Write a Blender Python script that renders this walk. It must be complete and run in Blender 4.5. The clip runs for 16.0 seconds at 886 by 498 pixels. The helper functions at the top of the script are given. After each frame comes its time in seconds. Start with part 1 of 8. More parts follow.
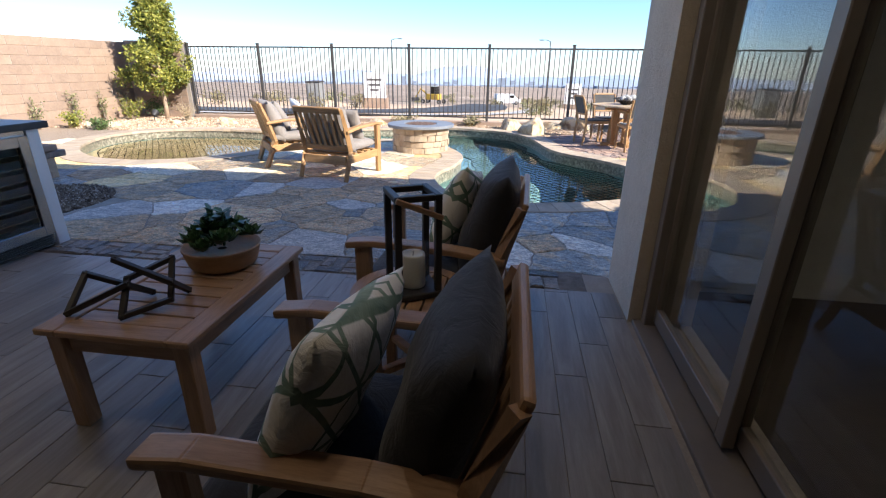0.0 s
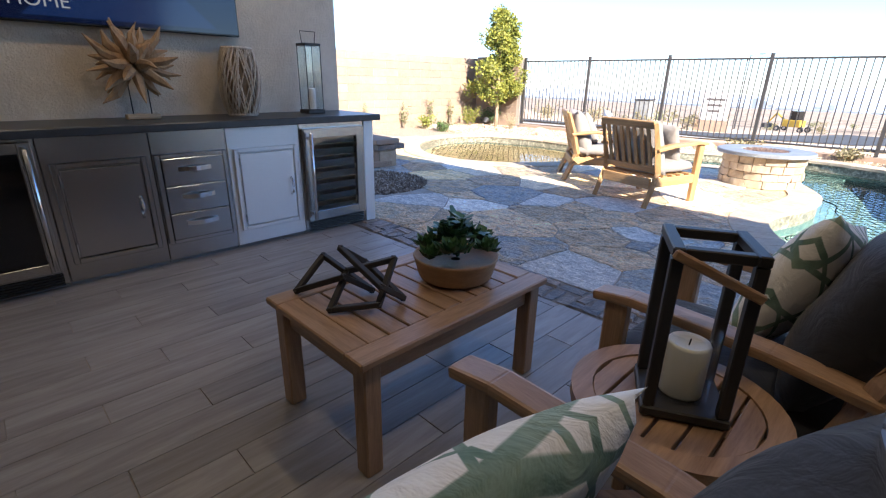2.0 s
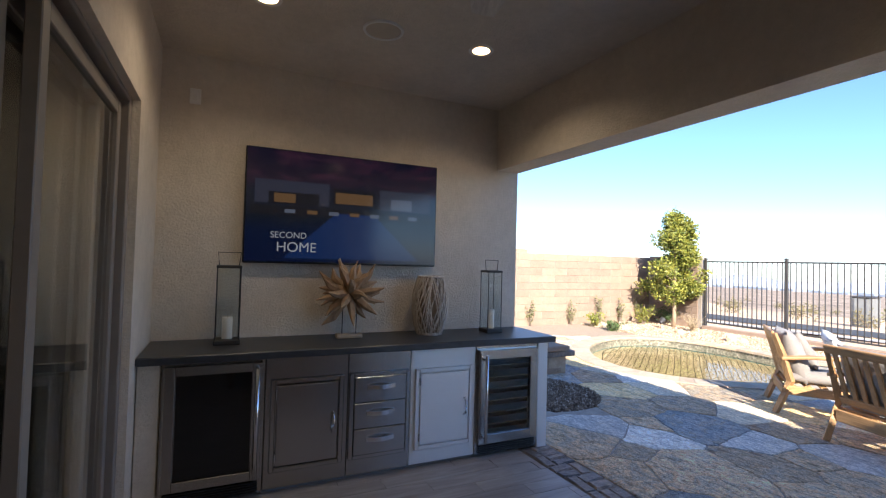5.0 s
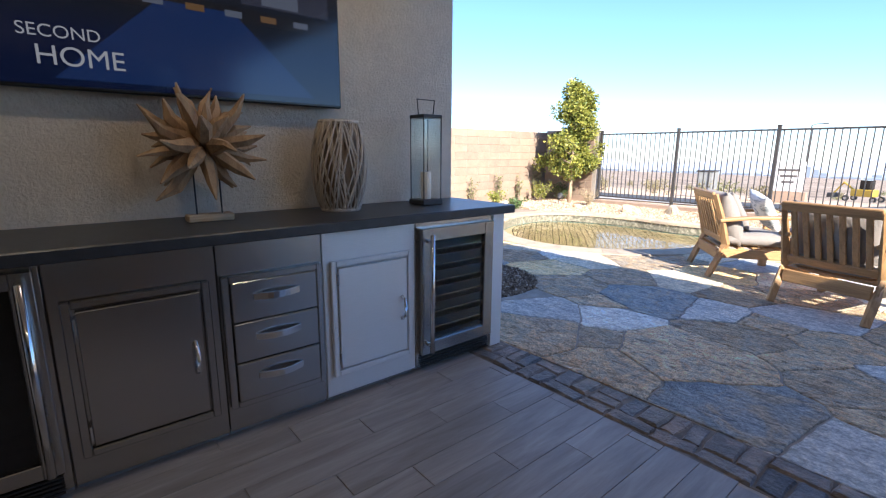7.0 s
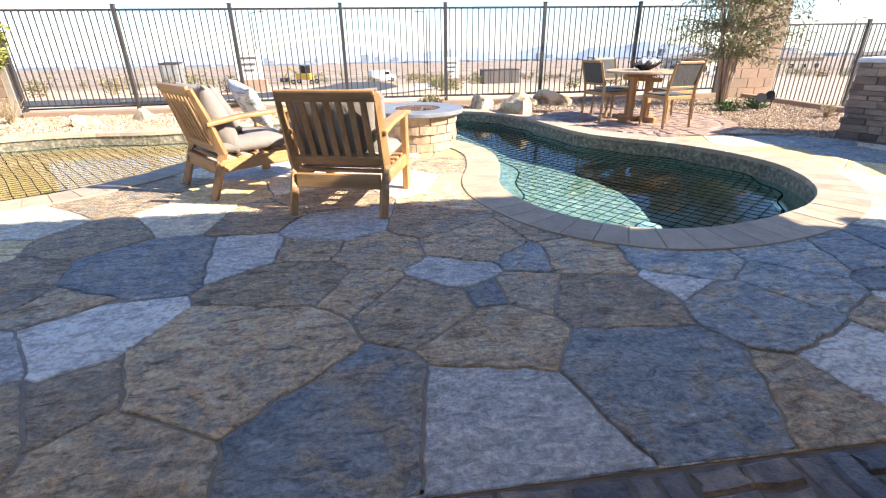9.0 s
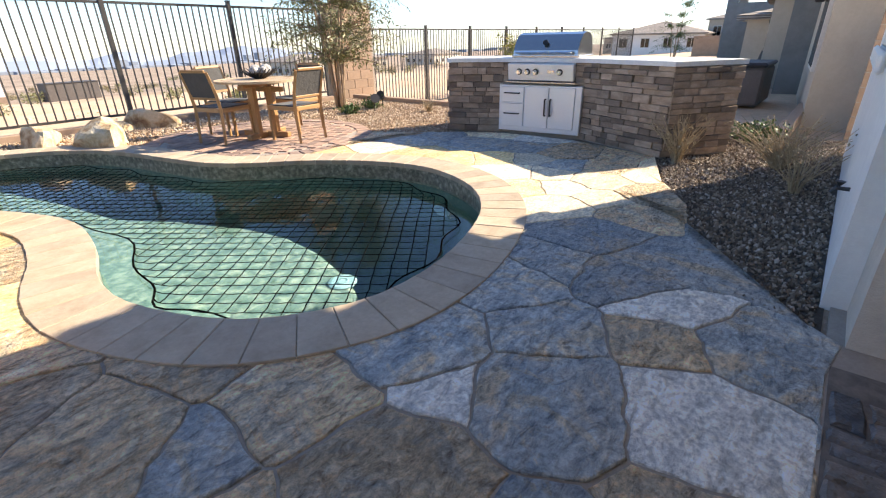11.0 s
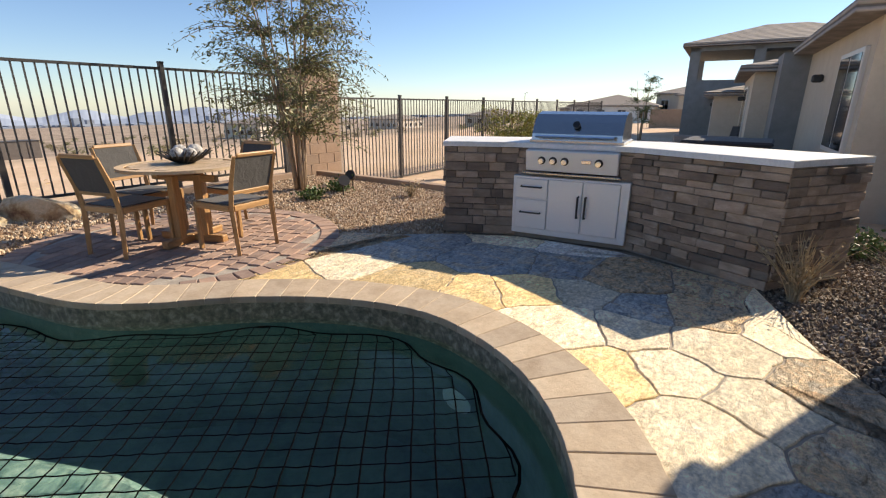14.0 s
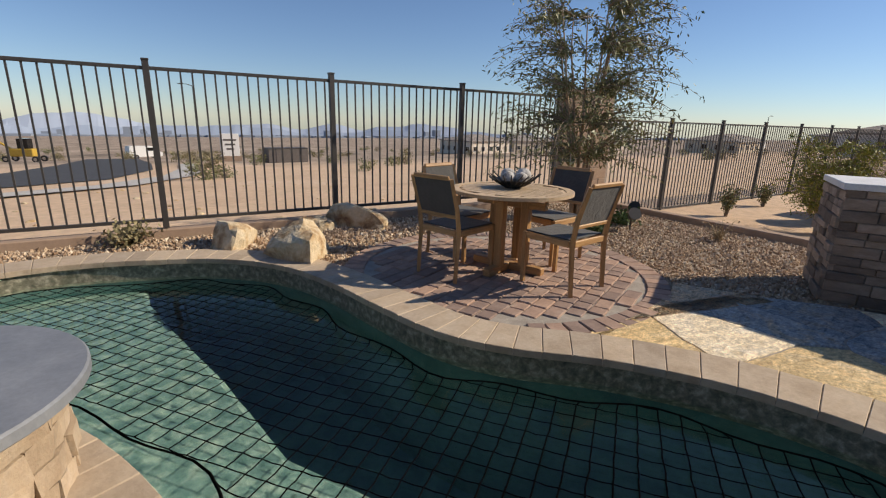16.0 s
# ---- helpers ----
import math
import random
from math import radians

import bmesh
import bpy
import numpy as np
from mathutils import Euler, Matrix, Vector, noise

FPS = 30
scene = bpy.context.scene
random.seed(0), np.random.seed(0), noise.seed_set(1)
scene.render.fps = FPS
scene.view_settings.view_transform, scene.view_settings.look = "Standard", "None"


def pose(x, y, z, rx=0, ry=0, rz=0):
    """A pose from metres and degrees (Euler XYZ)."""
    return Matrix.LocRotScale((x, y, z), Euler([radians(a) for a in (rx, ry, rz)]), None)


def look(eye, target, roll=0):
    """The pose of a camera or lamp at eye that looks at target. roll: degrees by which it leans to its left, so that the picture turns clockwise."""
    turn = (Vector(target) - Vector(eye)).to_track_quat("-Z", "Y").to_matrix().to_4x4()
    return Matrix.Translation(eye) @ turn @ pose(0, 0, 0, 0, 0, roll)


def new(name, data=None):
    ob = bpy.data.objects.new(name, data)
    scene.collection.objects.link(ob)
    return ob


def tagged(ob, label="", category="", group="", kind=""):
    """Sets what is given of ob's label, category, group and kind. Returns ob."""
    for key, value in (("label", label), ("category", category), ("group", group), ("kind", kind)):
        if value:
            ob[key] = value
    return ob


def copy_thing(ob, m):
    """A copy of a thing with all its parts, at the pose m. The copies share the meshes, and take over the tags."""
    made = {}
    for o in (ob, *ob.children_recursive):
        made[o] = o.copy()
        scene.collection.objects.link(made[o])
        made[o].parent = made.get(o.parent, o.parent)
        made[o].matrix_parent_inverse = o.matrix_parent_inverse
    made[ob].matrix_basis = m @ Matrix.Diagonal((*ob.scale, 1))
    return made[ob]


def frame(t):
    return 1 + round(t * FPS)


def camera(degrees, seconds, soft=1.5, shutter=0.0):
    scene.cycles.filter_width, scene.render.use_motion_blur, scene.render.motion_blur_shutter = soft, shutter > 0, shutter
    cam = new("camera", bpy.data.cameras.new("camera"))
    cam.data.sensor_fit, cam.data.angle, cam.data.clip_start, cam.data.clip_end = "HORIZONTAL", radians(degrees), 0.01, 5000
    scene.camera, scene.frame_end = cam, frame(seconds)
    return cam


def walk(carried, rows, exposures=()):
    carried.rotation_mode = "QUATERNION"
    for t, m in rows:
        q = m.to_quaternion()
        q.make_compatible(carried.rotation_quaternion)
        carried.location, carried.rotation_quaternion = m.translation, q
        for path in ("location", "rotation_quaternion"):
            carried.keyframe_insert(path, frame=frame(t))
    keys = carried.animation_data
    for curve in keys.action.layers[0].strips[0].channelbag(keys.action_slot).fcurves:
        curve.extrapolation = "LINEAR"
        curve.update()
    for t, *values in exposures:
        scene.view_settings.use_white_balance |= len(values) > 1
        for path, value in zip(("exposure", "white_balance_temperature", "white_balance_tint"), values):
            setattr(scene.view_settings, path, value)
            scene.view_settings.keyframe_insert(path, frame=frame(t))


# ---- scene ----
cam = camera(86.9, 16.0, 1.2)
PATH = [
    (0, (0.654, 0.196, 1.37), (0.394, 2.04, 0.64), 0.7),
    (0.5, (0.543, 0.456, 1.313), (0.05, 2.225, 0.52), 0.6),
    (1, (0.591, 0.692, 1.158), (-0.137, 2.373, 0.356), 0.7),
    (1.5, (0.574, 0.852, 1.229), (-0.434, 2.384, 0.43), 0.8),
    (2, (0.564, 0.79, 1.246), (-0.765, 2.119, 0.564), 1.2),
    (2.5, (0.526, 0.751, 1.338), (-1.107, 1.818, 0.897), 1.1),
    (3, (0.604, 0.787, 1.519), (-1.148, 1.734, 1.336), 1.2),
    (3.5, (0.663, 0.799, 1.625), (-1.131, 1.682, 1.66), 1.2),
    (3.7, (0.682, 0.8, 1.65), (-1.118, 1.665, 1.756), 1.1),
    (5.8, (0.026, 0.723, 1.454), (-1.779, 1.583, 1.396), 1.0),
    (6, (-0.101, 0.77, 1.421), (-1.884, 1.666, 1.295), 1.0),
    (6.5, (-0.478, 0.916, 1.322), (-2.157, 1.972, 1.065), 0.7),
    (7, (-0.82, 1.102, 1.276), (-2.326, 2.354, 0.871), 0.4),
    (7.5, (-1.067, 1.364, 1.22), (-2.28, 2.855, 0.666), 0.1),
    (8, (-1.304, 1.701, 1.196), (-2.078, 3.408, 0.497), 0.4),
    (8.5, (-1.389, 2.058, 1.189), (-1.642, 3.883, 0.411), -0.4),
    (9, (-1.322, 2.445, 1.175), (-1.098, 4.259, 0.364), -0.8),
    (9.5, (-1.315, 2.789, 1.219), (-0.687, 4.496, 0.386), -1.1),
    (10, (-1.294, 3.078, 1.234), (-0.328, 4.61, 0.385), -1.4),
    (10.2, (-1.243, 3.19, 1.219), (-0.172, 4.651, 0.37), -1.4),
    (12.3, (-0.09, 4.2, 1.162), (1.562, 5.053, 0.426), -0.5),
    (12.5, (0.001, 4.311, 1.175), (1.661, 5.162, 0.454), -0.5),
    (13, (0.182, 4.554, 1.218), (1.843, 5.434, 0.536), -0.4),
    (13.5, (0.358, 4.808, 1.245), (1.996, 5.765, 0.613), -0.1),
    (14, (0.393, 5.027, 1.281), (1.966, 6.114, 0.692), 0.2),
    (14.5, (0.287, 5.33, 1.311), (1.739, 6.588, 0.755), 0.6),
    (15, (0.133, 5.652, 1.303), (1.442, 7.068, 0.774), 1.1),
    (15.5, (0.057, 6.02, 1.313), (1.237, 7.552, 0.799), 1.4),
    (16, (-0.069, 6.357, 1.3), (0.955, 7.993, 0.776), 1.5),
]
EXPOSURES = [(0.0, 1.1, 6100, 10), (0.5, 0.9, 6150, 10), (1.0, 1.15, 6200, 10), (1.5, 1.65, 6200, 10), (2.5, 1.8, 6200, 10), (3.5, 1.55, 6350, 10), (6.5, 1.45, 6000, 10), (8.0, 1.6, 6300, 10), (9.0, 1.47, 6650, 10), (10.0, 1.38, 7150, 10), (12.5, 1.0, 7300, 10), (13.5, 0.75, 7500, 10), (14.0, 0.5, 7400, 10), (15.0, 0.1, 7150, 10), (16.0, -0.1, 7050, 10)]
walk(cam, [(t, look(eye, target, roll)) for t, eye, target, roll in PATH], EXPOSURES)

# ---- world, sun, sky ----
SUN = Vector((1.40, -0.64, 1.0)).normalized()
world = bpy.data.worlds.new("world")
scene.world = world
world.use_nodes = True
wn = world.node_tree.nodes
sky = wn.new("ShaderNodeTexSky")
sky.sky_type = 'NISHITA'
sky.sun_disc = False
sky.sun_elevation = math.asin(SUN.z)
sky.sun_rotation = math.atan2(SUN.x, SUN.y)
sky.altitude = 800
sky.air_density, sky.dust_density, sky.ozone_density = 1.0, 0.15, 4.0
wn["Background"].inputs["Strength"].default_value = 0.108
cool = wn.new("ShaderNodeMix")
cool.data_type, cool.blend_type = 'RGBA', 'MULTIPLY'
cool.inputs[0].default_value, cool.inputs[7].default_value = 1.0, (0.90, 0.97, 1.12, 1)
world.node_tree.links.new(sky.outputs["Color"], cool.inputs[6])
world.node_tree.links.new(cool.outputs[2], wn["Background"].inputs["Color"])
sun_data = bpy.data.lights.new("sun", 'SUN')
sun_data.energy, sun_data.angle, sun_data.color = 5.0, radians(0.53), (1.0, 0.91, 0.79)
sun = new("sun", sun_data)
sun.matrix_world = look(SUN * 40, (0, 0, 0))

# ---- mesh helpers ----
def thing(name, label, category, group="", at=(0, 0, 0), rz=0.0):
    ob = new(name)
    ob.matrix_basis = pose(*at, 0, 0, rz)
    return tagged(ob, label, category, group)


def mesh_of(name, bm, mat, smooth=None):
    me = bpy.data.meshes.new(name)
    bm.normal_update()
    bm.to_mesh(me)
    bm.free()
    mats = mat if isinstance(mat, (list, tuple)) else [mat]
    for m in mats:
        me.materials.append(m)
    if smooth is not None:
        for p in me.polygons:
            p.use_smooth = smooth
    return me


def part(name, bm, mat, parent=None, label="", smooth=None):
    ob = new(name, mesh_of(name, bm, mat, smooth))
    if parent is not None:
        ob.parent = parent
    if label:
        ob["label"] = label
    return ob


def setting(name, bm, mat, label="", category="", smooth=None, kind="structure"):
    ob = part(name, bm, mat, None, "", smooth)
    return tagged(ob, label, category, "", kind)


def share(name, me, parent, m=None, label=""):
    ob = new(name, me)
    ob.parent = parent
    if m is not None:
        ob.matrix_basis = m
    if label:
        ob["label"] = label
    return ob


def box(bm, c, s, bevel=0.0, rot=None, seg=1):
    r = bmesh.ops.create_cube(bm, size=1.0)
    vs = r["verts"]
    bmesh.ops.scale(bm, vec=s, verts=vs)
    if bevel > 0:
        es = list({e for v in vs for e in v.link_edges})
        b = bmesh.ops.bevel(bm, geom=es, offset=min(bevel, min(s) * 0.45), segments=seg, affect='EDGES', profile=0.6)
        vs = list({v for f in b["faces"] for v in f.verts} | {v for v in vs if v.is_valid})
    m = Matrix.Translation(c)
    if rot is not None:
        m = m @ (rot.to_4x4() if len(rot) == 3 else rot)
    bmesh.ops.transform(bm, matrix=m, verts=vs)
    return vs


def boxm(c, s, bevel=0.0, rot=None, seg=1):
    bm = bmesh.new()
    box(bm, c, s, bevel, rot, seg)
    return bm


def eul(rx=0, ry=0, rz=0):
    return Euler([radians(a) for a in (rx, ry, rz)]).to_matrix()


def tube(bm, pts, r, seg=6, caps=True, scale=None):
    pts = [Vector(p) for p in pts]
    n = len(pts)
    rs = [r] * n if isinstance(r, (int, float)) else list(r)
    rings = []
    for i, p in enumerate(pts):
        d = (pts[min(i + 1, n - 1)] - pts[max(i - 1, 0)])
        if d.length < 1e-7:
            d = Vector((0, 0, 1))
        d.normalize()
        up = Vector((0, 0, 1)) if abs(d.z) < 0.95 else Vector((1, 0, 0))
        u = d.cross(up).normalized()
        w = u.cross(d).normalized()
        rings.append([bm.verts.new(p + (u * math.cos(a) + w * math.sin(a)) * rs[i]) for a in [2 * math.pi * k / seg for k in range(seg)]])
    for a, b in zip(rings, rings[1:]):
        for k in range(seg):
            bm.faces.new((a[k], a[(k + 1) % seg], b[(k + 1) % seg], b[k]))
    if caps:
        bm.faces.new(rings[0][::-1])
        bm.faces.new(rings[-1])


def tubem(pts, r, seg=8):
    bm = bmesh.new()
    tube(bm, pts, r, seg)
    return bm


def lathe(bm, profile, seg=24, c=(0, 0, 0), closed=True):
    rings = []
    for r, z in profile:
        rings.append([bm.verts.new((c[0] + r * math.cos(2 * math.pi * k / seg), c[1] + r * math.sin(2 * math.pi * k / seg), c[2] + z)) for k in range(seg)])
    for a, b in zip(rings, rings[1:]):
        for k in range(seg):
            bm.faces.new((a[k], a[(k + 1) % seg], b[(k + 1) % seg], b[k]))
    if closed:
        bm.faces.new(rings[0][::-1])
        bm.faces.new(rings[-1])
    if profile[0] == profile[-1]:
        bmesh.ops.remove_doubles(bm, verts=[v for r in (rings[0], rings[-1]) for v in r], dist=1e-6)
    bmesh.ops.recalc_face_normals(bm, faces=bm.faces[:])


def prism(bm, poly, z0, z1, bevel=0.0):
    """A slab with the given outline (anticlockwise)."""
    lo = [bm.verts.new((x, y, z0)) for x, y in poly]
    inset = poly
    if bevel > 0:
        inset = offset_poly(poly, -bevel)
        mid = [bm.verts.new((x, y, z1 - bevel)) for x, y in poly]
    hi = [bm.verts.new((x, y, z1)) for x, y in inset]
    n = len(poly)
    rows = [lo, mid, hi] if bevel > 0 else [lo, hi]
    for a, b in zip(rows, rows[1:]):
        for k in range(n):
            bm.faces.new((a[k], a[(k + 1) % n], b[(k + 1) % n], b[k]))
    bm.faces.new(hi)
    bm.faces.new(lo[::-1])


def offset_poly(poly, d):
    """Moves each vertex outward by d along its mean normal (anticlockwise outline)."""
    n, out = len(poly), []
    for i in range(n):
        a, b, c = Vector(poly[i - 1]), Vector(poly[i]), Vector(poly[(i + 1) % n])
        t = (c - a)
        t = t.normalized() if t.length > 1e-9 else Vector((1, 0))
        out.append((b.x + t.y * d, b.y - t.x * d))
    return out


def inside(p, poly):
    x, y, r = p[0], p[1], False
    n = len(poly)
    for i in range(n):
        x0, y0 = poly[i]
        x1, y1 = poly[(i + 1) % n]
        if (y0 > y) != (y1 > y) and x < (x1 - x0) * (y - y0) / (y1 - y0) + x0:
            r = not r
    return r


def nearest(p, poly):
    best, bd = None, 1e9
    n = len(poly)
    for i in range(n):
        ax, ay = poly[i]
        bx, by = poly[(i + 1) % n]
        dx, dy = bx - ax, by - ay
        l2 = dx * dx + dy * dy
        t = 0 if l2 == 0 else max(0, min(1, ((p[0] - ax) * dx + (p[1] - ay) * dy) / l2))
        q = (ax + t * dx, ay + t * dy)
        d = (q[0] - p[0]) ** 2 + (q[1] - p[1]) ** 2
        if d < bd:
            best, bd = q, d
    return best


def spline(ctrl, per=8):
    """A closed smooth curve through control points."""
    n, out = len(ctrl), []
    for i in range(n):
        p0, p1, p2, p3 = (Vector(ctrl[(i + k - 1) % n]) for k in range(4))
        for k in range(per):
            t = k / per
            q = 0.5 * ((2 * p1) + (p2 - p0) * t + (2 * p0 - 5 * p1 + 4 * p2 - p3) * t * t + (3 * p1 - p0 - 3 * p2 + p3) * t ** 3)
            out.append((q.x, q.y))
    return out


def pillow(w, h, t, seg=14, crease=0.35, seed=0):
    """A puffed cushion, w by h, t thick, centred, lying in the x-z plane, facing y."""
    bm = bmesh.new()
    grid = {}
    for side in (1, -1):
        for i in range(seg + 1):
            for j in range(seg + 1):
                u, v = i / seg * 2 - 1, j / seg * 2 - 1
                edge = i in (0, seg) or j in (0, seg)
                if edge and side == -1:
                    grid[side, i, j] = grid[1, i, j]
                    continue
                puff = max(0, (1 - abs(u) ** 2.6) * (1 - abs(v) ** 2.6)) ** 0.5
                pinch = 1 - 0.055 * (1 - v * v) if abs(u) > 0.99 else 1 - 0.055 * (1 - v * v) * abs(u) ** 3
                pinch2 = 1 - 0.055 * (1 - u * u) * abs(v) ** 3
                wr = noise.noise((u * 2.3 + seed, v * 2.3, seed * 1.7)) * 0.16 + noise.noise((u * 6 + seed, v * 3, 2.0 + seed)) * 0.05
                y = side * t / 2 * puff * (1 + wr)
                grid[side, i, j] = bm.verts.new((u * w / 2 * pinch, y, v * h / 2 * pinch2))
    for side in (1, -1):
        for i in range(seg):
            for j in range(seg):
                q = [grid[side, i, j], grid[side, i, j + 1], grid[side, i + 1, j + 1], grid[side, i + 1, j]]
                bm.faces.new(q if side == 1 else q[::-1])
    return bm


def rock(bm, c, s, seed=0, rough=0.28, sub=3, flat=0.3):
    r = bmesh.ops.create_icosphere(bm, subdivisions=sub, radius=1.0)
    for v in r["verts"]:
        d = v.co.normalized()
        k = 1 + rough * noise.noise(d * 1.3 + Vector((seed * 3.1, seed, 0))) * 1.6 + rough * 0.6 * noise.noise(d * 3.4 + Vector((0, seed * 2.3, seed)))
        q = d * k
        for n in range(13):
            a = Vector((noise.noise((seed + n * 7.1, 1.2, 0.3)), noise.noise((2.2, seed + n * 5.3, 1.1)), noise.noise((0.7, 3.3, seed + n * 3.7)))).normalized()
            ex = q.dot(a) - 0.56
            if ex > 0:
                q -= a * ex * 0.97
        if q.z < -flat:
            q.z = -flat
        v.co = Vector((c[0] + q.x * s[0], c[1] + q.y * s[1], c[2] + (q.z + flat) * s[2]))


# ---- materials ----
def mat_new(name, rough=0.6, metal=0.0):
    m = bpy.data.materials.new(name)
    m.use_nodes = True
    nt = m.node_tree
    b = nt.nodes["Principled BSDF"]
    b.inputs["Roughness"].default_value = rough
    b.inputs["Metallic"].default_value = metal
    return m, nt, b


def ramp(nt, fac, stops):
    r = nt.nodes.new("ShaderNodeValToRGB")
    e = r.color_ramp.elements
    while len(e) < len(stops):
        e.new(0.5)
    for k, (p, c) in enumerate(stops):
        e[k].position, e[k].color = p, (*c, 1)
    nt.links.new(fac, r.inputs["Fac"])
    return r.outputs["Color"]


def coords(nt, scale=(1, 1, 1), shift=False, space="Object"):
    """Object-space coordinates; with shift, each object is offset by its own random number."""
    tc = nt.nodes.new("ShaderNodeTexCoord")
    out = tc.outputs[space]
    mp = nt.nodes.new("ShaderNodeMapping")
    mp.inputs["Scale"].default_value = scale
    nt.links.new(out, mp.inputs["Vector"])
    if shift:
        oi = nt.nodes.new("ShaderNodeObjectInfo")
        mu = nt.nodes.new("ShaderNodeVectorMath")
        mu.operation = 'SCALE'
        mu.inputs[0].default_value = (37.0, 91.0, 53.0)
        nt.links.new(oi.outputs["Random"], mu.inputs["Scale"])
        nt.links.new(mu.outputs[0], mp.inputs["Location"])
    return mp.outputs["Vector"]


def noise_tex(nt, vec, scale, detail=4, rough=0.6, dist=0.0):
    n = nt.nodes.new("ShaderNodeTexNoise")
    n.inputs["Scale"].default_value, n.inputs["Detail"].default_value = scale, detail
    n.inputs["Roughness"].default_value, n.inputs["Distortion"].default_value = rough, dist
    nt.links.new(vec, n.inputs["Vector"])
    return n.outputs["Fac"]


def mixc(nt, a, b, fac, mode='MIX'):
    m = nt.nodes.new("ShaderNodeMix")
    m.data_type, m.blend_type = 'RGBA', mode
    for sock, v in ((m.inputs[6], a), (m.inputs[7], b), (m.inputs[0], fac)):
        if isinstance(v, (int, float)):
            sock.default_value = v
        elif isinstance(v, tuple):
            sock.default_value = (*v, 1)
        else:
            nt.links.new(v, sock)
    return m.outputs[2]


def bump(nt, b, height, strength=0.3, dist=0.01, chain=None):
    n = nt.nodes.new("ShaderNodeBump")
    n.inputs["Strength"].default_value, n.inputs["Distance"].default_value = strength, dist
    nt.links.new(height, n.inputs["Height"])
    if chain is not None:
        nt.links.new(chain, n.inputs["Normal"])
    nt.links.new(n.outputs["Normal"], b.inputs["Normal"])
    return n.outputs["Normal"]


def rand(nt):
    return nt.nodes.new("ShaderNodeObjectInfo").outputs["Random"]


def island_rand(nt):
    return nt.nodes.new("ShaderNodeNewGeometry").outputs["Random Per Island"]


def grainy(name, stops, scale=8, rough=0.7, metal=0.0, bump_scale=60, bump_str=0.2, bump_dist=0.004, stretch=(1, 1, 1), big=None, vary=None, shift=True, fine=0.35, space="Object"):
    """Colour from noise at two scales, fine relief, and optional per-object variation."""
    m, nt, b = mat_new(name, rough, metal)
    v = coords(nt, stretch, shift, space)
    n1 = noise_tex(nt, v, scale, 5, 0.6, 0.3)
    col = ramp(nt, n1, stops)
    n2 = noise_tex(nt, v, scale * 6, 3, 0.7)
    col = mixc(nt, col, ramp(nt, n2, [(0.3, (0.72, 0.72, 0.72)), (0.7, (1.2, 1.2, 1.2))]), fine, 'MULTIPLY')
    if vary:
        col = mixc(nt, col, ramp(nt, rand(nt), vary), 1.0, 'MULTIPLY')
    nt.links.new(col, b.inputs["Base Color"])
    if bump_str:
        bump(nt, b, noise_tex(nt, v, bump_scale, 4, 0.65), bump_str, bump_dist)
    return m


def wood_mat(name, light, dark, along='Y', rough=0.5):
    m, nt, b = mat_new(name, rough)
    st = {'X': (1.2, 14, 14), 'Y': (14, 1.2, 14), 'Z': (14, 14, 1.2)}[along]
    v = coords(nt, st, True)
    n1 = noise_tex(nt, v, 2.2, 5, 0.6, 0.8)
    col = ramp(nt, n1, [(0.25, dark), (0.55, light), (0.85, tuple(min(1, c * 1.15) for c in light))])
    n2 = noise_tex(nt, v, 16, 3, 0.7)
    col = mixc(nt, col, ramp(nt, n2, [(0.3, (0.65, 0.6, 0.55)), (0.6, (1.08, 1.08, 1.08))]), 0.45, 'MULTIPLY')
    col = mixc(nt, col, ramp(nt, rand(nt), [(0, (0.86, 0.84, 0.82)), (1, (1.1, 1.1, 1.1))]), 0.8, 'MULTIPLY')
    nt.links.new(col, b.inputs["Base Color"])
    bump(nt, b, n2, 0.15, 0.002)
    return m


def fabric(name, c, c2, weave=900, rough=0.9):
    m, nt, b = mat_new(name, rough)
    v = coords(nt, (1, 1, 1), True)
    n = noise_tex(nt, v, 4, 4)
    col = ramp(nt, n, [(0.3, c2), (0.7, c)])
    w = noise_tex(nt, v, weave, 2, 0.8)
    col = mixc(nt, col, ramp(nt, w, [(0.3, (0.7, 0.7, 0.7)), (0.7, (1.25, 1.25, 1.25))]), 0.5, 'MULTIPLY')
    nt.links.new(col, b.inputs["Base Color"])
    b.inputs["Sheen Weight"].default_value = 0.15
    wr = noise_tex(nt, v, 9, 4, 0.6, 1.2)
    ch = bump(nt, b, wr, 0.35, 0.03)
    bump(nt, b, w, 0.25, 0.001, ch)
    return m


def metal_mat(name, c, rough=0.28, stretch=(1, 1, 60), metal=1.0):
    m, nt, b = mat_new(name, rough, metal)
    v = coords(nt, stretch, True)
    n = noise_tex(nt, v, 18, 3, 0.6)
    nt.links.new(ramp(nt, n, [(0.3, tuple(x * 0.9 for x in c)), (0.7, c)]), b.inputs["Base Color"])
    r = nt.nodes.new("ShaderNodeMapRange")
    r.inputs["To Min"].default_value, r.inputs["To Max"].default_value = rough * 0.8, rough * 1.25
    nt.links.new(n, r.inputs["Value"])
    nt.links.new(r.outputs[0], b.inputs["Roughness"])
    bump(nt, b, n, 0.05, 0.0005)
    return m


def glass_mat(name, tint=(1, 1, 1), rough=0.0, ior=1.45):
    m, nt, b = mat_new(name, rough)
    b.inputs["Base Color"].default_value = (*tint, 1)
    b.inputs["Transmission Weight"].default_value = 1.0
    b.inputs["IOR"].default_value = ior
    return m


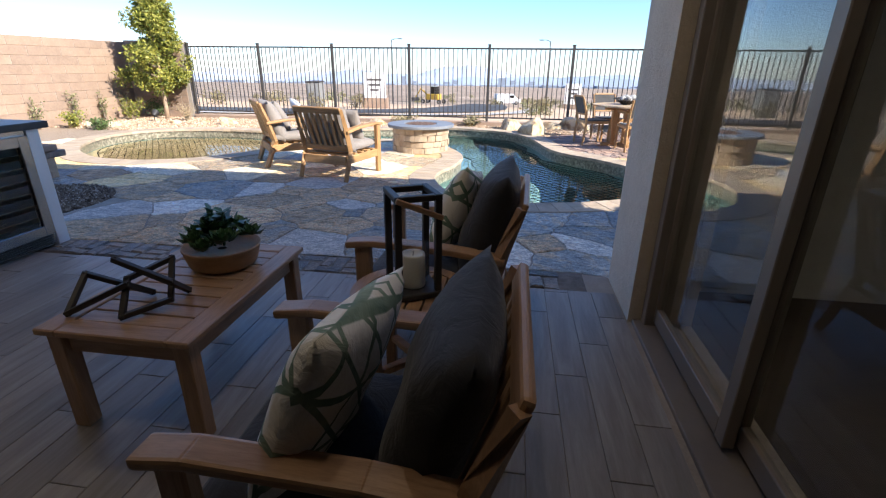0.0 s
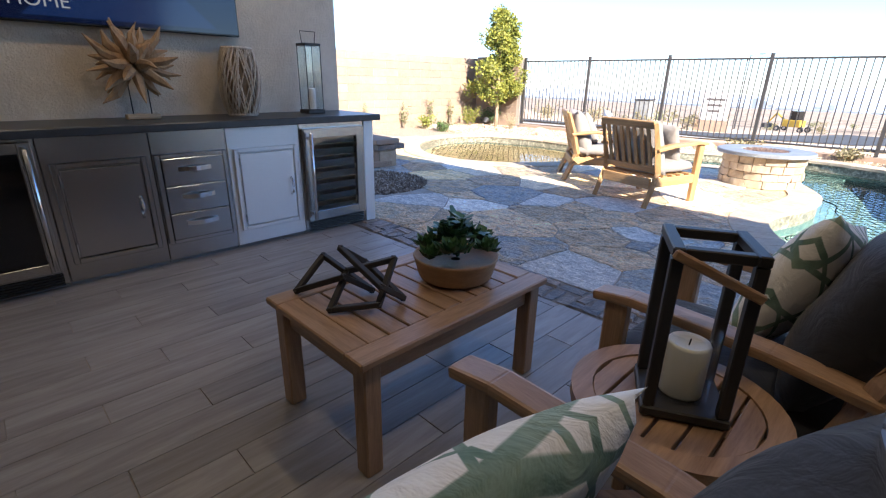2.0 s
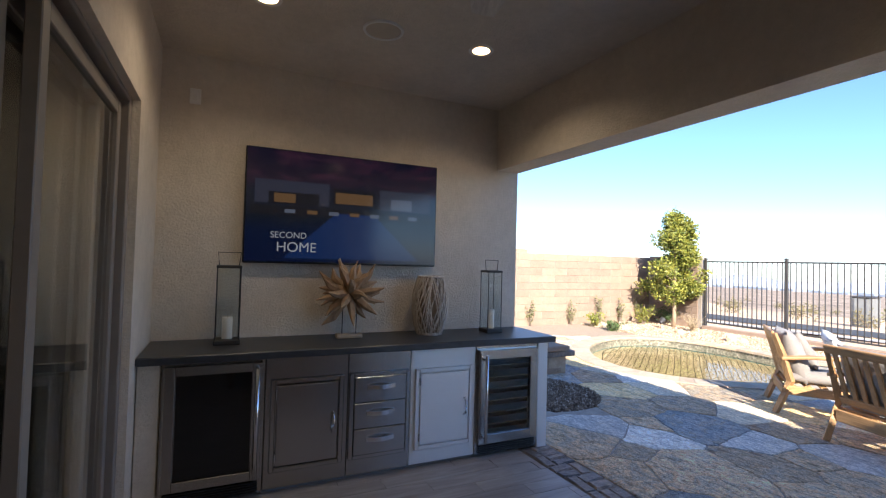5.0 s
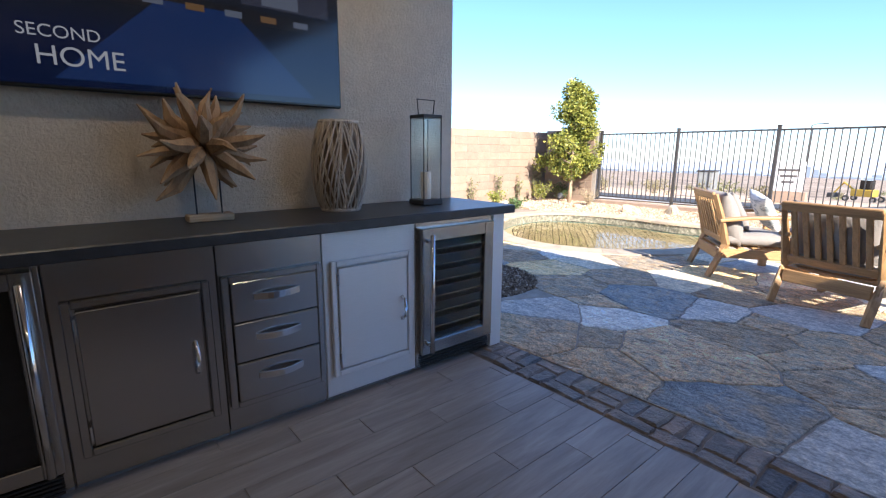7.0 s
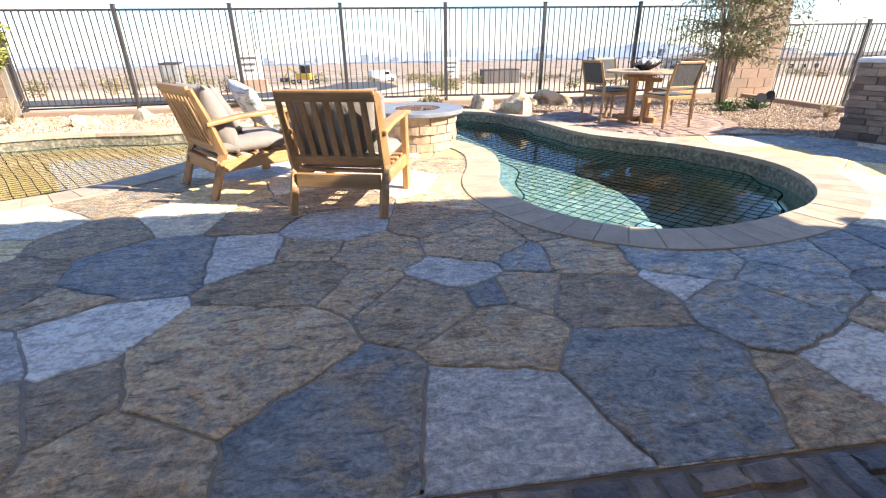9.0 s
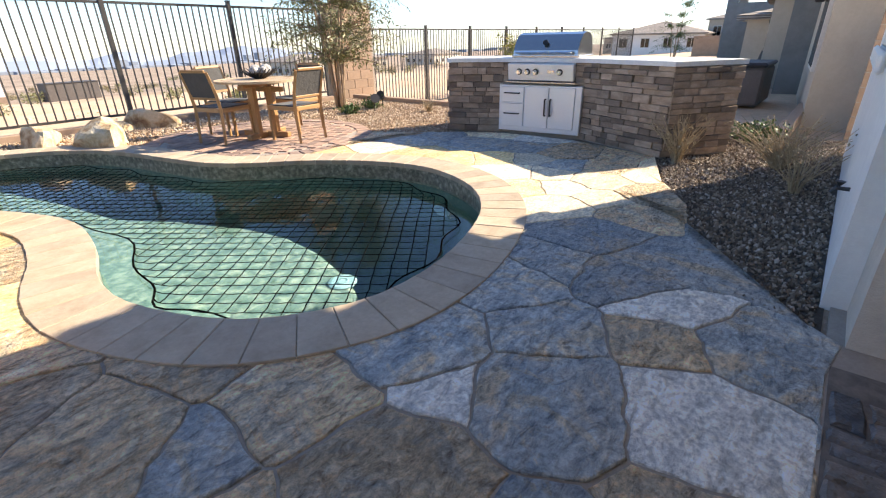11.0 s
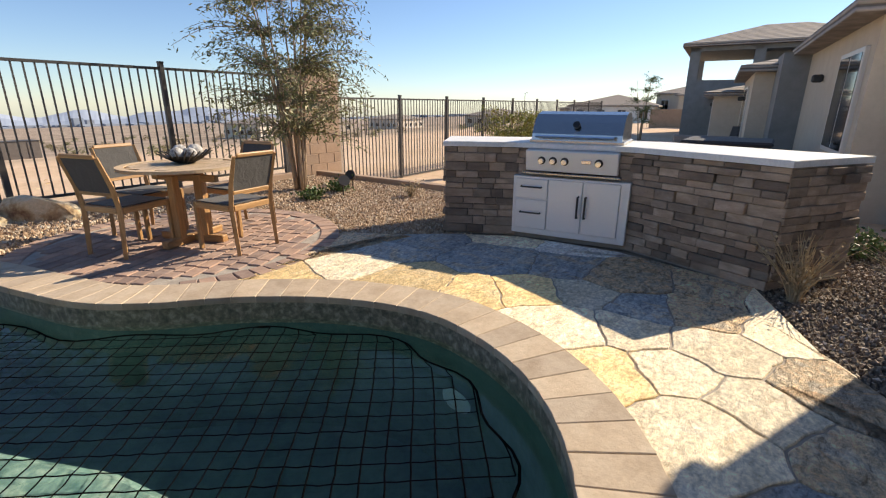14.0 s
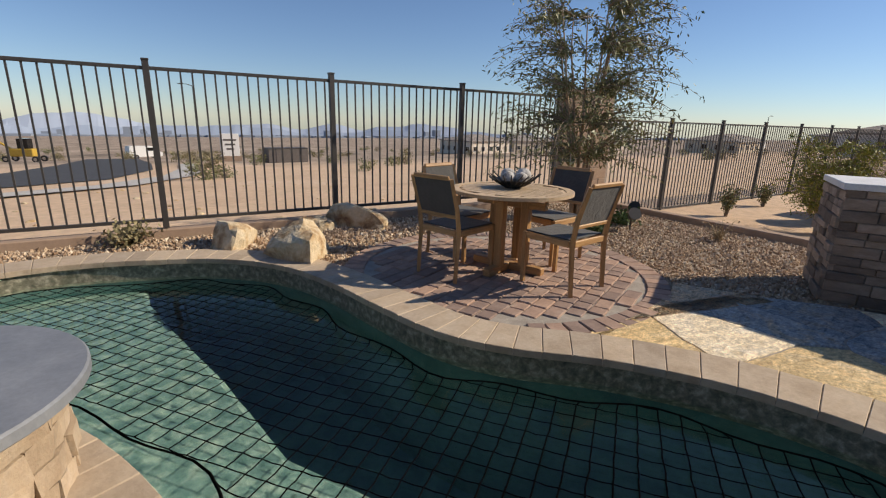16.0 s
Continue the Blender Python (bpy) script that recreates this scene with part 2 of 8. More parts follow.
M_STUCCO = grainy("stucco_grey_beige", [(0.3, (0.60, 0.525, 0.43)), (0.7, (0.68, 0.60, 0.50))], 3, 0.9, bump_scale=55, bump_str=0.75, bump_dist=0.012, shift=False, fine=0.2)
M_STUCCO_WHITE = grainy("stucco_pale", [(0.3, (0.77, 0.74, 0.69)), (0.7, (0.83, 0.80, 0.75))], 3, 0.9, bump_scale=60, bump_str=0.5, bump_dist=0.008, shift=False, fine=0.15)
M_STUCCO_TAN = grainy("stucco_tan", [(0.3, (0.50, 0.42, 0.32)), (0.7, (0.56, 0.48, 0.37))], 3, 0.9, bump_scale=60, bump_str=0.4, bump_dist=0.008, shift=False, fine=0.15)
M_STUCCO_SLATE = grainy("stucco_slate", [(0.3, (0.20, 0.20, 0.19)), (0.7, (0.25, 0.25, 0.24))], 3, 0.9, bump_scale=60, bump_str=0.4, bump_dist=0.008, shift=False, fine=0.15)
M_CMU = grainy("concrete_block_tan", [(0.3, (0.32, 0.225, 0.16)), (0.7, (0.39, 0.28, 0.20))], 4, 0.92, bump_scale=90, bump_str=0.5, bump_dist=0.004, vary=[(0, (0.88, 0.88, 0.88)), (1, (1.08, 1.06, 1.04))])
M_MORTAR = grainy("mortar", [(0.3, (0.34, 0.29, 0.24)), (0.7, (0.42, 0.36, 0.30))], 10, 0.95, bump_scale=120, bump_str=0.4)
M_GROUT = grainy("stone_grout", [(0.3, (0.30, 0.26, 0.215)), (0.7, (0.44, 0.385, 0.32))], 9, 0.95, bump_scale=140, bump_str=0.7, bump_dist=0.004, shift=False)
M_TEAK = wood_mat("teak_golden", (0.50, 0.29, 0.125), (0.30, 0.16, 0.065), 'Y')
M_TEAK_Z = wood_mat("teak_golden_upright", (0.50, 0.29, 0.125), (0.30, 0.16, 0.065), 'Z')
M_TEAK_X = wood_mat("teak_golden_cross", (0.50, 0.29, 0.125), (0.30, 0.16, 0.065), 'X')
M_TEAK_LT = wood_mat("teak_weathered", (0.60, 0.45, 0.29), (0.42, 0.30, 0.18), 'X', 0.6)
M_ACACIA = wood_mat("brown_hardwood", (0.42, 0.265, 0.155), (0.26, 0.15, 0.08), 'Y', 0.42)
M_ACACIA_X = wood_mat("brown_hardwood_cross", (0.42, 0.265, 0.155), (0.26, 0.15, 0.08), 'X', 0.42)
M_ACACIA_Z = wood_mat("brown_hardwood_upright", (0.42, 0.265, 0.155), (0.26, 0.15, 0.08), 'Z', 0.42)
M_CHARCOAL = fabric("charcoal_canvas", (0.036, 0.038, 0.046), (0.024, 0.025, 0.031))
M_GREYCLOTH = fabric("taupe_canvas", (0.30, 0.265, 0.235), (0.24, 0.21, 0.185))
M_SLING = fabric("sling_mesh_dark", (0.09, 0.085, 0.08), (0.06, 0.058, 0.055), 500)
M_STEEL = metal_mat("brushed_steel", (0.50, 0.485, 0.465), 0.24)
# Same steel as M_STEEL, with the counter's sky reflection painted in as a pale colour.
M_STEEL_SKY = metal_mat("steel_sky_pale", (0.80, 0.80, 0.80), 0.42, metal=0.35)
M_CHROME = metal_mat("polished_steel", (0.80, 0.80, 0.80), 0.12, (1, 1, 1))
M_IRON = grainy("black_powder_coat", [(0.3, (0.028, 0.026, 0.025)), (0.7, (0.040, 0.036, 0.034))], 6, 0.5, bump_scale=200, bump_str=0.1, bump_dist=0.001, fine=0.2)
M_FENCE = grainy("bronze_fence_paint", [(0.3, (0.045, 0.040, 0.036)), (0.7, (0.062, 0.055, 0.050))], 6, 0.55, bump_scale=200, bump_str=0.1, bump_dist=0.001, fine=0.2)
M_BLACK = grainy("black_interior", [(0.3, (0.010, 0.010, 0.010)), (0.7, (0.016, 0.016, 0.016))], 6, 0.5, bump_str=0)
M_GRANITE = grainy("dark_slate_counter", [(0.3, (0.030, 0.032, 0.036)), (0.7, (0.045, 0.047, 0.052))], 14, 0.38, bump_scale=30, bump_str=0.12, bump_dist=0.004)
M_FRAME = grainy("bronze_taupe_frame", [(0.3, (0.20, 0.17, 0.145)), (0.7, (0.23, 0.195, 0.165))], 5, 0.5, bump_scale=200, bump_str=0.05, bump_dist=0.001, fine=0.1)
M_VINYL = grainy("almond_vinyl_frame", [(0.3, (0.60, 0.56, 0.50)), (0.7, (0.64, 0.60, 0.54))], 5, 0.45, bump_scale=200, bump_str=0.05, bump_dist=0.001, fine=0.1)
M_GLASS = glass_mat("window_glass", (0.93, 0.97, 0.96))


def thin_glass(name):
    """A thin clear sheet: straight through, with a faint mirror gloss."""
    m, nt, b = mat_new(name, 0.0)
    clear, gloss, mix = nt.nodes.new("ShaderNodeBsdfTransparent"), nt.nodes.new("ShaderNodeBsdfGlossy"), nt.nodes.new("ShaderNodeMixShader")
    gloss.inputs["Roughness"].default_value = 0.02
    clear.inputs["Color"].default_value = (0.95, 0.97, 0.97, 1)
    mix.inputs[0].default_value = 0.05
    nt.links.new(clear.outputs[0], mix.inputs[1])
    nt.links.new(gloss.outputs[0], mix.inputs[2])
    nt.links.new(mix.outputs[0], nt.nodes["Material Output"].inputs["Surface"])
    return m


M_CLEAR = thin_glass("clear_glass")
M_WAX = grainy("ivory_wax", [(0.3, (0.78, 0.74, 0.66)), (0.7, (0.84, 0.80, 0.73))], 5, 0.45, bump_str=0.05, fine=0.08)
M_WHITE_TOP = grainy("pale_concrete_top", [(0.3, (0.70, 0.69, 0.66)), (0.7, (0.80, 0.79, 0.77))], 9, 0.55, bump_scale=40, bump_str=0.12, bump_dist=0.003)
M_GRAVEL_TAN = grainy("gravel_tan_bed", [(0.3, (0.30, 0.22, 0.15)), (0.7, (0.46, 0.37, 0.28))], 30, 0.95, bump_scale=45, bump_str=0.9, bump_dist=0.02, shift=False, fine=0.6)


def dirt_mat():
    """Graded dirt near by; past the street a plain of low brown scrub."""
    m, nt, b = mat_new("desert_dirt", 0.97)
    v = coords(nt, (1, 1, 1))
    near = ramp(nt, noise_tex(nt, v, 0.25, 6, 0.65, 0.3), [(0.25, (0.59, 0.40, 0.25)), (0.55, (0.69, 0.49, 0.32)), (0.8, (0.75, 0.57, 0.41))])
    plain = ramp(nt, noise_tex(nt, v, 0.09, 8, 0.8, 0.4), [(0.38, (0.17, 0.13, 0.09)), (0.5, (0.35, 0.26, 0.185)), (0.62, (0.54, 0.41, 0.30))])
    sep = nt.nodes.new("ShaderNodeSeparateXYZ")
    nt.links.new(v, sep.inputs[0])
    mr = nt.nodes.new("ShaderNodeMapRange")
    mr.inputs["From Min"].default_value, mr.inputs["From Max"].default_value = 42.0, 70.0
    nt.links.new(sep.outputs["Y"], mr.inputs["Value"])
    col = mixc(nt, near, plain, mr.outputs[0])
    n2 = noise_tex(nt, v, 5, 5, 0.75)
    col = mixc(nt, col, ramp(nt, n2, [(0.3, (0.65, 0.65, 0.65)), (0.7, (1.2, 1.2, 1.2))]), 0.6, 'MULTIPLY')
    nt.links.new(col, b.inputs["Base Color"])
    bump(nt, b, n2, 0.6, 0.06)
    return m


M_DIRT = dirt_mat()
M_ASPHALT = grainy("asphalt", [(0.3, (0.045, 0.045, 0.048)), (0.7, (0.065, 0.064, 0.066))], 1.2, 0.9, bump_scale=90, bump_str=0.3, shift=False)
M_CONCRETE = grainy("concrete_kerb", [(0.3, (0.45, 0.42, 0.38)), (0.7, (0.56, 0.53, 0.48))], 3, 0.9, bump_scale=70, bump_str=0.3)
# Plaster colour darkened to stand in for light absorbed by deep water.
M_PLASTER_DEEP = grainy("pool_plaster_depth_dark", [(0.3, (0.035, 0.10, 0.10)), (0.5, (0.055, 0.14, 0.14)), (0.75, (0.085, 0.185, 0.18))], 5, 0.6, bump_scale=12, bump_str=0.2, shift=False, fine=0.5)
# The bench's strong light and dark mottle paints sun caustics into the plaster.
M_BENCH_CAUSTIC = grainy("pool_bench_caustic_plaster", [(0.32, (0.06, 0.125, 0.115)), (0.5, (0.145, 0.225, 0.20)), (0.68, (0.32, 0.38, 0.32))], 11, 0.6, bump_scale=12, bump_str=0.4, shift=False, fine=0.5)
M_LEDGE = grainy("pool_shelf_pebble", [(0.3, (0.36, 0.235, 0.11)), (0.7, (0.55, 0.38, 0.20))], 12, 0.7, bump_scale=70, bump_str=0.3, shift=False, fine=0.5)
M_WATERTILE = grainy("waterline_tile", [(0.3, (0.08, 0.085, 0.06)), (0.5, (0.22, 0.20, 0.145)), (0.7, (0.50, 0.46, 0.36))], 22, 0.35, bump_scale=40, bump_str=0.3, fine=0.6)
M_CORD = grainy("black_cord", [(0.3, (0.003, 0.003, 0.003)), (0.7, (0.005, 0.005, 0.005))], 20, 1.0, bump_str=0)
M_CORD.node_tree.nodes["Principled BSDF"].inputs["Specular IOR Level"].default_value = 0.0
M_ROOF = grainy("concrete_roof_tile", [(0.3, (0.27, 0.235, 0.20)), (0.7, (0.36, 0.31, 0.265))], 5, 0.9, bump_scale=50, bump_str=0.3)
M_PLASTIC_POOL = grainy("pool_plastic", [(0.3, (0.24, 0.42, 0.48)), (0.7, (0.32, 0.50, 0.55))], 5, 0.5, bump_str=0, fine=0.08)
M_PLASTIC_WHITE = grainy("white_plastic", [(0.3, (0.74, 0.72, 0.68)), (0.7, (0.79, 0.77, 0.73))], 5, 0.45, bump_str=0, fine=0.08)
# Room wall and floor colours are darkened so the inside looks unlit.
M_ROOM_UNLIT = grainy("interior_unlit", [(0.3, (0.07, 0.065, 0.06)), (0.7, (0.09, 0.085, 0.075))], 3, 0.9, bump_str=0.1, shift=False, fine=0.1)
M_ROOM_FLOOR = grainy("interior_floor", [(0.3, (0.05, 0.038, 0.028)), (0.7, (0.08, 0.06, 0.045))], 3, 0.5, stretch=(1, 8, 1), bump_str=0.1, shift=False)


def flagstone_mat(name, stops, veins, stain, relief=0.8):
    """Split stone: broad patches of colour, iron stains, veins, a grainy cleft face."""
    m, nt, b = mat_new(name, 0.68)
    v = coords(nt, (1, 1, 1), True)
    n1 = noise_tex(nt, v, 2.6, 5, 0.6, 1.4)
    col = ramp(nt, n1, stops)
    n4 = noise_tex(nt, coords(nt, (1.7, 1, 1), True), 3.6, 7, 0.72, 1.6)
    col = mixc(nt, col, stain, ramp(nt, n4, [(0.53, (0, 0, 0)), (0.62, (0.7, 0.7, 0.7))]))
    n2 = noise_tex(nt, coords(nt, (1, 2.1, 1), True), 10, 6, 0.68, 0.9)
    col = mixc(nt, col, ramp(nt, n2, [(0.33, veins), (0.46, (1, 1, 1)), (0.64, (1.5, 1.46, 1.4))]), 1.0, 'MULTIPLY')
    n3 = noise_tex(nt, v, 42, 5, 0.75)
    col = mixc(nt, col, ramp(nt, n3, [(0.36, (0.5, 0.5, 0.5)), (0.62, (1.55, 1.55, 1.52))]), 0.6, 'MULTIPLY')
    col = mixc(nt, col, ramp(nt, rand(nt), [(0, (0.70, 0.70, 0.72)), (1, (1.25, 1.22, 1.18))]), 1.0, 'MULTIPLY')
    nt.links.new(col, b.inputs["Base Color"])
    ch = bump(nt, b, n2, relief, 0.07)
    bump(nt, b, n3, relief, 0.012, ch)
    return m


M_STONE = {
    "b": flagstone_mat("flagstone_blue_grey", [(0.25, (0.24, 0.28, 0.31)), (0.43, (0.36, 0.40, 0.42)), (0.56, (0.46, 0.465, 0.445)), (0.64, (0.56, 0.46, 0.33))], (0.48, 0.52, 0.58), (0.50, 0.41, 0.28)),
    "t": flagstone_mat("flagstone_tan", [(0.25, (0.42, 0.37, 0.30)), (0.42, (0.54, 0.45, 0.33)), (0.5, (0.66, 0.49, 0.30)), (0.6, (0.70, 0.57, 0.40)), (0.72, (0.50, 0.46, 0.38))], (0.46, 0.38, 0.30), (0.64, 0.40, 0.20), 0.9),
    "w": flagstone_mat("flagstone_pale", [(0.25, (0.54, 0.54, 0.52)), (0.6, (0.66, 0.64, 0.60)), (0.8, (0.60, 0.51, 0.38))], (0.68, 0.66, 0.62), (0.62, 0.57, 0.48), 0.6),
    "g": flagstone_mat("flagstone_gold", [(0.2, (0.54, 0.37, 0.17)), (0.5, (0.70, 0.52, 0.26)), (0.8, (0.72, 0.60, 0.40))], (0.82, 0.74, 0.60), (0.66, 0.46, 0.22), 0.3),
    "c": flagstone_mat("flagstone_cream", [(0.2, (0.66, 0.54, 0.36)), (0.5, (0.77, 0.66, 0.47)), (0.8, (0.75, 0.69, 0.57))], (0.86, 0.80, 0.70), (0.72, 0.59, 0.40), 0.3),
}
M_COPING = grainy("coping_sandstone", [(0.25, (0.40, 0.305, 0.21)), (0.5, (0.50, 0.395, 0.285)), (0.8, (0.57, 0.475, 0.36))], 5, 0.8, bump_scale=45, bump_str=0.45, bump_dist=0.006, vary=[(0, (0.85, 0.85, 0.86)), (1, (1.1, 1.08, 1.04))])
M_COBBLE = grainy("dark_cobble", [(0.25, (0.06, 0.06, 0.063)), (0.5, (0.14, 0.135, 0.132)), (0.75, (0.27, 0.235, 0.205))], 11, 0.46, bump_scale=35, bump_str=1.0, bump_dist=0.014, vary=[(0, (0.55, 0.56, 0.60)), (0.35, (0.9, 0.93, 1.0)), (0.65, (1.25, 1.1, 0.98)), (1, (1.65, 1.38, 1.15))])
M_PAVER = grainy("red_brown_paver", [(0.25, (0.27, 0.185, 0.145)), (0.6, (0.39, 0.275, 0.215)), (0.85, (0.46, 0.37, 0.31))], 9, 0.88, bump_scale=70, bump_str=0.5, bump_dist=0.004, vary=[(0, (0.72, 0.72, 0.74)), (0.5, (1, 0.98, 0.96)), (1, (1.25, 1.15, 1.05))])
M_VENEER = grainy("ledger_stone_brown", [(0.25, (0.21, 0.155, 0.115)), (0.55, (0.34, 0.262, 0.20)), (0.85, (0.48, 0.39, 0.315))], 6, 0.85, bump_scale=30, bump_str=0.7, bump_dist=0.01, stretch=(1, 1, 2.5), vary=[(0, (0.48, 0.46, 0.46)), (0.5, (0.95, 0.93, 0.90)), (1, (1.4, 1.35, 1.3))])
M_FIRESTONE = grainy("ledger_stone_buff", [(0.25, (0.40, 0.30, 0.205)), (0.55, (0.52, 0.41, 0.29)), (0.85, (0.58, 0.50, 0.40))], 7, 0.85, bump_scale=35, bump_str=0.7, bump_dist=0.01, vary=[(0, (0.78, 0.74, 0.70)), (1, (1.1, 1.08, 1.06))])
M_BOULDER = grainy("boulder_buff_rust", [(0.30, (0.24, 0.12, 0.06)), (0.42, (0.50, 0.33, 0.17)), (0.52, (0.66, 0.52, 0.33)), (0.75, (0.72, 0.62, 0.46))], 5, 0.9, bump_scale=14, bump_str=1.0, bump_dist=0.03, fine=0.5)
M_BLUESTONE = grainy("bluestone_cap", [(0.3, (0.19, 0.20, 0.215)), (0.7, (0.26, 0.27, 0.285))], 6, 0.45, bump_scale=60, bump_str=0.15)


def tile_mat():
    m, nt, b = mat_new("wood_look_porcelain", 0.42)
    v = coords(nt, (9, 1.0, 1), True)
    n1 = noise_tex(nt, v, 1.6, 5, 0.6, 0.8)
    col = ramp(nt, n1, [(0.2, (0.19, 0.17, 0.155)), (0.5, (0.29, 0.268, 0.252)), (0.8, (0.40, 0.378, 0.36))])
    n2 = noise_tex(nt, v, 9, 4, 0.7)
    col = mixc(nt, col, ramp(nt, n2, [(0.3, (0.8, 0.8, 0.8)), (0.7, (1.1, 1.1, 1.1))]), 0.5, 'MULTIPLY')
    col = mixc(nt, col, ramp(nt, rand(nt), [(0, (0.86, 0.85, 0.84)), (1, (1.1, 1.1, 1.1))]), 1.0, 'MULTIPLY')
    nt.links.new(col, b.inputs["Base Color"])
    bump(nt, b, n2, 0.08, 0.002)
    return m


M_TILE = tile_mat()


def water_mat():
    m, nt, b = mat_new("pool_water", 0.0)
    b.inputs["Base Color"].default_value = (0.70, 0.92, 0.88, 1)
    b.inputs["Transmission Weight"].default_value = 1.0
    b.inputs["IOR"].default_value = 1.33
    v = coords(nt, (1, 1, 1))
    ch = bump(nt, b, noise_tex(nt, v, 2.4, 2, 0.5, 0.5), 0.10, 0.05)
    bump(nt, b, noise_tex(nt, v, 9, 2, 0.5, 0.3), 0.05, 0.02, ch)
    return m


M_WATER = water_mat()


def leaf_mat(name, c1, c2, rough=0.55):
    m, nt, b = mat_new(name, rough)
    col = ramp(nt, island_rand(nt), [(0.0, c1), (1.0, c2)])
    v = coords(nt, (1, 1, 1), True)
    col = mixc(nt, col, ramp(nt, noise_tex(nt, v, 30, 2), [(0.3, (0.75, 0.75, 0.75)), (0.7, (1.2, 1.2, 1.2))]), 0.6, 'MULTIPLY')
    nt.links.new(col, b.inputs["Base Color"])
    b.inputs["Subsurface Weight"].default_value = 0.0
    return m


M_LEAF_YEL = leaf_mat("yellow_green_foliage", (0.11, 0.145, 0.02), (0.38, 0.35, 0.055))
M_LEAF_OLIVE = leaf_mat("olive_foliage", (0.13, 0.145, 0.055), (0.28, 0.265, 0.11))
M_LEAF_GREEN = leaf_mat("green_foliage", (0.045, 0.09, 0.025), (0.13, 0.19, 0.05))
M_LEAF_DRY = leaf_mat("dry_stems", (0.34, 0.25, 0.14), (0.52, 0.42, 0.27), 0.8)
M_LEAF_BUSH = leaf_mat("desert_scrub", (0.17, 0.15, 0.07), (0.33, 0.27, 0.14), 0.8)
M_SUCC = leaf_mat("succulent_green", (0.025, 0.075, 0.038), (0.085, 0.19, 0.07), 0.4)
M_BARK = grainy("bark", [(0.3, (0.20, 0.145, 0.10)), (0.7, (0.34, 0.26, 0.19))], 20, 0.9, bump_scale=40, bump_str=0.6, bump_dist=0.005, stretch=(1, 1, 0.3))
M_BARK_TAN = grainy("tan_bark", [(0.3, (0.34, 0.23, 0.14)), (0.7, (0.48, 0.35, 0.23))], 20, 0.85, bump_scale=40, bump_str=0.4, bump_dist=0.004, stretch=(1, 1, 0.3))

# ---- outlines of the plan ----
POOL = spline([(2.61, 6.79), (2.54, 6.28), (2.29, 5.80), (1.90, 5.45), (1.41, 5.23), (0.88, 5.11), (0.40, 5.15), (-0.05, 5.46), (-0.31, 6.02),
               (-0.33, 6.49), (-0.18, 7.07), (-0.13, 7.70), (-0.30, 8.25), (-0.62, 8.78), (-1.25, 9.34), (-2.19, 9.21), (-2.99, 8.44), (-3.44, 7.83),
               (-3.76, 7.22), (-4.28, 6.67), (-5.00, 6.42), (-5.83, 6.60), (-6.73, 7.37), (-7.25, 8.55), (-6.92, 9.55), (-5.77, 9.98), (-4.30, 10.01),
               (-2.66, 10.79), (-1.11, 11.40), (0.00, 11.22), (0.57, 10.90), (0.91, 10.46), (1.11, 9.90), (1.23, 9.32), (1.39, 8.71), (1.64, 8.32),
               (2.06, 7.91), (2.42, 7.39)], 5)[::-1]
POOL_AREA = sum(a[0] * b[1] - b[0] * a[1] for a, b in zip(POOL, POOL[1:] + POOL[:1]))
if POOL_AREA < 0:
    POOL = POOL[::-1]
COPE_MID = offset_poly(POOL, 0.16)
COPE_OUT = offset_poly(POOL, 0.31)
DECK = [(-9.0, 3.372), (1.36, 3.372), (1.40, 3.33), (1.5, 3.45), (1.57, 3.73), (1.78, 3.97), (2.15, 4.12), (2.46, 4.19), (2.89, 4.29), (3.36, 4.58), (3.88, 5.03),
        (4.37, 4.97), (4.67, 6.04), (4.63, 7.04), (4.32, 7.62), (4.00, 8.04), (3.70, 8.58), (3.10, 8.23), (2.25, 8.24), (1.37, 7.33), (0.44, 9.72), (-1.52, 10.20),
        (-3.79, 9.16), (-5.13, 8.08), (-7.70, 8.12), (-7.75, 6.96), (-9.82, 6.64)]
GRAVEL_SPOT = [(-4.33 + 0.76 * math.cos(a * math.pi / 16), 4.33 + 0.72 * math.sin(a * math.pi / 16)) for a in range(32)]
PAVER_C, PAVER_R = (2.62, 9.62), 1.46
ROOM_X0, ROOM_X1, ROOM_Y0, BEAM_Y0, BEAM_Y1, CEIL, BEAM_Z = -3.45, 1.39, 0.30, 3.12, 3.36, 3.05, 2.46


def sheet(poly, z, mat, name, label, category, kind="structure"):
    bm = bmesh.new()
    bm.faces.new([bm.verts.new((x, y, z)) for x, y in poly])
    return setting(name, bm, mat, label, category, None, kind)


def slab(name, x0, x1, y0, y1, z0, z1, mat, label, category="wall", bevel=0.0):
    return setting(name, boxm(((x0 + x1) / 2, (y0 + y1) / 2, (z0 + z1) / 2), (x1 - x0, y1 - y0, z1 - z0), bevel), mat, label, category)


# ---- ground: yard bed with a hole for the pool, desert beyond ----
def yard_bed():
    bm = bmesh.new()
    outer = [(-9.85, 3.0), (6.5, 3.0), (6.5, 12.45), (-9.85, 12.45)]
    ov = [bm.verts.new((x, y, -0.03)) for x, y in outer]
    iv = [bm.verts.new((x, y, -0.03)) for x, y in COPE_MID]
    es = [bm.edges.new((ov[i], ov[(i + 1) % 4])) for i in range(4)] + [bm.edges.new((iv[i], iv[(i + 1) % len(iv)])) for i in range(len(iv))]
    bmesh.ops.triangle_fill(bm, use_beauty=True, use_dissolve=False, edges=es)
    return bm


setting("ground", yard_bed(), M_GRAVEL_TAN, "tan gravel planting bed round the pool deck", "gravel bed")


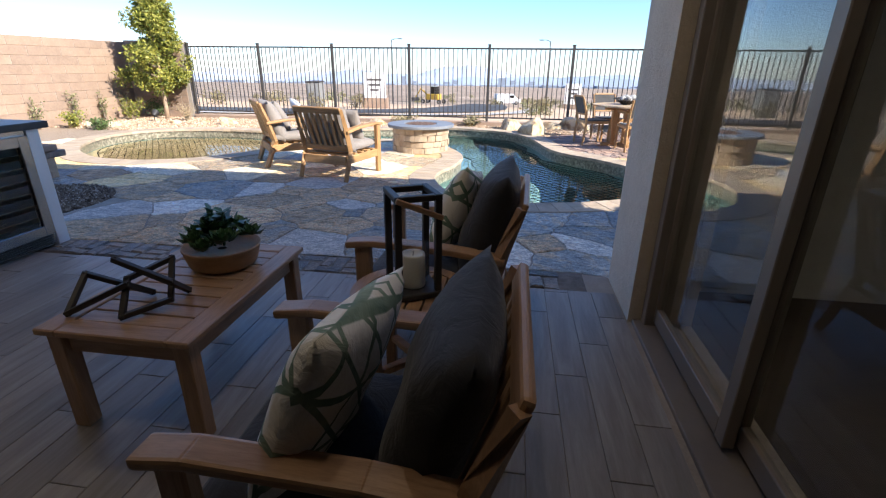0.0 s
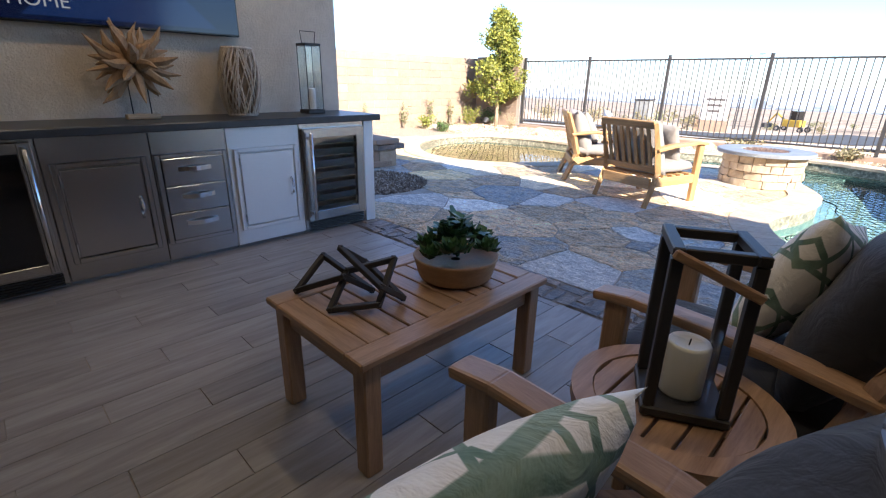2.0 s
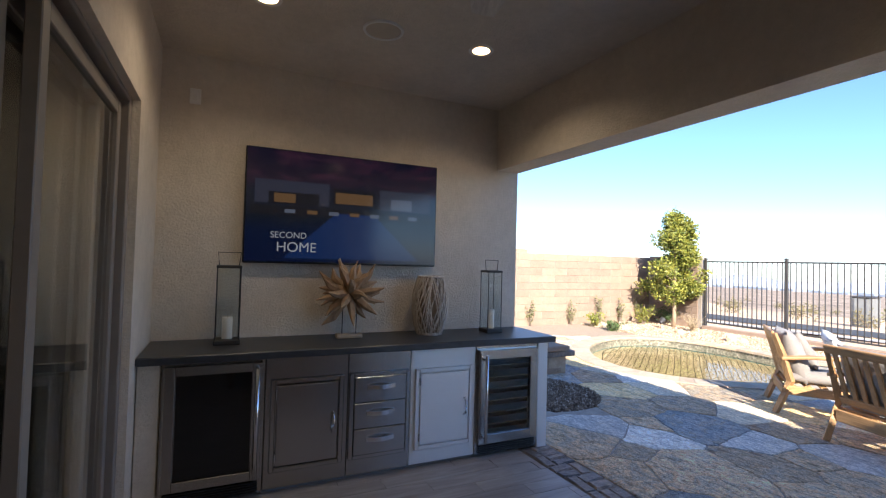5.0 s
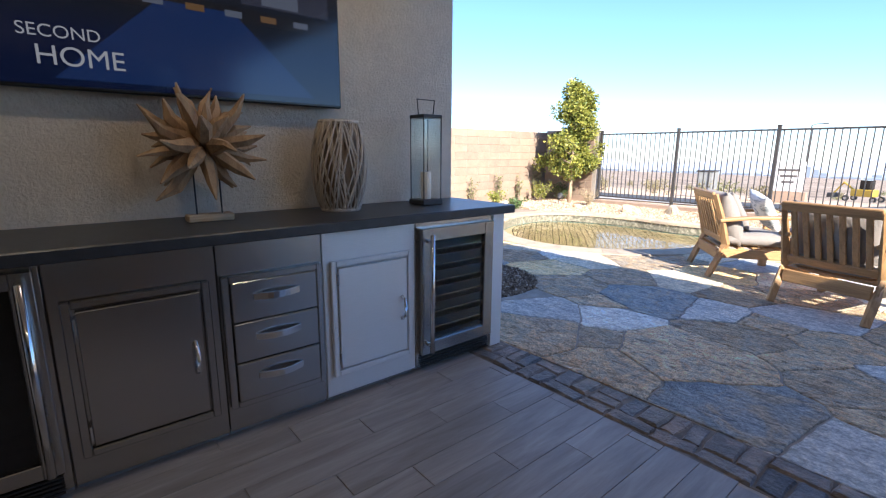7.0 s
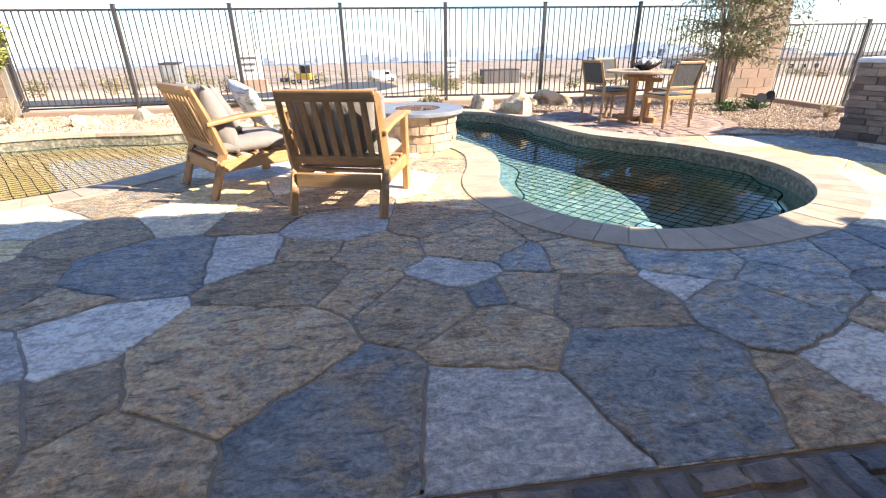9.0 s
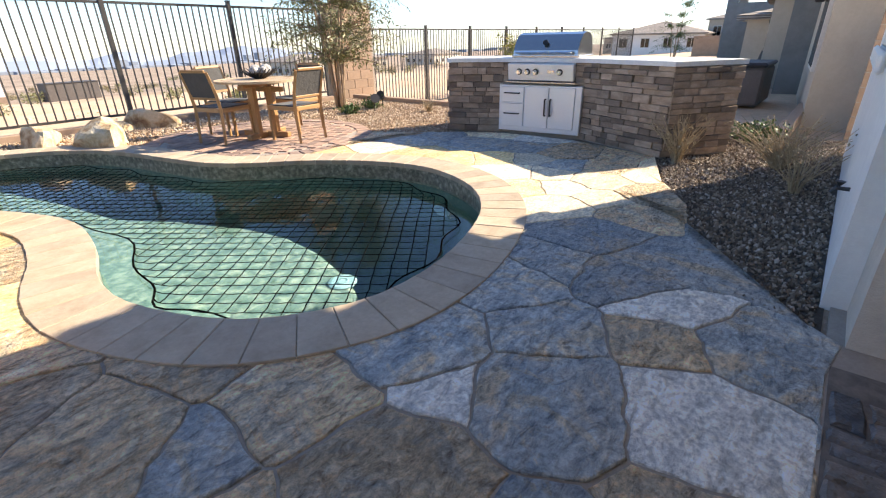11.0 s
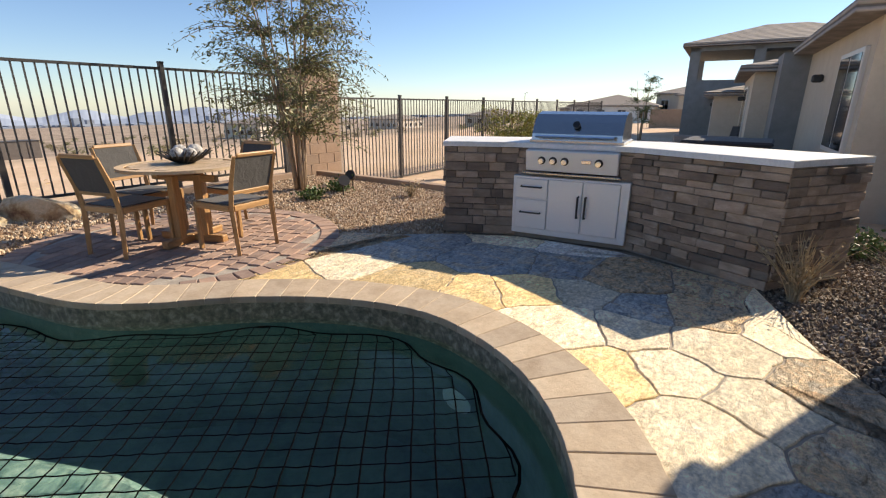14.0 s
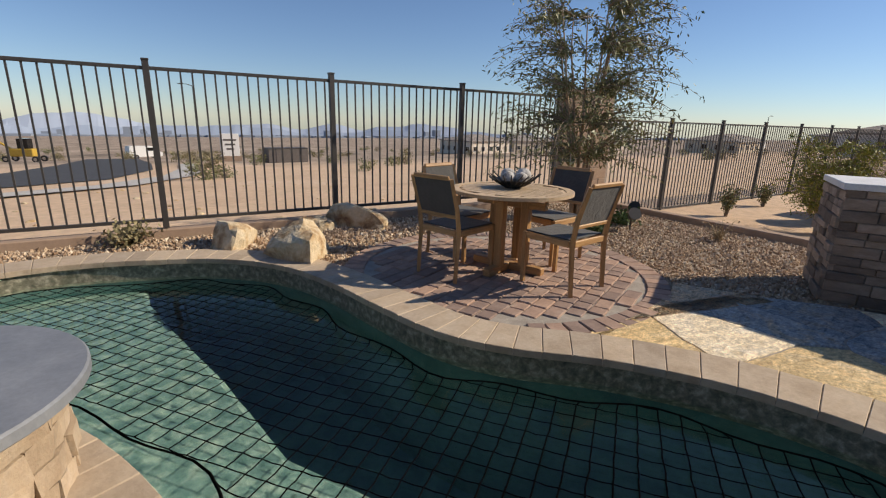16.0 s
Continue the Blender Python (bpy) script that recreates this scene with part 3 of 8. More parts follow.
def desert():
    """One sheet that falls away gently from the fence and reaches the horizon."""
    bm = bmesh.new()
    xs = [-2500, -900, -300, -120, -60, -30, -15, -9.80, 6.45, 6.57, 9, 15, 25, 40, 70, 140, 350, 900, 2500]
    ys = [-900, -200, -40, -12, 2.9, 12.4, 12.9, 14, 18, 25, 34, 46, 65, 100, 180, 400, 900, 2600]
    g = {}
    for i, x in enumerate(xs):
        for j, y in enumerate(ys):
            z = -0.2 if x < 6.5 else -0.45
            if y > 13:
                z = (-0.15 if x < 6.5 else -0.45) - (min(y, 100) - 13) * 0.065 - max(0, y - 100) * 0.0355
            g[i, j] = bm.verts.new((x, y, z))
    for i in range(len(xs) - 1):
        for j in range(len(ys) - 1):
            if xs[i] >= -9.81 and xs[i + 1] <= 6.46 and ys[j] >= 2.8 and ys[j + 1] <= 12.5:
                continue
            bm.faces.new((g[i, j], g[i + 1, j], g[i + 1, j + 1], g[i, j + 1]))
    return bm


setting("ground_desert", desert(), M_DIRT, "pale brown desert dirt beyond the fence", "ground")


# ---- pool shell, water ----
def pool_shell():
    """Walls and floors: a shallow lobe, a sunny bench and a deep end."""
    n = len(POOL)
    bm = bmesh.new()
    top = [bm.verts.new((x, y, -0.02)) for x, y in POOL]
    low = [bm.verts.new((x, y, -2.0)) for x, y in POOL]
    for k in range(n):
        bm.faces.new((low[k], low[(k + 1) % n], top[(k + 1) % n], top[k]))
    bm.faces.new([bm.verts.new((x, y, -1.75)) for x, y in POOL])
    bmesh.ops.reverse_faces(bm, faces=[f for f in bm.faces if abs(f.normal.z) < 0.5])
    return bm


setting("pool_shell", pool_shell(), M_PLASTER_DEEP, "teal plaster swimming pool shell, darkened for water depth", "pool")
BENCH = [(0.78, 5.58), (0.97, 5.98), (1.09, 6.49), (1.10, 6.90), (1.00, 7.33), (0.69, 7.99), (0.36, 8.50), (0.18, 9.38), (-0.08, 10.35), (-0.22, 10.98), (-0.22, 11.62), (-2.81, 11.58), (-3.07, 8.38), (-0.81, 8.26), (-0.70, 5.26), (0.50, 4.79)]
bench_bm = bmesh.new()
prism(bench_bm, BENCH if sum(a[0] * b[1] - b[0] * a[1] for a, b in zip(BENCH, BENCH[1:] + BENCH[:1])) > 0 else BENCH[::-1], -1.9, -0.55, 0.04)
LOBE = [(-3.48, 7.38), (-2.96, 8.38), (-3.44, 10.74), (-8.13, 11.33), (-7.44, 6.36), (-4.27, 6.10)]
setting("pool_bench", bench_bm, M_BENCH_CAUSTIC, "teal plaster bench under water with caustics in its colour", "pool bench")
lobe_bm = bmesh.new()
prism(lobe_bm, LOBE if sum(a[0] * b[1] - b[0] * a[1] for a, b in zip(LOBE, LOBE[1:] + LOBE[:1])) > 0 else LOBE[::-1], -1.9, -0.34, 0.04)
setting("pool_ledge", lobe_bm, M_LEDGE, "shallow golden pebble tanning ledge", "pool ledge")


def pool_fitting(name, label, x, y, z, rad, tilt=0.0, turn=0.0):
    t = thing(name, label, "pool fitting", at=(x, y, z))
    t.matrix_basis = Matrix.Translation((x, y, z)) @ Matrix.Rotation(math.radians(turn), 4, 'Z') @ Matrix.Rotation(math.radians(tilt), 4, 'Y')
    bm = bmesh.new()
    lathe(bm, [(0.002, 0.02), (rad * 0.75, 0.018), (rad, 0.008), (rad, 0.0)], 24, closed=False)
    part("cover", bm, M_PLASTIC_POOL, t)
    bm = bmesh.new()
    lathe(bm, [(rad * 0.3, 0.021), (rad * 0.34, 0.026), (rad * 0.40, 0.026), (rad * 0.44, 0.020)], 20, closed=False)
    part("ring", bm, M_PLASTIC_POOL, t)


pool_fitting("pool_light", "round pale blue underwater light on the pool wall", 2.552, 6.41, -0.80, 0.12, -90, -8)
pool_fitting("pool_inlet", "round pale blue inlet cover on the pool bench", 0.90, 5.94, -0.546, 0.10)
water_bm = bmesh.new()
water_bm.faces.new([water_bm.verts.new((x, y, -0.17)) for x, y in offset_poly(POOL, -0.004)])
bmesh.ops.triangulate(water_bm, faces=water_bm.faces[:])
water = setting("water", water_bm, M_WATER, "still teal pool water", "water")
water.visible_shadow = False

# ---- patio room: walls, beam, ceiling, floor base ----
slab("wall_west", ROOM_X0 - 0.3, ROOM_X0, 0.0, BEAM_Y1, -0.1, CEIL + 0.2, M_STUCCO, "grey-beige stucco patio wall behind the counter")
slab("beam", ROOM_X0 - 0.3, 1.55, BEAM_Y0, BEAM_Y1, BEAM_Z, CEIL + 0.2, M_STUCCO, "deep stucco beam over the patio opening", "beam")
slab("ceiling", ROOM_X0, 1.6, -0.2, BEAM_Y0, CEIL, CEIL + 0.15, M_STUCCO, "textured stucco patio ceiling", "ceiling")
slab("wall_south_pier", ROOM_X0, -2.66, 0.0, ROOM_Y0, -0.1, CEIL, M_STUCCO, "stucco pier beside the sliding door")
slab("wall_south_head", -2.66, 1.6, 0.0, ROOM_Y0, 2.42, CEIL, M_STUCCO, "stucco wall above the sliding door")
slab("wall_east_pier", ROOM_X1, 1.75, 2.72, 3.32, -0.1, CEIL, M_STUCCO, "stucco corner column beside the sliding door")
slab("wall_east_head", ROOM_X1, 1.5, ROOM_Y0, 2.72, 2.42, CEIL, M_STUCCO, "stucco wall above the corner sliding door")
slab("wall_house_low", 1.75, 5.58, 3.20, 3.42, -0.1, 1.05, M_STUCCO_WHITE, "pale stucco side of the house under the window")
slab("wall_house_high", 1.75, 5.58, 3.20, 3.42, 2.37, 2.46, M_STUCCO_WHITE, "pale stucco side of the house over the window")
slab("wall_house_pier", 1.75, 3.33, 3.20, 3.42, 1.05, 2.37, M_STUCCO_WHITE, "pale stucco side of the house")
slab("wall_house_corner", 5.10, 5.58, 3.20, 3.42, 1.05, 2.37, M_STUCCO_WHITE, "pale stucco corner of the house")
slab("window_sill", 3.23, 5.24, 3.42, 3.47, 0.92, 1.05, M_STUCCO_WHITE, "raised pale stucco sill band", "trim", 0.02)
slab("wall_house_end", 5.40, 5.58, -3.5, 3.20, -0.8, 2.9, M_STUCCO_WHITE, "pale stucco end of the house")
slab("patio_base", ROOM_X0, 1.75, -0.2, 3.38, -0.12, -0.008, M_MORTAR, "mortar bed under the patio tiles", "floor")
# interior behind the glass, colours darkened to stand in for an unlit room
slab("room_floor", -3.6, 5.40, -3.6, 0.1, -0.12, -0.004, M_ROOM_FLOOR, "living room floor, colour darkened for an unlit room", "floor")
slab("room_floor_east", 1.75, 5.40, 0.1, 3.20, -0.12, -0.004, M_ROOM_FLOOR, "living room floor, colour darkened for an unlit room", "floor")
slab("room_wall_south", -3.75, 5.58, -3.75, -3.5, -0.1, 3.0, M_ROOM_UNLIT, "plain interior wall")
slab("room_wall_west", -3.75, -3.45, -3.5, 0.1, -0.1, 3.0, M_ROOM_UNLIT, "plain interior wall")
slab("room_ceiling", -3.6, 5.40, -3.6, -0.2, 2.9, 3.1, M_ROOM_UNLIT, "plain interior ceiling", "ceiling")
slab("room_ceiling_east", 1.6, 5.40, -0.2, 3.20, 2.9, 3.1, M_ROOM_UNLIT, "plain interior ceiling", "ceiling")
# roof deck and eaves, out of view; eaves stepped to shape the deck shadow
slab("roof_deck", -3.75, 1.75, -3.75, 3.1, 3.21, 3.4, M_ROOF, "concrete tile roof over the patio", "roof")
slab("roof_house", 1.75, 5.5, -3.75, 2.6, 3.12, 3.3, M_ROOF, "concrete tile roof over the house", "roof")
slab("eave_patio", -6.5, 4.55, 3.1, 3.93, 3.06, 3.18, M_ROOF, "tile eave over the patio, run on unseen for its shadow", "eave")
# Made-up middle step that fills a gap in the eave shadow.
slab("eave_house_mid", 4.55, 5.30, 3.2, 3.70, 2.76, 2.86, M_ROOF, "unseen eave over the house wall, placed for its shadow", "eave")
slab("eave_house", 5.30, 5.58, 3.2, 3.50, 2.46, 2.55, M_ROOF, "unseen eave over the house wall, placed for its shadow", "eave")

# ---- glazed sliding doors ----
def door_panel(w, h, mat=M_FRAME, stile=0.07, depth=0.045, name="door_panel", parent=None, m=None):
    """A framed glass door leaf in the x-z plane from the origin."""
    f = bmesh.new()
    box(f, (stile / 2, 0, h / 2), (stile, depth, h), 0.004)
    box(f, (w - stile / 2, 0, h / 2), (stile, depth, h), 0.004)
    box(f, (w / 2, 0, stile / 2 + 0.01), (w - 2 * stile, depth * 0.95, stile + 0.02), 0.004)
    box(f, (w / 2, 0, h - stile / 2), (w - 2 * stile, depth * 0.95, stile), 0.004)
    fr = part(name, f, mat, parent)
    fr.matrix_basis = m
    g = part("pane", boxm((w / 2, 0, h / 2), (w - 2 * stile + 0.02, 0.008, h - 2 * stile + 0.02)), M_GLASS, fr)
    g.visible_shadow = False
    return fr


def door_set(name, label, leaves, frame_boxes):
    root = thing(name, label, "sliding door")
    root["kind"] = "structure"
    for c, s in frame_boxes:
        part("door_frame", boxm(c, s, 0.004), M_FRAME, root)
    for w, h, m in leaves:
        door_panel(w, h, parent=root, m=m)
    return root


door_set("door_1", "bronze framed glass sliding door standing open", [(1.2, 2.33, pose(-2.58, 0.20, 0.04)), (1.2, 2.33, pose(-2.50, 0.12, 0.04))],
         [((-2.62, 0.15, 1.2), (0.08, 0.22, 2.4)), ((-0.7, 0.15, 2.405), (3.92, 0.22, 0.03)), ((-0.7, 0.15, 0.002), (3.92, 0.22, 0.03))])
door_set("door_2", "bronze framed glass sliding door wall", [(1.0, 2.33, pose(1.53, 2.70, 0.04, 0, 0, -90)), (1.3, 2.33, pose(1.59, 1.80, 0.04, 0, 0, -90))],
         [((1.56, 2.68, 1.2), (0.20, 0.07, 2.4)), ((1.56, 1.54, 2.405), (0.20, 2.3, 0.03)), ((1.53, 1.54, 0.0), (0.24, 2.34, 0.034)), ((1.59, 0.46, 1.2), (0.12, 0.12, 2.4))])

# ---- house window over the gravel bed ----
def window_unit(name, label, m, w, h, mat=M_VINYL, mullions=1, depth=0.12):
    root = new(name)
    root.matrix_basis = m
    tagged(root, label, "window", "", "structure")
    fr = bmesh.new()
    t = 0.07
    for c, s in (((t / 2, 0, h / 2), (t, depth, h)), ((w - t / 2, 0, h / 2), (t, depth, h)), ((w / 2, 0, t / 2), (w - 2 * t, depth, t)), ((w / 2, 0, h - t / 2), (w - 2 * t, depth, t))):
        box(fr, c, s, 0.006)
    part("window_frame", fr, mat, root)
    for k in range(mullions):
        part("mullion", boxm((w * (k + 1) / (mullions + 1), 0, h / 2), (0.06, depth * 0.8, h - 2 * t), 0.006), mat, root)
    for k in range(mullions + 1):
        x0 = t + (w - 2 * t) * k / (mullions + 1)
        g = part("pane", boxm((x0 + (w - 2 * t) / (mullions + 1) / 2, 0, h / 2), ((w - 2 * t) / (mullions + 1) - 0.03, 0.008, h - 2 * t)), M_GLASS, root)
        g.visible_shadow = False
    # Flat black panel behind the panes stands in for the unlit room.
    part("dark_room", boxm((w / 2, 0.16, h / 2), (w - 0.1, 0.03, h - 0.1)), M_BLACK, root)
    return root


# ---- boundary wall of concrete blocks on the west, return wall, pier ----
def block_wall(name, label, p0, p1, z0, z1, thick=0.2, bl=0.4, bh=0.2, cap=True, limit=400):
    """Courses of separate blocks laid in half bond on a mortar core."""
    p0, p1 = Vector((*p0, 0)), Vector((*p1, 0))
    d = p1 - p0
    length = d.length
    ang = math.degrees(math.atan2(d.y, d.x))
    root = new(name)
    root.matrix_basis = pose(p0.x, p0.y, 0, 0, 0, ang)
    tagged(root, label, "wall", "", "structure")
    part("mortar_core", boxm((length / 2, 0, (z0 + z1) / 2 - 0.01), (length - 0.02, thick - 0.02, z1 - z0 - 0.03)), M_MORTAR, root)
    full = mesh_of("block", boxm((0, 0, 0), (bl - 0.012, thick, bh - 0.010), 0.006), M_CMU)
    half = mesh_of("block", boxm((0, 0, 0), (bl / 2 - 0.012, thick, bh - 0.010), 0.006), M_CMU)
    rows = int(round((z1 - z0) / bh))
    bh2 = (z1 - z0) / rows
    for r in range(rows):
        x = 0.0
        if r % 2:
            share("block", half, root, pose(bl / 4, 0, z0 + (r + 0.5) * bh2))
            x = bl / 2
        while x + bl * 0.4 < length:
            me = full if x + bl < length + 0.02 else half
            w = bl if me is full else bl / 2
            share("block", me, root, pose(x + w / 2, 0, z0 + (r + 0.5) * bh2))
            x += w
    return root


block_wall("wall_boundary_west", "sunlit tan concrete block boundary wall", (-9.75, 5.2), (-9.75, 12.5), -0.25, 1.86, bl=0.8)
block_wall("wall_boundary_return", "tan concrete block return wall beside the fence", (-9.64, 12.40), (-7.93, 12.40), -0.25, 1.90)
block_wall("wall_pier_east", "tan concrete block pier between fence runs", (6.05, 12.42), (7.30, 12.42), -0.8, 1.90)
slab("wall_far_west", -14.9, -14.6, 6.0, 11.4, -0.5, 2.15, M_CMU, "tan block wall of the yard beyond", "wall")


# ---- fence ----
def fence(name, label, x0, x1, y, z0, z1, post_every, skip_first=False):
    root = new(name)
    root.matrix_basis = pose(x0, y, 0)
    tagged(root, label, "fence", "", "structure")
    post = bmesh.new()
    box(post, (0, 0, (z0 + z1 + 0.03) / 2), (0.062, 0.062, z1 - z0 + 0.03), 0.003)
    box(post, (0, 0, z1 + 0.035), (0.072, 0.072, 0.02), 0.004)
    post = mesh_of("post", post, M_FENCE)
    picket = mesh_of("picket", boxm((0, 0, (z0 + 0.1 + z1 - 0.05) / 2), (0.017, 0.017, z1 - z0 - 0.14)), M_FENCE)
    n = int(round((x1 - x0) / post_every))
    step = (x1 - x0) / n
    for k in range(n + 1):
        share("post", post, root, pose(k * step, 0, 0))
    for k in range(n):
        for z in (z1 - 0.05, z0 + 0.09):
            part("rail", boxm((k * step + step / 2, 0, z), (step - 0.06, 0.036, 0.036), 0.003), M_FENCE, root)
        m = int(step / 0.112)
        for i in range(m):
            share("picket", picket, root, pose(k * step + 0.031 + (step - 0.062) * (i + 0.5) / m, 0, 0))
    return root


fence("fence", "dark bronze steel picket fence", -7.85, 5.90, 12.34, 0.08, 1.81, 1.964)
fence("fence_east", "dark bronze steel picket fence on lower ground", 7.40, 25.22, 12.50, -0.5, 1.46, 1.98)
slab("fence_footing", -7.9, 6.2, 12.26, 12.42, -0.3, 0.07, M_CMU, "low brown block kerb under the fence", "kerb", 0.01)
slab("yard_kerb", 6.45, 6.61, 5.0, 12.2, -0.8, 0.06, M_CMU, "low block kerb between yards", "kerb", 0.01)

# ---- outdoor kitchen counter ----
CX = -2.88
def counter():
    top = bmesh.new()
    box(top, ((-3.447 - 2.825) / 2, (0.302 + 3.375) / 2, 0.925), (3.447 - 2.825, 3.375 - 0.302, 0.05), 0.006)
    tagged(part("worktop", top, M_GRANITE), "dark grey slate worktop along the patio wall", "worktop")
    def unit(name, label, cat, y0, y1, z0=0.03, z1=0.897, mat=M_STEEL):
        t = thing(name, label, cat, at=(CX, (y0 + y1) / 2, 0))
        part("body", boxm((-0.28, 0, (z0 + z1) / 2), (0.54, y1 - y0 - 0.004, z1 - z0), 0.003), mat, t)
        part("plinth", boxm((-0.29, 0, z0 / 2), (0.50, y1 - y0 - 0.01, z0 - 0.004)), M_STUCCO_SLATE, t)
        return t
    def bar(bm, p0, p1, r, out):
        a, b = Vector(p0), Vector(p1)
        o = Vector((out, 0, 0))
        tube(bm, [a + o, b + o], r, 10)
        for q in (a.lerp(b, 0.06), a.lerp(b, 0.94)):
            tube(bm, [q, q + o], r * 0.8, 8)
    def fridge(y0, y1, z0, z1, label, racks, hinge):
        t = unit("beverage_fridge", label, "fridge", y0, y1)
        w = y1 - y0
        fw = 0.075 if racks else 0.06
        door = part("door", boxm((-0.012, 0, (z0 + z1) / 2), (0.006, w - 0.05 - 2 * fw, z1 - z0 - 2 * fw)), M_BLACK, t)
        for c, s in (((0.005, -w / 2 + 0.02 + fw / 2, (z0 + z1) / 2), (0.05, fw, z1 - z0)), ((0.005, w / 2 - 0.02 - fw / 2, (z0 + z1) / 2), (0.05, fw, z1 - z0)),
                     ((0.005, 0, z1 - fw / 2), (0.05, w - 0.04 - 2 * fw, fw)), ((0.005, 0, z0 + fw / 2), (0.05, w - 0.04 - 2 * fw, fw))):
            part("stile" if s[2] > s[1] else "rail", boxm(c, s, 0.003), M_STEEL, door)
        part("dark_glass", boxm((0.012, 0, (z0 + z1) / 2), (0.006, w - 0.05 - 2 * fw, z1 - z0 - 2 * fw)), M_GLASS_DARK if not racks else M_GLASS, door)
        if racks:
            for k in range(6):
                part("rack", boxm((0.002, 0, z0 + 0.13 + k * (z1 - z0 - 0.24) / 5.4), (0.014, w - 0.06 - 2 * fw, 0.036), 0.003), M_TEAK_LT, door)
        h = bmesh.new()
        yh = (-1 if hinge < 0 else 1) * (w / 2 - 0.055)
        bar(h, (0.03, yh, z0 + 0.03), (0.03, yh, z1 - 0.03), 0.014, 0.05)
        part("handle", h, M_CHROME, door, "long chrome bar handle", True)
        g = bmesh.new()
        for k in range(5):
            box(g, (0.0, 0, 0.03 + k * 0.016), (0.01, w - 0.06, 0.008))
        part("grille", g, M_BLACK, t)
        return t
    fridge(0.43, 1.03, 0.12, 0.88, "stainless steel outdoor fridge with dark glass door", False, 1)
    def access(y0, y1, label, mat, side):
        t = unit("access_cabinet", label, "cabinet", y0, y1, mat=mat)
        w = y1 - y0 - 0.10
        z0, z1 = 0.155, 0.735
        f = bmesh.new()
        for c, s in (((0.006, -w / 2, (z0 + z1) / 2), (0.016, 0.03, z1 - z0 + 0.03)), ((0.006, w / 2, (z0 + z1) / 2), (0.016, 0.03, z1 - z0 + 0.03)),
                     ((0.006, 0, z1), (0.016, w - 0.03, 0.03)), ((0.006, 0, z0), (0.016, w - 0.03, 0.03))):
            box(f, c, s, 0.004)
        part("trim", f, mat, t)
        door = part("door", boxm((0.008, 0, (z0 + z1) / 2), (0.016, w - 0.05, z1 - z0 - 0.05), 0.003), mat, t)
        h = bmesh.new()
        yh = side * (w / 2 - 0.06)
        tube(h, [(0.016, yh, 0.37), (0.045, yh, 0.39), (0.055, yh, 0.435), (0.045, yh, 0.48), (0.016, yh, 0.50)], [0.010, 0.009, 0.008, 0.009, 0.010], 8)
        part("handle", h, M_CHROME, door, "small arched chrome handle", True)
        for z in (z0 + 0.08, z1 - 0.08):
            part("hinge", tubem([(0.016, -side * (w / 2 - 0.02), z - 0.03), (0.016, -side * (w / 2 - 0.02), z + 0.03)], 0.006, 6), M_CHROME, door)
    access(1.03, 1.585, "stainless steel single door access cabinet", M_STEEL, 1)
    t = unit("drawer_cabinet", "stainless steel three drawer cabinet", "cabinet", 1.585, 2.06)
    w = 0.475
    f = bmesh.new()
    for c, s in (((0.006, -w / 2 + 0.025, 0.448), (0.016, 0.03, 0.61)), ((0.006, w / 2 - 0.025, 0.448), (0.016, 0.03, 0.61)), ((0.006, 0, 0.738), (0.016, w - 0.08, 0.03)), ((0.006, 0, 0.158), (0.016, w - 0.08, 0.03))):
        box(f, c, s, 0.004)
    part("trim", f, M_STEEL, t)
    for k in range(3):
        z = 0.262 + k * 0.186
        d = part("drawer", boxm((0.010, 0, z), (0.02, w - 0.09, 0.180), 0.004), M_STEEL, t)
        h = bmesh.new()
        strap = [(0.022 + 0.030 * math.cos((q - 4) / 4 * math.pi / 2), (q - 4) * 0.026) for q in range(9)]
        rows = [[h.verts.new((x + dx, y, z + 0.018 + dz)) for dx, dz in ((0, -0.015), (0.006, -0.015), (0.006, 0.015), (0, 0.015))] for x, y in strap]
        for r0, r1 in zip(rows, rows[1:]):
            for q in range(4):
                h.faces.new((r0[q], r0[(q + 1) % 4], r1[(q + 1) % 4], r1[q]))
        h.faces.new(rows[0][::-1])
        h.faces.new(rows[-1])
        bmesh.ops.recalc_face_normals(h, faces=h.faces[:])
        part("handle", h, M_CHROME, d, "chrome drawer pull")
    access(2.06, 2.62, "steel single door access cabinet, painted pale for reflected sky", M_STEEL_SKY, 1)
    fridge(2.62, 3.225, 0.11, 0.86, "stainless steel wine fridge with wooden racks", True, -1)
    tagged(part("end_panel", boxm((-3.164, 3.278, 0.448), (0.57, 0.10, 0.892), 0.004), M_STEEL_SKY), "steel end panel of the counter, painted pale for reflected sky", "panel")
    tagged(part("filler_panel", boxm((-3.164, 0.366, 0.448), (0.55, 0.122, 0.892), 0.004), M_STUCCO), "stucco filler panel at the counter end", "panel")


M_GLASS_DARK = grainy("smoked_glass", [(0.3, (0.008, 0.008, 0.009)), (0.7, (0.011, 0.011, 0.012))], 3, 0.06, bump_str=0, fine=0)
counter()


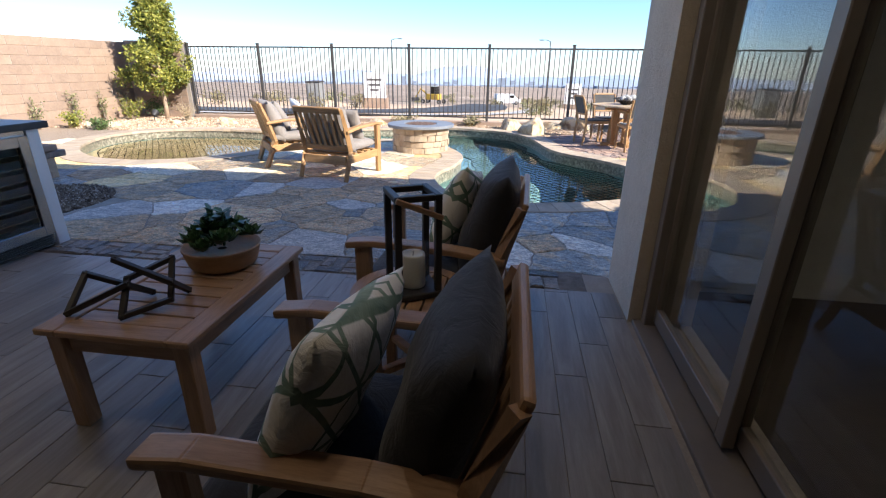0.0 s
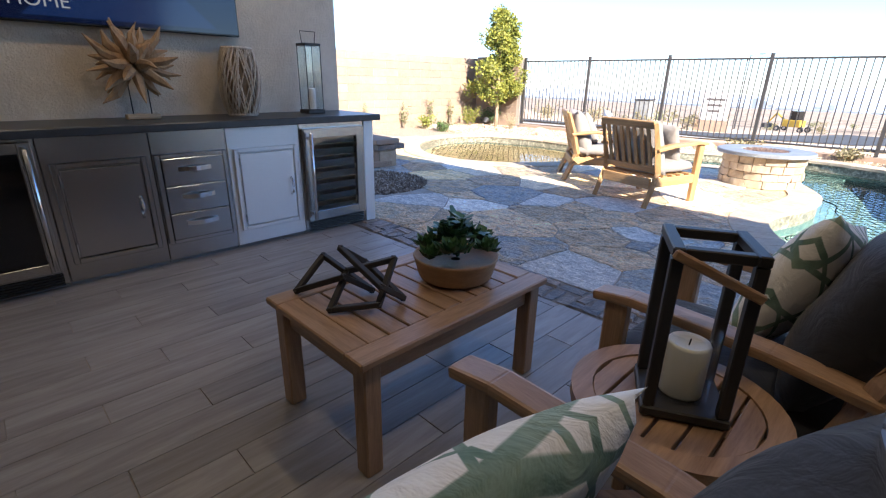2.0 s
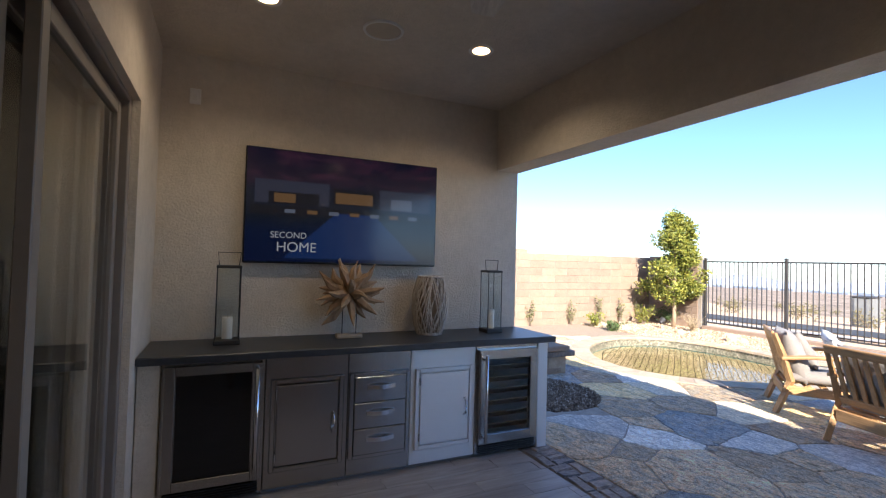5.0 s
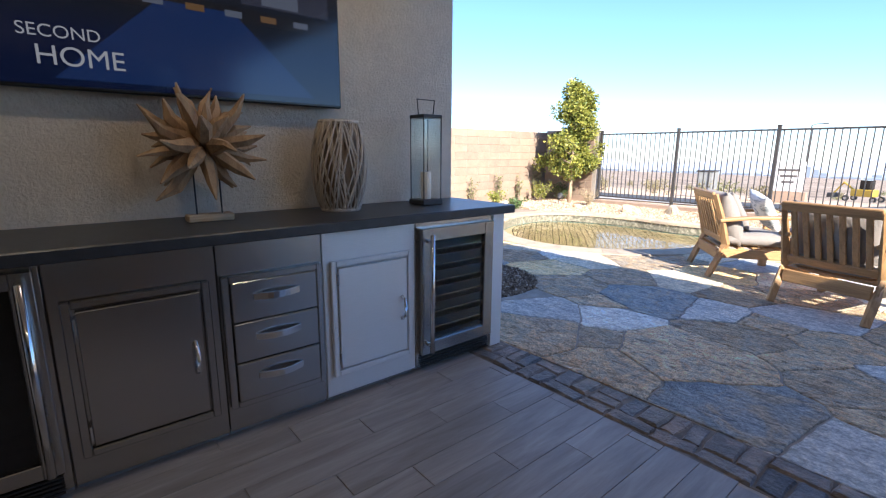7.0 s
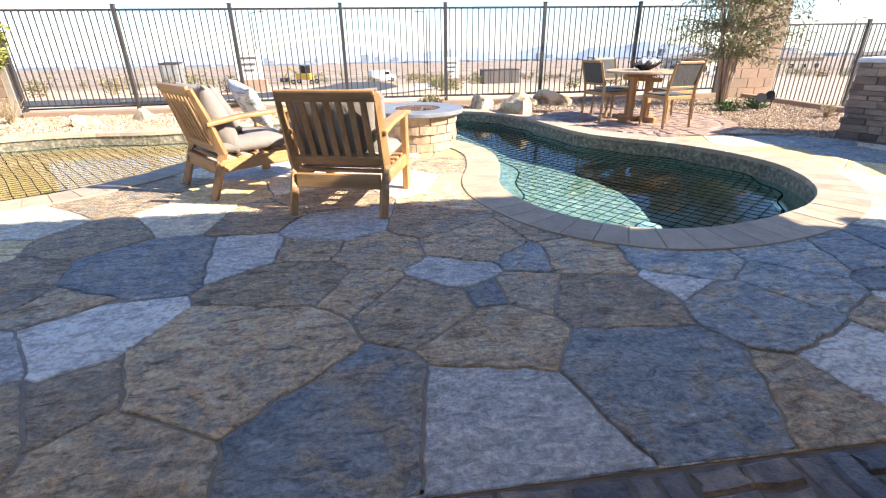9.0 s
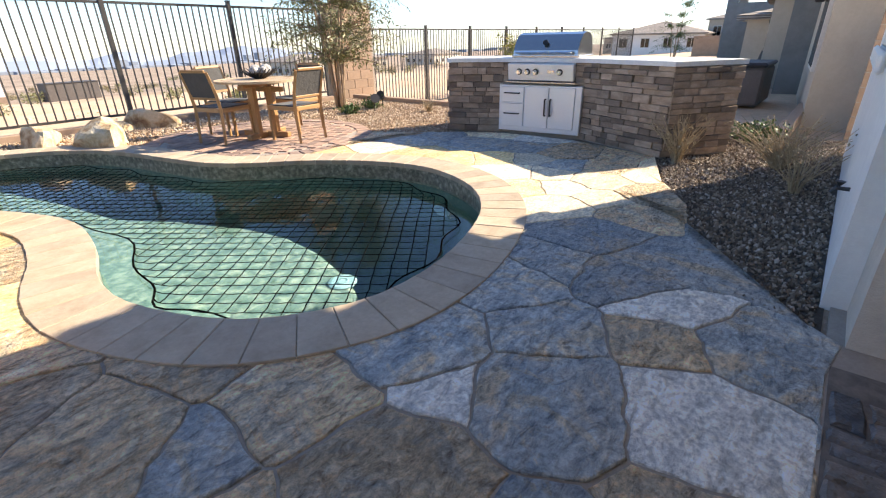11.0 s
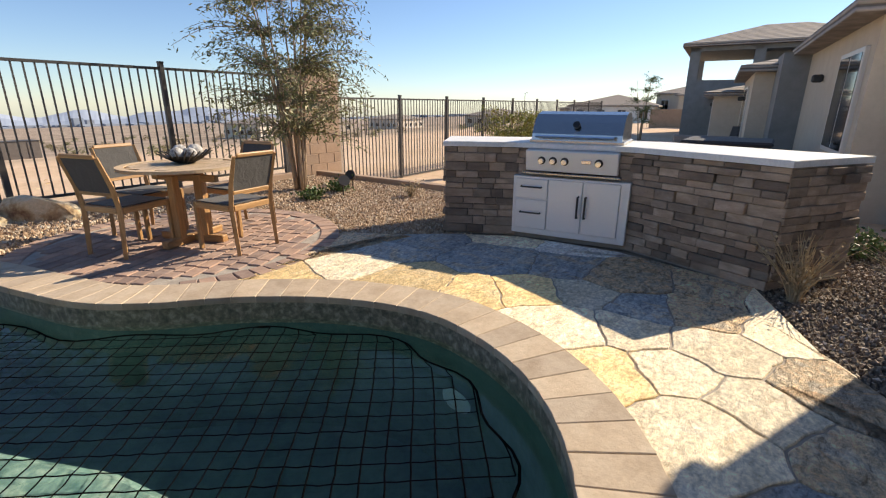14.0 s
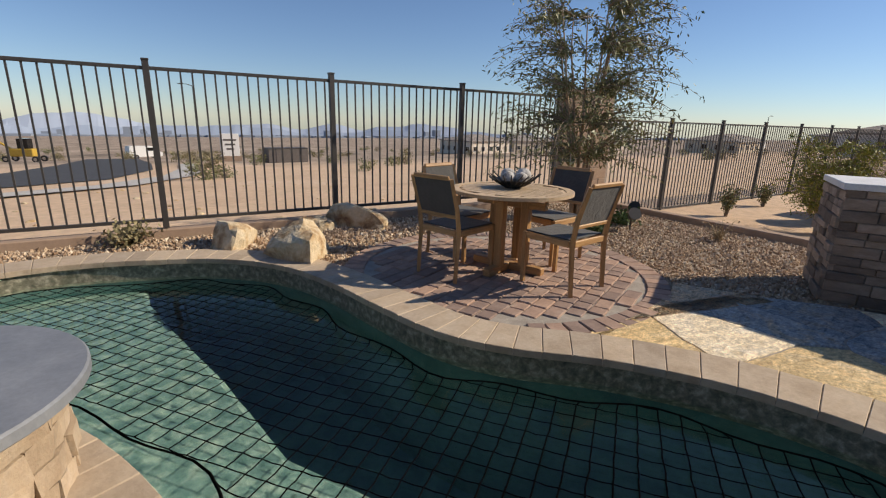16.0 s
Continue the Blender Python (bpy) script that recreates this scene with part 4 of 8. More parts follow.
# ---- slatted deep seating chair ----
def club_chair(name, label, group, at, rz, woods, seat_mat, back_mat, lift=0.66, size=1.0):
    """Faces +y; origin on the floor at its middle."""
    wx, wy, wz = woods
    t = thing(name, label, "armchair", group, at, rz)
    t.matrix_basis = pose(*at, 0, 0, rz) @ Matrix.Diagonal((size, size, size, 1))
    W, D = 0.70, 0.76
    for sx in (-1, 1):
        x = sx * (W / 2 - 0.03)
        part("leg", boxm((x, D / 2 - 0.05, 0.29), (0.05, 0.075, 0.58), 0.008), wz, t)
        b = bmesh.new()
        tube(b, [(x, -0.38, 0.0), (x, -0.31, 0.18), (x, -0.255, 0.33), (x, -0.325, 0.60), (x, -0.395, 0.80)], [0.032, 0.034, 0.038, 0.032, 0.024], 4)
        part("leg", b, wz, t)
        a = bmesh.new()
        pts = [(x, -0.33, 0.555), (x, -0.1, 0.585), (x, D / 2 - 0.1, 0.60), (x, D / 2 + 0.02, 0.585)]
        for (p, q) in zip(pts, pts[1:]):
            p, q = Vector(p), Vector(q)
            ang = math.degrees(math.atan2(q.z - p.z, q.y - p.y))
            box(a, (p + q) / 2, (0.085, (q - p).length + 0.012, 0.032), 0.010, eul(ang, 0, 0), 2)
        part("arm", a, wy, t)
        part("side_rail", boxm((x, 0.0, 0.24), (0.03, D - 0.14, 0.09), 0.006), wy, t)
    part("front_rail", boxm((0, D / 2 - 0.05, 0.235), (W - 0.11, 0.03, 0.10), 0.006), wx, t)
    part("back_rail", boxm((0, -D / 2 + 0.075, 0.225), (W - 0.11, 0.03, 0.10), 0.006), wx, t)
    for k in range(5):
        part("seat_slat", boxm((0, -0.24 + k * 0.13, 0.285), (W - 0.09, 0.06, 0.018), 0.004), wx, t)
    def back_at(h):
        return (-0.255 - (h - 0.33) * 0.32, h)
    y, z = back_at(0.785)
    part("top_rail", boxm((0, y, z), (W - 0.06, 0.030, 0.075), 0.012, eul(18, 0, 0), 2), wx, t)
    y, z = back_at(0.36)
    part("bottom_rail", boxm((0, y, z), (W - 0.10, 0.03, 0.06), 0.006, eul(18, 0, 0)), wx, t)
    for k in range(7):
        y, z = back_at(0.57)
        part("back_slat", boxm((-0.24 + k * 0.08, y, z), (0.042, 0.016, 0.41), 0.004, eul(18, 0, 0)), wz, t)
    c = pillow(W - 0.10, 0.70, 0.145, 12, seed=rz * 0.1)
    bmesh.ops.transform(c, matrix=Matrix.Translation((0, 0.03, 0.362)) @ eul(90, 0, 0).to_4x4(), verts=c.verts[:])
    for v in c.verts:
        v.co.x = max(-0.305, min(0.305, v.co.x * 1.10))
        v.co.y = max(-0.26, min(0.375, v.co.y * 1.08))
    part("seat_cushion", c, seat_mat, t, "", True)
    c = pillow(W - 0.08, 0.56, 0.22, 14, seed=3 + rz * 0.1)
    y, z = back_at(lift)
    bmesh.ops.transform(c, matrix=Matrix.Translation((0, y + 0.125, z)) @ eul(19, 0, 0).to_4x4(), verts=c.verts[:])
    part("back_cushion", c, back_mat, t, "", True)
    return t


BROWN = (M_ACACIA_X, M_ACACIA, M_ACACIA_Z)
GOLD = (M_TEAK_X, M_TEAK, M_TEAK_Z)
club_chair("club_chair", "brown hardwood patio armchair with charcoal cushions", "patio armchairs", (0.305, 1.20, 0), 90, BROWN, M_CHARCOAL, M_CHARCOAL, 0.61)
club_chair("club_chair", "brown hardwood patio armchair with charcoal cushions beside the stone edge", "patio armchairs", (0.335, 2.49, 0), 88, BROWN, M_CHARCOAL, M_CHARCOAL)
club_chair("club_chair", "golden teak armchair with taupe cushions facing the fire pit", "fire pit armchairs", (-1.575, 6.19, 0), -16, GOLD, M_GREYCLOTH, M_GREYCLOTH, 0.56, 1.09)
club_chair("club_chair", "golden teak armchair with taupe cushions by the shallow ledge", "fire pit armchairs", (-2.61, 6.88, 0), -53, GOLD, M_GREYCLOTH, M_GREYCLOTH, 0.56, 1.09)


# ---- coffee table, side table ----
def coffee_table():
    t = thing("coffee_table", "brown hardwood slatted coffee table on the patio tiles", "coffee table", at=(-0.725, 1.925, 0), rz=0)
    W, L, H = 0.62, 0.96, 0.46
    for sx in (-1, 1):
        for sy in (-1, 1):
            part("leg", boxm((sx * (W / 2 - 0.055), sy * (L / 2 - 0.055), (H - 0.03) / 2), (0.065, 0.065, H - 0.03), 0.005), M_ACACIA_Z, t)
        part("side_board", boxm((sx * (W / 2 - 0.045), 0, H - 0.014), (0.09, L, 0.028), 0.005), M_ACACIA, t)
        part("apron", boxm((sx * (W / 2 - 0.055), 0, H - 0.075), (0.022, L - 0.18, 0.075), 0.003), M_ACACIA, t)
        part("end_board", boxm((0, sx * (L / 2 - 0.045), H - 0.0145), (W - 0.181, 0.09, 0.028), 0.005), M_ACACIA_X, t)
        part("apron", boxm((0, sx * (L / 2 - 0.055), H - 0.075), (W - 0.18, 0.022, 0.075), 0.003), M_ACACIA_X, t)
    n = 9
    for k in range(n):
        part("slat", boxm((0, -L / 2 + 0.09 + (L - 0.18) * (k + 0.5) / n, H - 0.016), (W - 0.19, (L - 0.18) / n - 0.008, 0.024), 0.003), M_ACACIA_X, t)


def side_table(at, woods, label, r=0.255, H=0.50):
    wx, wy, wz = woods
    t = thing("side_table", label, "side table", at=at)
    ring = bmesh.new()
    seg = 36
    vs = []
    for rr, z in ((r - 0.055, H - 0.03), (r, H - 0.03), (r, H), (r - 0.055, H)):
        vs.append([ring.verts.new((rr * math.cos(2 * math.pi * k / seg), rr * math.sin(2 * math.pi * k / seg), z)) for k in range(seg)])
    for i in range(4):
        a, b = vs[i], vs[(i + 1) % 4]
        for k in range(seg):
            ring.faces.new((a[k], a[(k + 1) % seg], b[(k + 1) % seg], b[k]))
    part("rim", ring, wy, t)
    ri = r - 0.06
    pitch = 2 * ri / 6
    for k in range(6):
        x0, x1 = -ri + pitch * k + 0.004, -ri + pitch * (k + 1) - 0.004
        edge = []
        for q in range(5):
            x = x0 + (x1 - x0) * q / 4
            edge.append((x, math.sqrt(max(0.0004, (ri + 0.003) ** 2 - x * x))))
        sl = bmesh.new()
        prism(sl, [(x, -y) for x, y in edge] + [(x, y) for x, y in edge[::-1]], H - 0.027, H - 0.004, 0.002)
        part("slat", sl, wy, t)
    part("batten", boxm((0, 0, H - 0.038), (2 * ri, 0.05, 0.02)), wx, t)
    for k in range(4):
        a = math.pi / 4 + k * math.pi / 2
        part("leg", boxm(((r - 0.07) * math.cos(a), (r - 0.07) * math.sin(a), (H - 0.03) / 2), (0.045, 0.045, H - 0.03), 0.005), wz, t)
    part("stretcher", boxm((0, 0, 0.16), (2 * r - 0.2, 0.035, 0.03), 0.003, eul(0, 0, 45)), wx, t)
    part("stretcher", boxm((0, 0, 0.191), (2 * r - 0.2, 0.035, 0.03), 0.003, eul(0, 0, -45)), wx, t)


coffee_table()
side_table((0.285, 1.91, 0), BROWN, "round brown hardwood side table between armchairs")
side_table((-1.93, 6.98, 0), GOLD, "round golden teak side table between armchairs", 0.24, 0.45)


# ---- fire pit ----
def fire_pit():
    c = (-0.90, 8.30)
    t = thing("fire_pit", "round stacked stone fire pit with bluestone cap", "fire pit", at=(c[0], c[1], 0))
    t.matrix_basis = pose(c[0], c[1], 0) @ Matrix.Diagonal((0.95, 0.95, 1.12, 1))
    core = bmesh.new()
    lathe(core, [(0.46, 0.0), (0.46, 0.355)], 40)
    part("core", core, M_MORTAR, t)
    cap = bmesh.new()
    lathe(cap, [(0.29, 0.345), (0.585, 0.355), (0.595, 0.362), (0.595, 0.393), (0.587, 0.40), (0.30, 0.40), (0.29, 0.393), (0.29, 0.345)], 56, closed=False)
    part("cap", cap, M_BLUESTONE, t, "grey bluestone ring cap", False)
    pan = bmesh.new()
    lathe(pan, [(0.0005, 0.37), (0.31, 0.37)], 32, closed=False)
    part("burner_pan", pan, M_BLACK, t)
    rr = random.Random(5)
    glass = bmesh.new()
    for k in range(520):
        a, d = rr.uniform(0, 6.28), 0.27 * math.sqrt(rr.random())
        s = rr.uniform(0.009, 0.018)
        box(glass, (d * math.cos(a), d * math.sin(a), 0.382 + rr.uniform(0, 0.016)), (s, s * rr.uniform(0.7, 1.3), s), 0, eul(rr.uniform(0, 90), rr.uniform(0, 90), rr.uniform(0, 90)))
    g = part("lava_gravel", glass, M_LAVA, t)
    g["kind"] = "stuff"
    rows = 4
    for row in range(rows):
        h = 0.352 / rows
        a = rr.uniform(0, 1)
        end = a + 2 * math.pi
        while a < end - 0.12:
            w = min(rr.uniform(0.24, 0.5), end - a)
            if end - a - w < 0.14:
                w = end - a
            dep = rr.uniform(0.03, 0.055)
            bm = bmesh.new()
            nn = 4
            lo = []
            for zz in (row * h + 0.004, (row + 1) * h - 0.003):
                inner = [bm.verts.new((0.44 * math.cos(a + w * k / nn), 0.44 * math.sin(a + w * k / nn), zz)) for k in range(nn + 1)]
                outer = [bm.verts.new(((0.46 + dep + rr.uniform(-0.008, 0.008)) * math.cos(a + 0.008 + (w - 0.016) * k / nn), (0.46 + dep + rr.uniform(-0.006, 0.006)) * math.sin(a + 0.008 + (w - 0.016) * k / nn), zz + rr.uniform(-0.003, 0.003))) for k in range(nn + 1)]
                lo.append((inner, outer))
            (i0, o0), (i1, o1) = lo
            for k in range(nn):
                bm.faces.new((o0[k], o0[k + 1], o1[k + 1], o1[k]))
                bm.faces.new((i1[k], o1[k], o1[k + 1], i1[k + 1]))
                bm.faces.new((i0[k], i0[k + 1], o0[k + 1], o0[k]))
            bm.faces.new((i0[0], o0[0], o1[0], i1[0]))
            bm.faces.new((o0[nn], i0[nn], i1[nn], o1[nn]))
            part("stone", bm, M_FIRESTONE, t)
            a += w


M_LAVA = grainy("lava_gravel", [(0.3, (0.10, 0.06, 0.045)), (0.7, (0.26, 0.17, 0.13))], 20, 0.7, bump_str=0.2)
fire_pit()


# ---- barbecue island ----
ISLAND = [(4.40, 7.74), (4.71, 7.115), (4.825, 6.01), (4.35, 4.90), (5.00, 4.44), (5.52, 5.9), (5.45, 7.25), (5.05, 8.10)][::-1]
M_BLACKGLOSS = grainy("black_enamel", [(0.3, (0.012, 0.012, 0.013)), (0.7, (0.018, 0.018, 0.018))], 5, 0.3, bump_str=0, fine=0.1)


def barbecue():
    ccw = ISLAND if sum(a[0] * b[1] - b[0] * a[1] for a, b in zip(ISLAND, ISLAND[1:] + ISLAND[:1])) > 0 else ISLAND[::-1]
    t = thing("barbecue_island", "outdoor barbecue island clad in brown ledger stone", "barbecue island")
    core = bmesh.new()
    prism(core, ccw, -0.02, 0.885)
    part("core", core, M_MORTAR, t)
    top = bmesh.new()
    prism(top, offset_poly(ccw, 0.06), 0.887, 0.935, 0.006)
    part("countertop", top, M_WHITE_TOP, t, "pale concrete countertop")
    rr = random.Random(9)
    faces = [((4.40, 7.74), (4.71, 7.115)), ((4.825, 6.01), (4.35, 4.90)), ((4.35, 4.90), (5.00, 4.44)), ((5.05, 8.10), (4.40, 7.74)), ((4.71, 7.115), (4.825, 6.01))]
    for n, (p, q) in enumerate(faces):
        p, q = Vector((*p, 0)), Vector((*q, 0))
        d = q - p
        L = d.length
        ang = math.degrees(math.atan2(d.y, d.x))
        z = 0.0
        while z < 0.86:
            h = min(rr.choice((0.055, 0.07, 0.07, 0.09)), 0.885 - z)
            if n == 4 and z < 0.60:
                z += h
                continue
            x = -0.02
            while x < L - 0.02:
                w = min(rr.uniform(0.11, 0.30), L + 0.02 - x)
                if L - x - w < 0.08:
                    w = L + 0.02 - x
                dep = rr.uniform(0.018, 0.05)
                o = part("stone", boxm((0, 0, 0), (w - 0.004, dep + 0.03, h - 0.003), 0.005), M_VENEER, t)
                o.matrix_basis = pose(p.x, p.y, 0, 0, 0, ang) @ pose(x + w / 2, -(dep - 0.03) / 2, z + h / 2, rr.uniform(-1, 1), 0, rr.uniform(-1, 1))
                x += w
            z += h
    # door and drawer set
    a, b = Vector((4.71, 7.115, 0)), Vector((4.825, 6.01, 0))
    ang = math.degrees(math.atan2((b - a).y, (b - a).x))
    W = (b - a).length
    s = thing("grill_cabinet", "pale steel double door and drawer set in the island", "cabinet")
    s.matrix_basis = pose(a.x, a.y, 0, 0, 0, ang)
    part("frame", boxm((W / 2, -0.03, 0.33), (W - 0.01, 0.10, 0.58), 0.006), M_STEEL_SKY, s)
    for z, h in ((0.50, 0.19), (0.245, 0.29)):
        d = part("drawer", boxm((0.20, -0.088, z), (0.32, 0.02, h), 0.005), M_STEEL_SKY, s)
        hb = bmesh.new()
        tube(hb, [(0.10, -0.10, z + 0.02), (0.10, -0.13, z + 0.02), (0.30, -0.13, z + 0.02), (0.30, -0.10, z + 0.02)], 0.008, 6)
        part("handle", hb, M_IRON, d, "dark bar handle")
    for x, hx in ((0.53, 0.66), (0.865, 0.73)):
        d = part("door", boxm((x, -0.088, 0.35), (0.325, 0.02, 0.50), 0.005), M_STEEL_SKY, s)
        hb = bmesh.new()
        tube(hb, [(hx, -0.10, 0.26), (hx, -0.135, 0.26), (hx, -0.135, 0.46), (hx, -0.10, 0.46)], 0.010, 6)
        part("handle", hb, M_IRON, d, "dark bar handle")
    g = thing("gas_grill", "stainless steel built-in gas grill with closed hood", "grill")
    g.matrix_basis = pose(a.x, a.y, 0, 0, 0, ang)
    cx = W / 2
    part("control_panel", boxm((cx, -0.05, 0.78), (0.86, 0.10, 0.20), 0.008, eul(8, 0, 0)), M_STEEL_SKY, g)
    part("drip_ledge", boxm((cx, -0.05, 0.655), (0.92, 0.12, 0.02), 0.004), M_STEEL, g)
    part("firebox", boxm((cx, 0.30, 0.92), (0.88, 0.56, 0.09), 0.006), M_STEEL, g)
    for k in range(5):
        kb = bmesh.new()
        x = cx - 0.27 + k * 0.11 + (0.09 if k > 2 else 0)
        if k == 3:
            box(kb, (x - 0.0, -0.112, 0.785), (0.09, 0.012, 0.035), 0.003)
            part("badge", kb, M_CHROME, g)
            continue
        tube(kb, [(x, -0.095, 0.78), (x, -0.145, 0.773)], [0.030, 0.024], 14)
        k_ob = part("knob", kb, M_CHROME, g)
        ri = bmesh.new()
        tube(ri, [(x, -0.098, 0.78), (x, -0.108, 0.779)], 0.038, 16)
        part("bezel", ri, M_BLACKGLOSS, k_ob)
    hood = bmesh.new()
    prof = [(0.02, 0.955), (0.03, 1.02), (0.09, 1.13), (0.18, 1.20), (0.30, 1.225), (0.44, 1.21), (0.54, 1.15), (0.57, 1.05), (0.57, 0.955)]
    ends = []
    for x in (cx - 0.42, cx + 0.42):
        ends.append([hood.verts.new((x, y, z)) for y, z in prof])
    for k in range(len(prof) - 1):
        hood.faces.new((ends[0][k], ends[1][k], ends[1][k + 1], ends[0][k + 1]))
    hood.faces.new(ends[0][::-1])
    hood.faces.new(ends[1])
    part("hood", hood, M_STEEL, g)
    hh = bmesh.new()
    tube(hh, [(cx - 0.36, 0.01, 1.0), (cx - 0.36, -0.05, 1.0), (cx + 0.36, -0.05, 1.0), (cx + 0.36, 0.01, 1.0)], 0.014, 8)
    part("hood_handle", hh, M_CHROME, g)
    th = bmesh.new()
    tube(th, [(cx, 0.055, 1.10), (cx, 0.03, 1.112)], 0.032, 16)
    part("thermometer", th, M_BLACKGLOSS, g)


barbecue()


# ---- dining set ----
def dining_chair(at, rz, first=None):
    if first:
        return copy_thing(first, pose(*at, 0, 0, rz))
    t = thing("dining_chair", "teak dining chair with dark sling seat", "chair", "chairs round the dining table", at, rz)
    W, D = 0.44, 0.46
    for sx in (-1, 1):
        x = sx * W / 2
        part("front_leg", boxm((x, D / 2, 0.22), (0.036, 0.036, 0.44), 0.005), M_TEAK_Z, t)
        b = bmesh.new()
        tube(b, [(x, -D / 2 - 0.03, 0), (x, -D / 2, 0.42), (x, -D / 2 - 0.03, 0.62), (x, -D / 2 - 0.11, 0.87)], [0.022, 0.026, 0.025, 0.020], 4)
        part("back_leg", b, M_TEAK_Z, t)
        part("side_rail", boxm((x, 0, 0.415), (0.03, D - 0.04, 0.05), 0.004), M_TEAK, t)
    part("front_rail", boxm((0, D / 2, 0.415), (W - 0.04, 0.026, 0.05), 0.004), M_TEAK_X, t)
    part("back_rail", boxm((0, -D / 2, 0.415), (W - 0.05, 0.026, 0.05), 0.004), M_TEAK_X, t)
    sb = bmesh.new()
    box(sb, (0, 0.01, 0.447), (W - 0.01, D - 0.02, 0.012), 0.004)
    part("seat", sb, M_SLING, t)
    part("sling_back", boxm((0, -D / 2 - 0.062, 0.715), (W - 0.03, 0.008, 0.31), 0.003, eul(17, 0, 0)), M_SLING, t)
    part("crest_rail", boxm((0, -D / 2 - 0.112, 0.875), (W - 0.045, 0.024, 0.035), 0.006, eul(17, 0, 0)), M_TEAK_X, t)
    part("lower_rail", boxm((0, -D / 2 - 0.018, 0.555), (W - 0.045, 0.022, 0.03), 0.004, eul(10, 0, 0)), M_TEAK_X, t)
    return t


def dining_table():
    c = (2.66, 9.58)
    t = thing("dining_table", "round slatted teak dining table on brick pavers", "dining table", at=(c[0], c[1], 0), rz=20)
    H, R = 0.74, 0.545
    top = bmesh.new()
    seg = 48
    vs = []
    for rr, z in ((R - 0.07, H - 0.028), (R, H - 0.028), (R, H), (R - 0.07, H)):
        vs.append([top.verts.new((rr * math.cos(2 * math.pi * k / seg), rr * math.sin(2 * math.pi * k / seg), z)) for k in range(seg)])
    for i in range(4):
        a, b = vs[i], vs[(i + 1) % 4]
        for k in range(seg):
            top.faces.new((a[k], a[(k + 1) % seg], b[(k + 1) % seg], b[k]))
    part("rim", top, M_TEAK_LT, t)
    ri = R - 0.073
    for k in range(12):
        x = -ri + 2 * ri * (k + 0.5) / 12
        half = math.sqrt(max(0.003, ri * ri - min(abs(x) + ri / 14, ri * 0.99) ** 2))
        part("slat", boxm((x, 0, H - 0.014), (ri / 6 - 0.006, 2 * half, 0.022), 0.003), M_TEAK_LT, t)
    part("apron", boxm((0, 0, H - 0.06), (0.7, 0.06, 0.06), 0.004), M_TEAK_X, t)
    part("apron", boxm((0, 0, H - 0.125), (0.06, 0.7, 0.06), 0.004), M_TEAK, t)
    for sx, sy in ((1, 0), (-1, 0), (0, 1), (0, -1)):
        part("leg", boxm((sx * 0.16, sy * 0.16, (H - 0.09) / 2 + 0.03), (0.075, 0.075, H - 0.15), 0.005), M_TEAK_Z, t)
    part("foot", boxm((0, 0, 0.035), (0.72, 0.08, 0.07), 0.008), M_TEAK_X, t)
    part("foot", boxm((0, 0, 0.036), (0.08, 0.72, 0.07), 0.008), M_TEAK, t)


dining_table()
first_chair = dining_chair((2.79, 9.03, 0), 8)
dining_chair((2.18, 9.72, 0), -75, first_chair)
dining_chair((2.55, 10.2, 0), -165, first_chair)
dining_chair((3.25, 9.68, 0), 100, first_chair)

# ---- television ----
def television():
    t = thing("television", "large flat television on the stucco wall showing an advert", "television", at=(-3.45, 1.663, 1.962))
    part("mount", boxm((0.02, 0, 0), (0.036, 0.5, 0.4), 0.004), M_BLACK, t)
    part("casing", boxm((0.058, 0, 0), (0.04, 1.575, 0.885), 0.006), M_BLACKGLOSS, t)
    part("screen", boxm((0.079, 0, 0.004), (0.004, 1.555, 0.862)), M_SCREEN, t, "lit screen with a dusk house and pool")
    return t


def screen_mat():
    m, nt, b = mat_new("screen_picture", 0.12)
    v = coords(nt, (1, 1, 1))
    sep = nt.nodes.new("ShaderNodeSeparateXYZ")
    nt.links.new(v, sep.inputs[0])
    mr = nt.nodes.new("ShaderNodeMapRange")
    mr.inputs["From Min"].default_value, mr.inputs["From Max"].default_value = -0.43, 0.43
    nt.links.new(sep.outputs["Z"], mr.inputs["Value"])
    base = ramp(nt, mr.outputs[0], [(0.0, (0.01, 0.05, 0.30)), (0.28, (0.015, 0.06, 0.28)), (0.40, (0.05, 0.08, 0.16)), (0.62, (0.10, 0.13, 0.24)), (0.8, (0.16, 0.10, 0.22)), (1.0, (0.02, 0.03, 0.16))])
    n = noise_tex(nt, coords(nt, (1, 1.2, 4)), 2.2, 4, 0.6, 0.6)
    cloud = ramp(nt, n, [(0.45, (0, 0, 0)), (0.62, (0.30, 0.07, 0.12)), (0.75, (0.5, 0.2, 0.2))])
    gate = ramp(nt, mr.outputs[0], [(0.66, (0, 0, 0)), (0.78, (1, 1, 1))])
    col = mixc(nt, base, mixc(nt, cloud, gate, 1.0, 'MULTIPLY'), 1.0, 'ADD')
    b.inputs["Base Color"].default_value = (0.01, 0.01, 0.01, 1)
    nt.links.new(col, b.inputs["Emission Color"])
    b.inputs["Emission Strength"].default_value = 0.022
    return m


M_SCREEN = screen_mat()
tv = television()


# ---- stone bench past the counter ----
def garden_bench():
    t = thing("garden_bench", "brown cast stone garden bench on the deck", "bench", at=(-5.5, 5.05, 0))
    part("seat", boxm((0, 0, 0.385), (1.30, 0.42, 0.07), 0.012), M_CMU, t)
    for x in (-0.42, 0.42):
        bm = bmesh.new()
        box(bm, (x, 0, 0.176), (0.14, 0.32, 0.345), 0.02)
        box(bm, (x, 0, 0.05), (0.18, 0.36, 0.09), 0.012)
        part("leg", bm, M_CMU, t)


garden_bench()

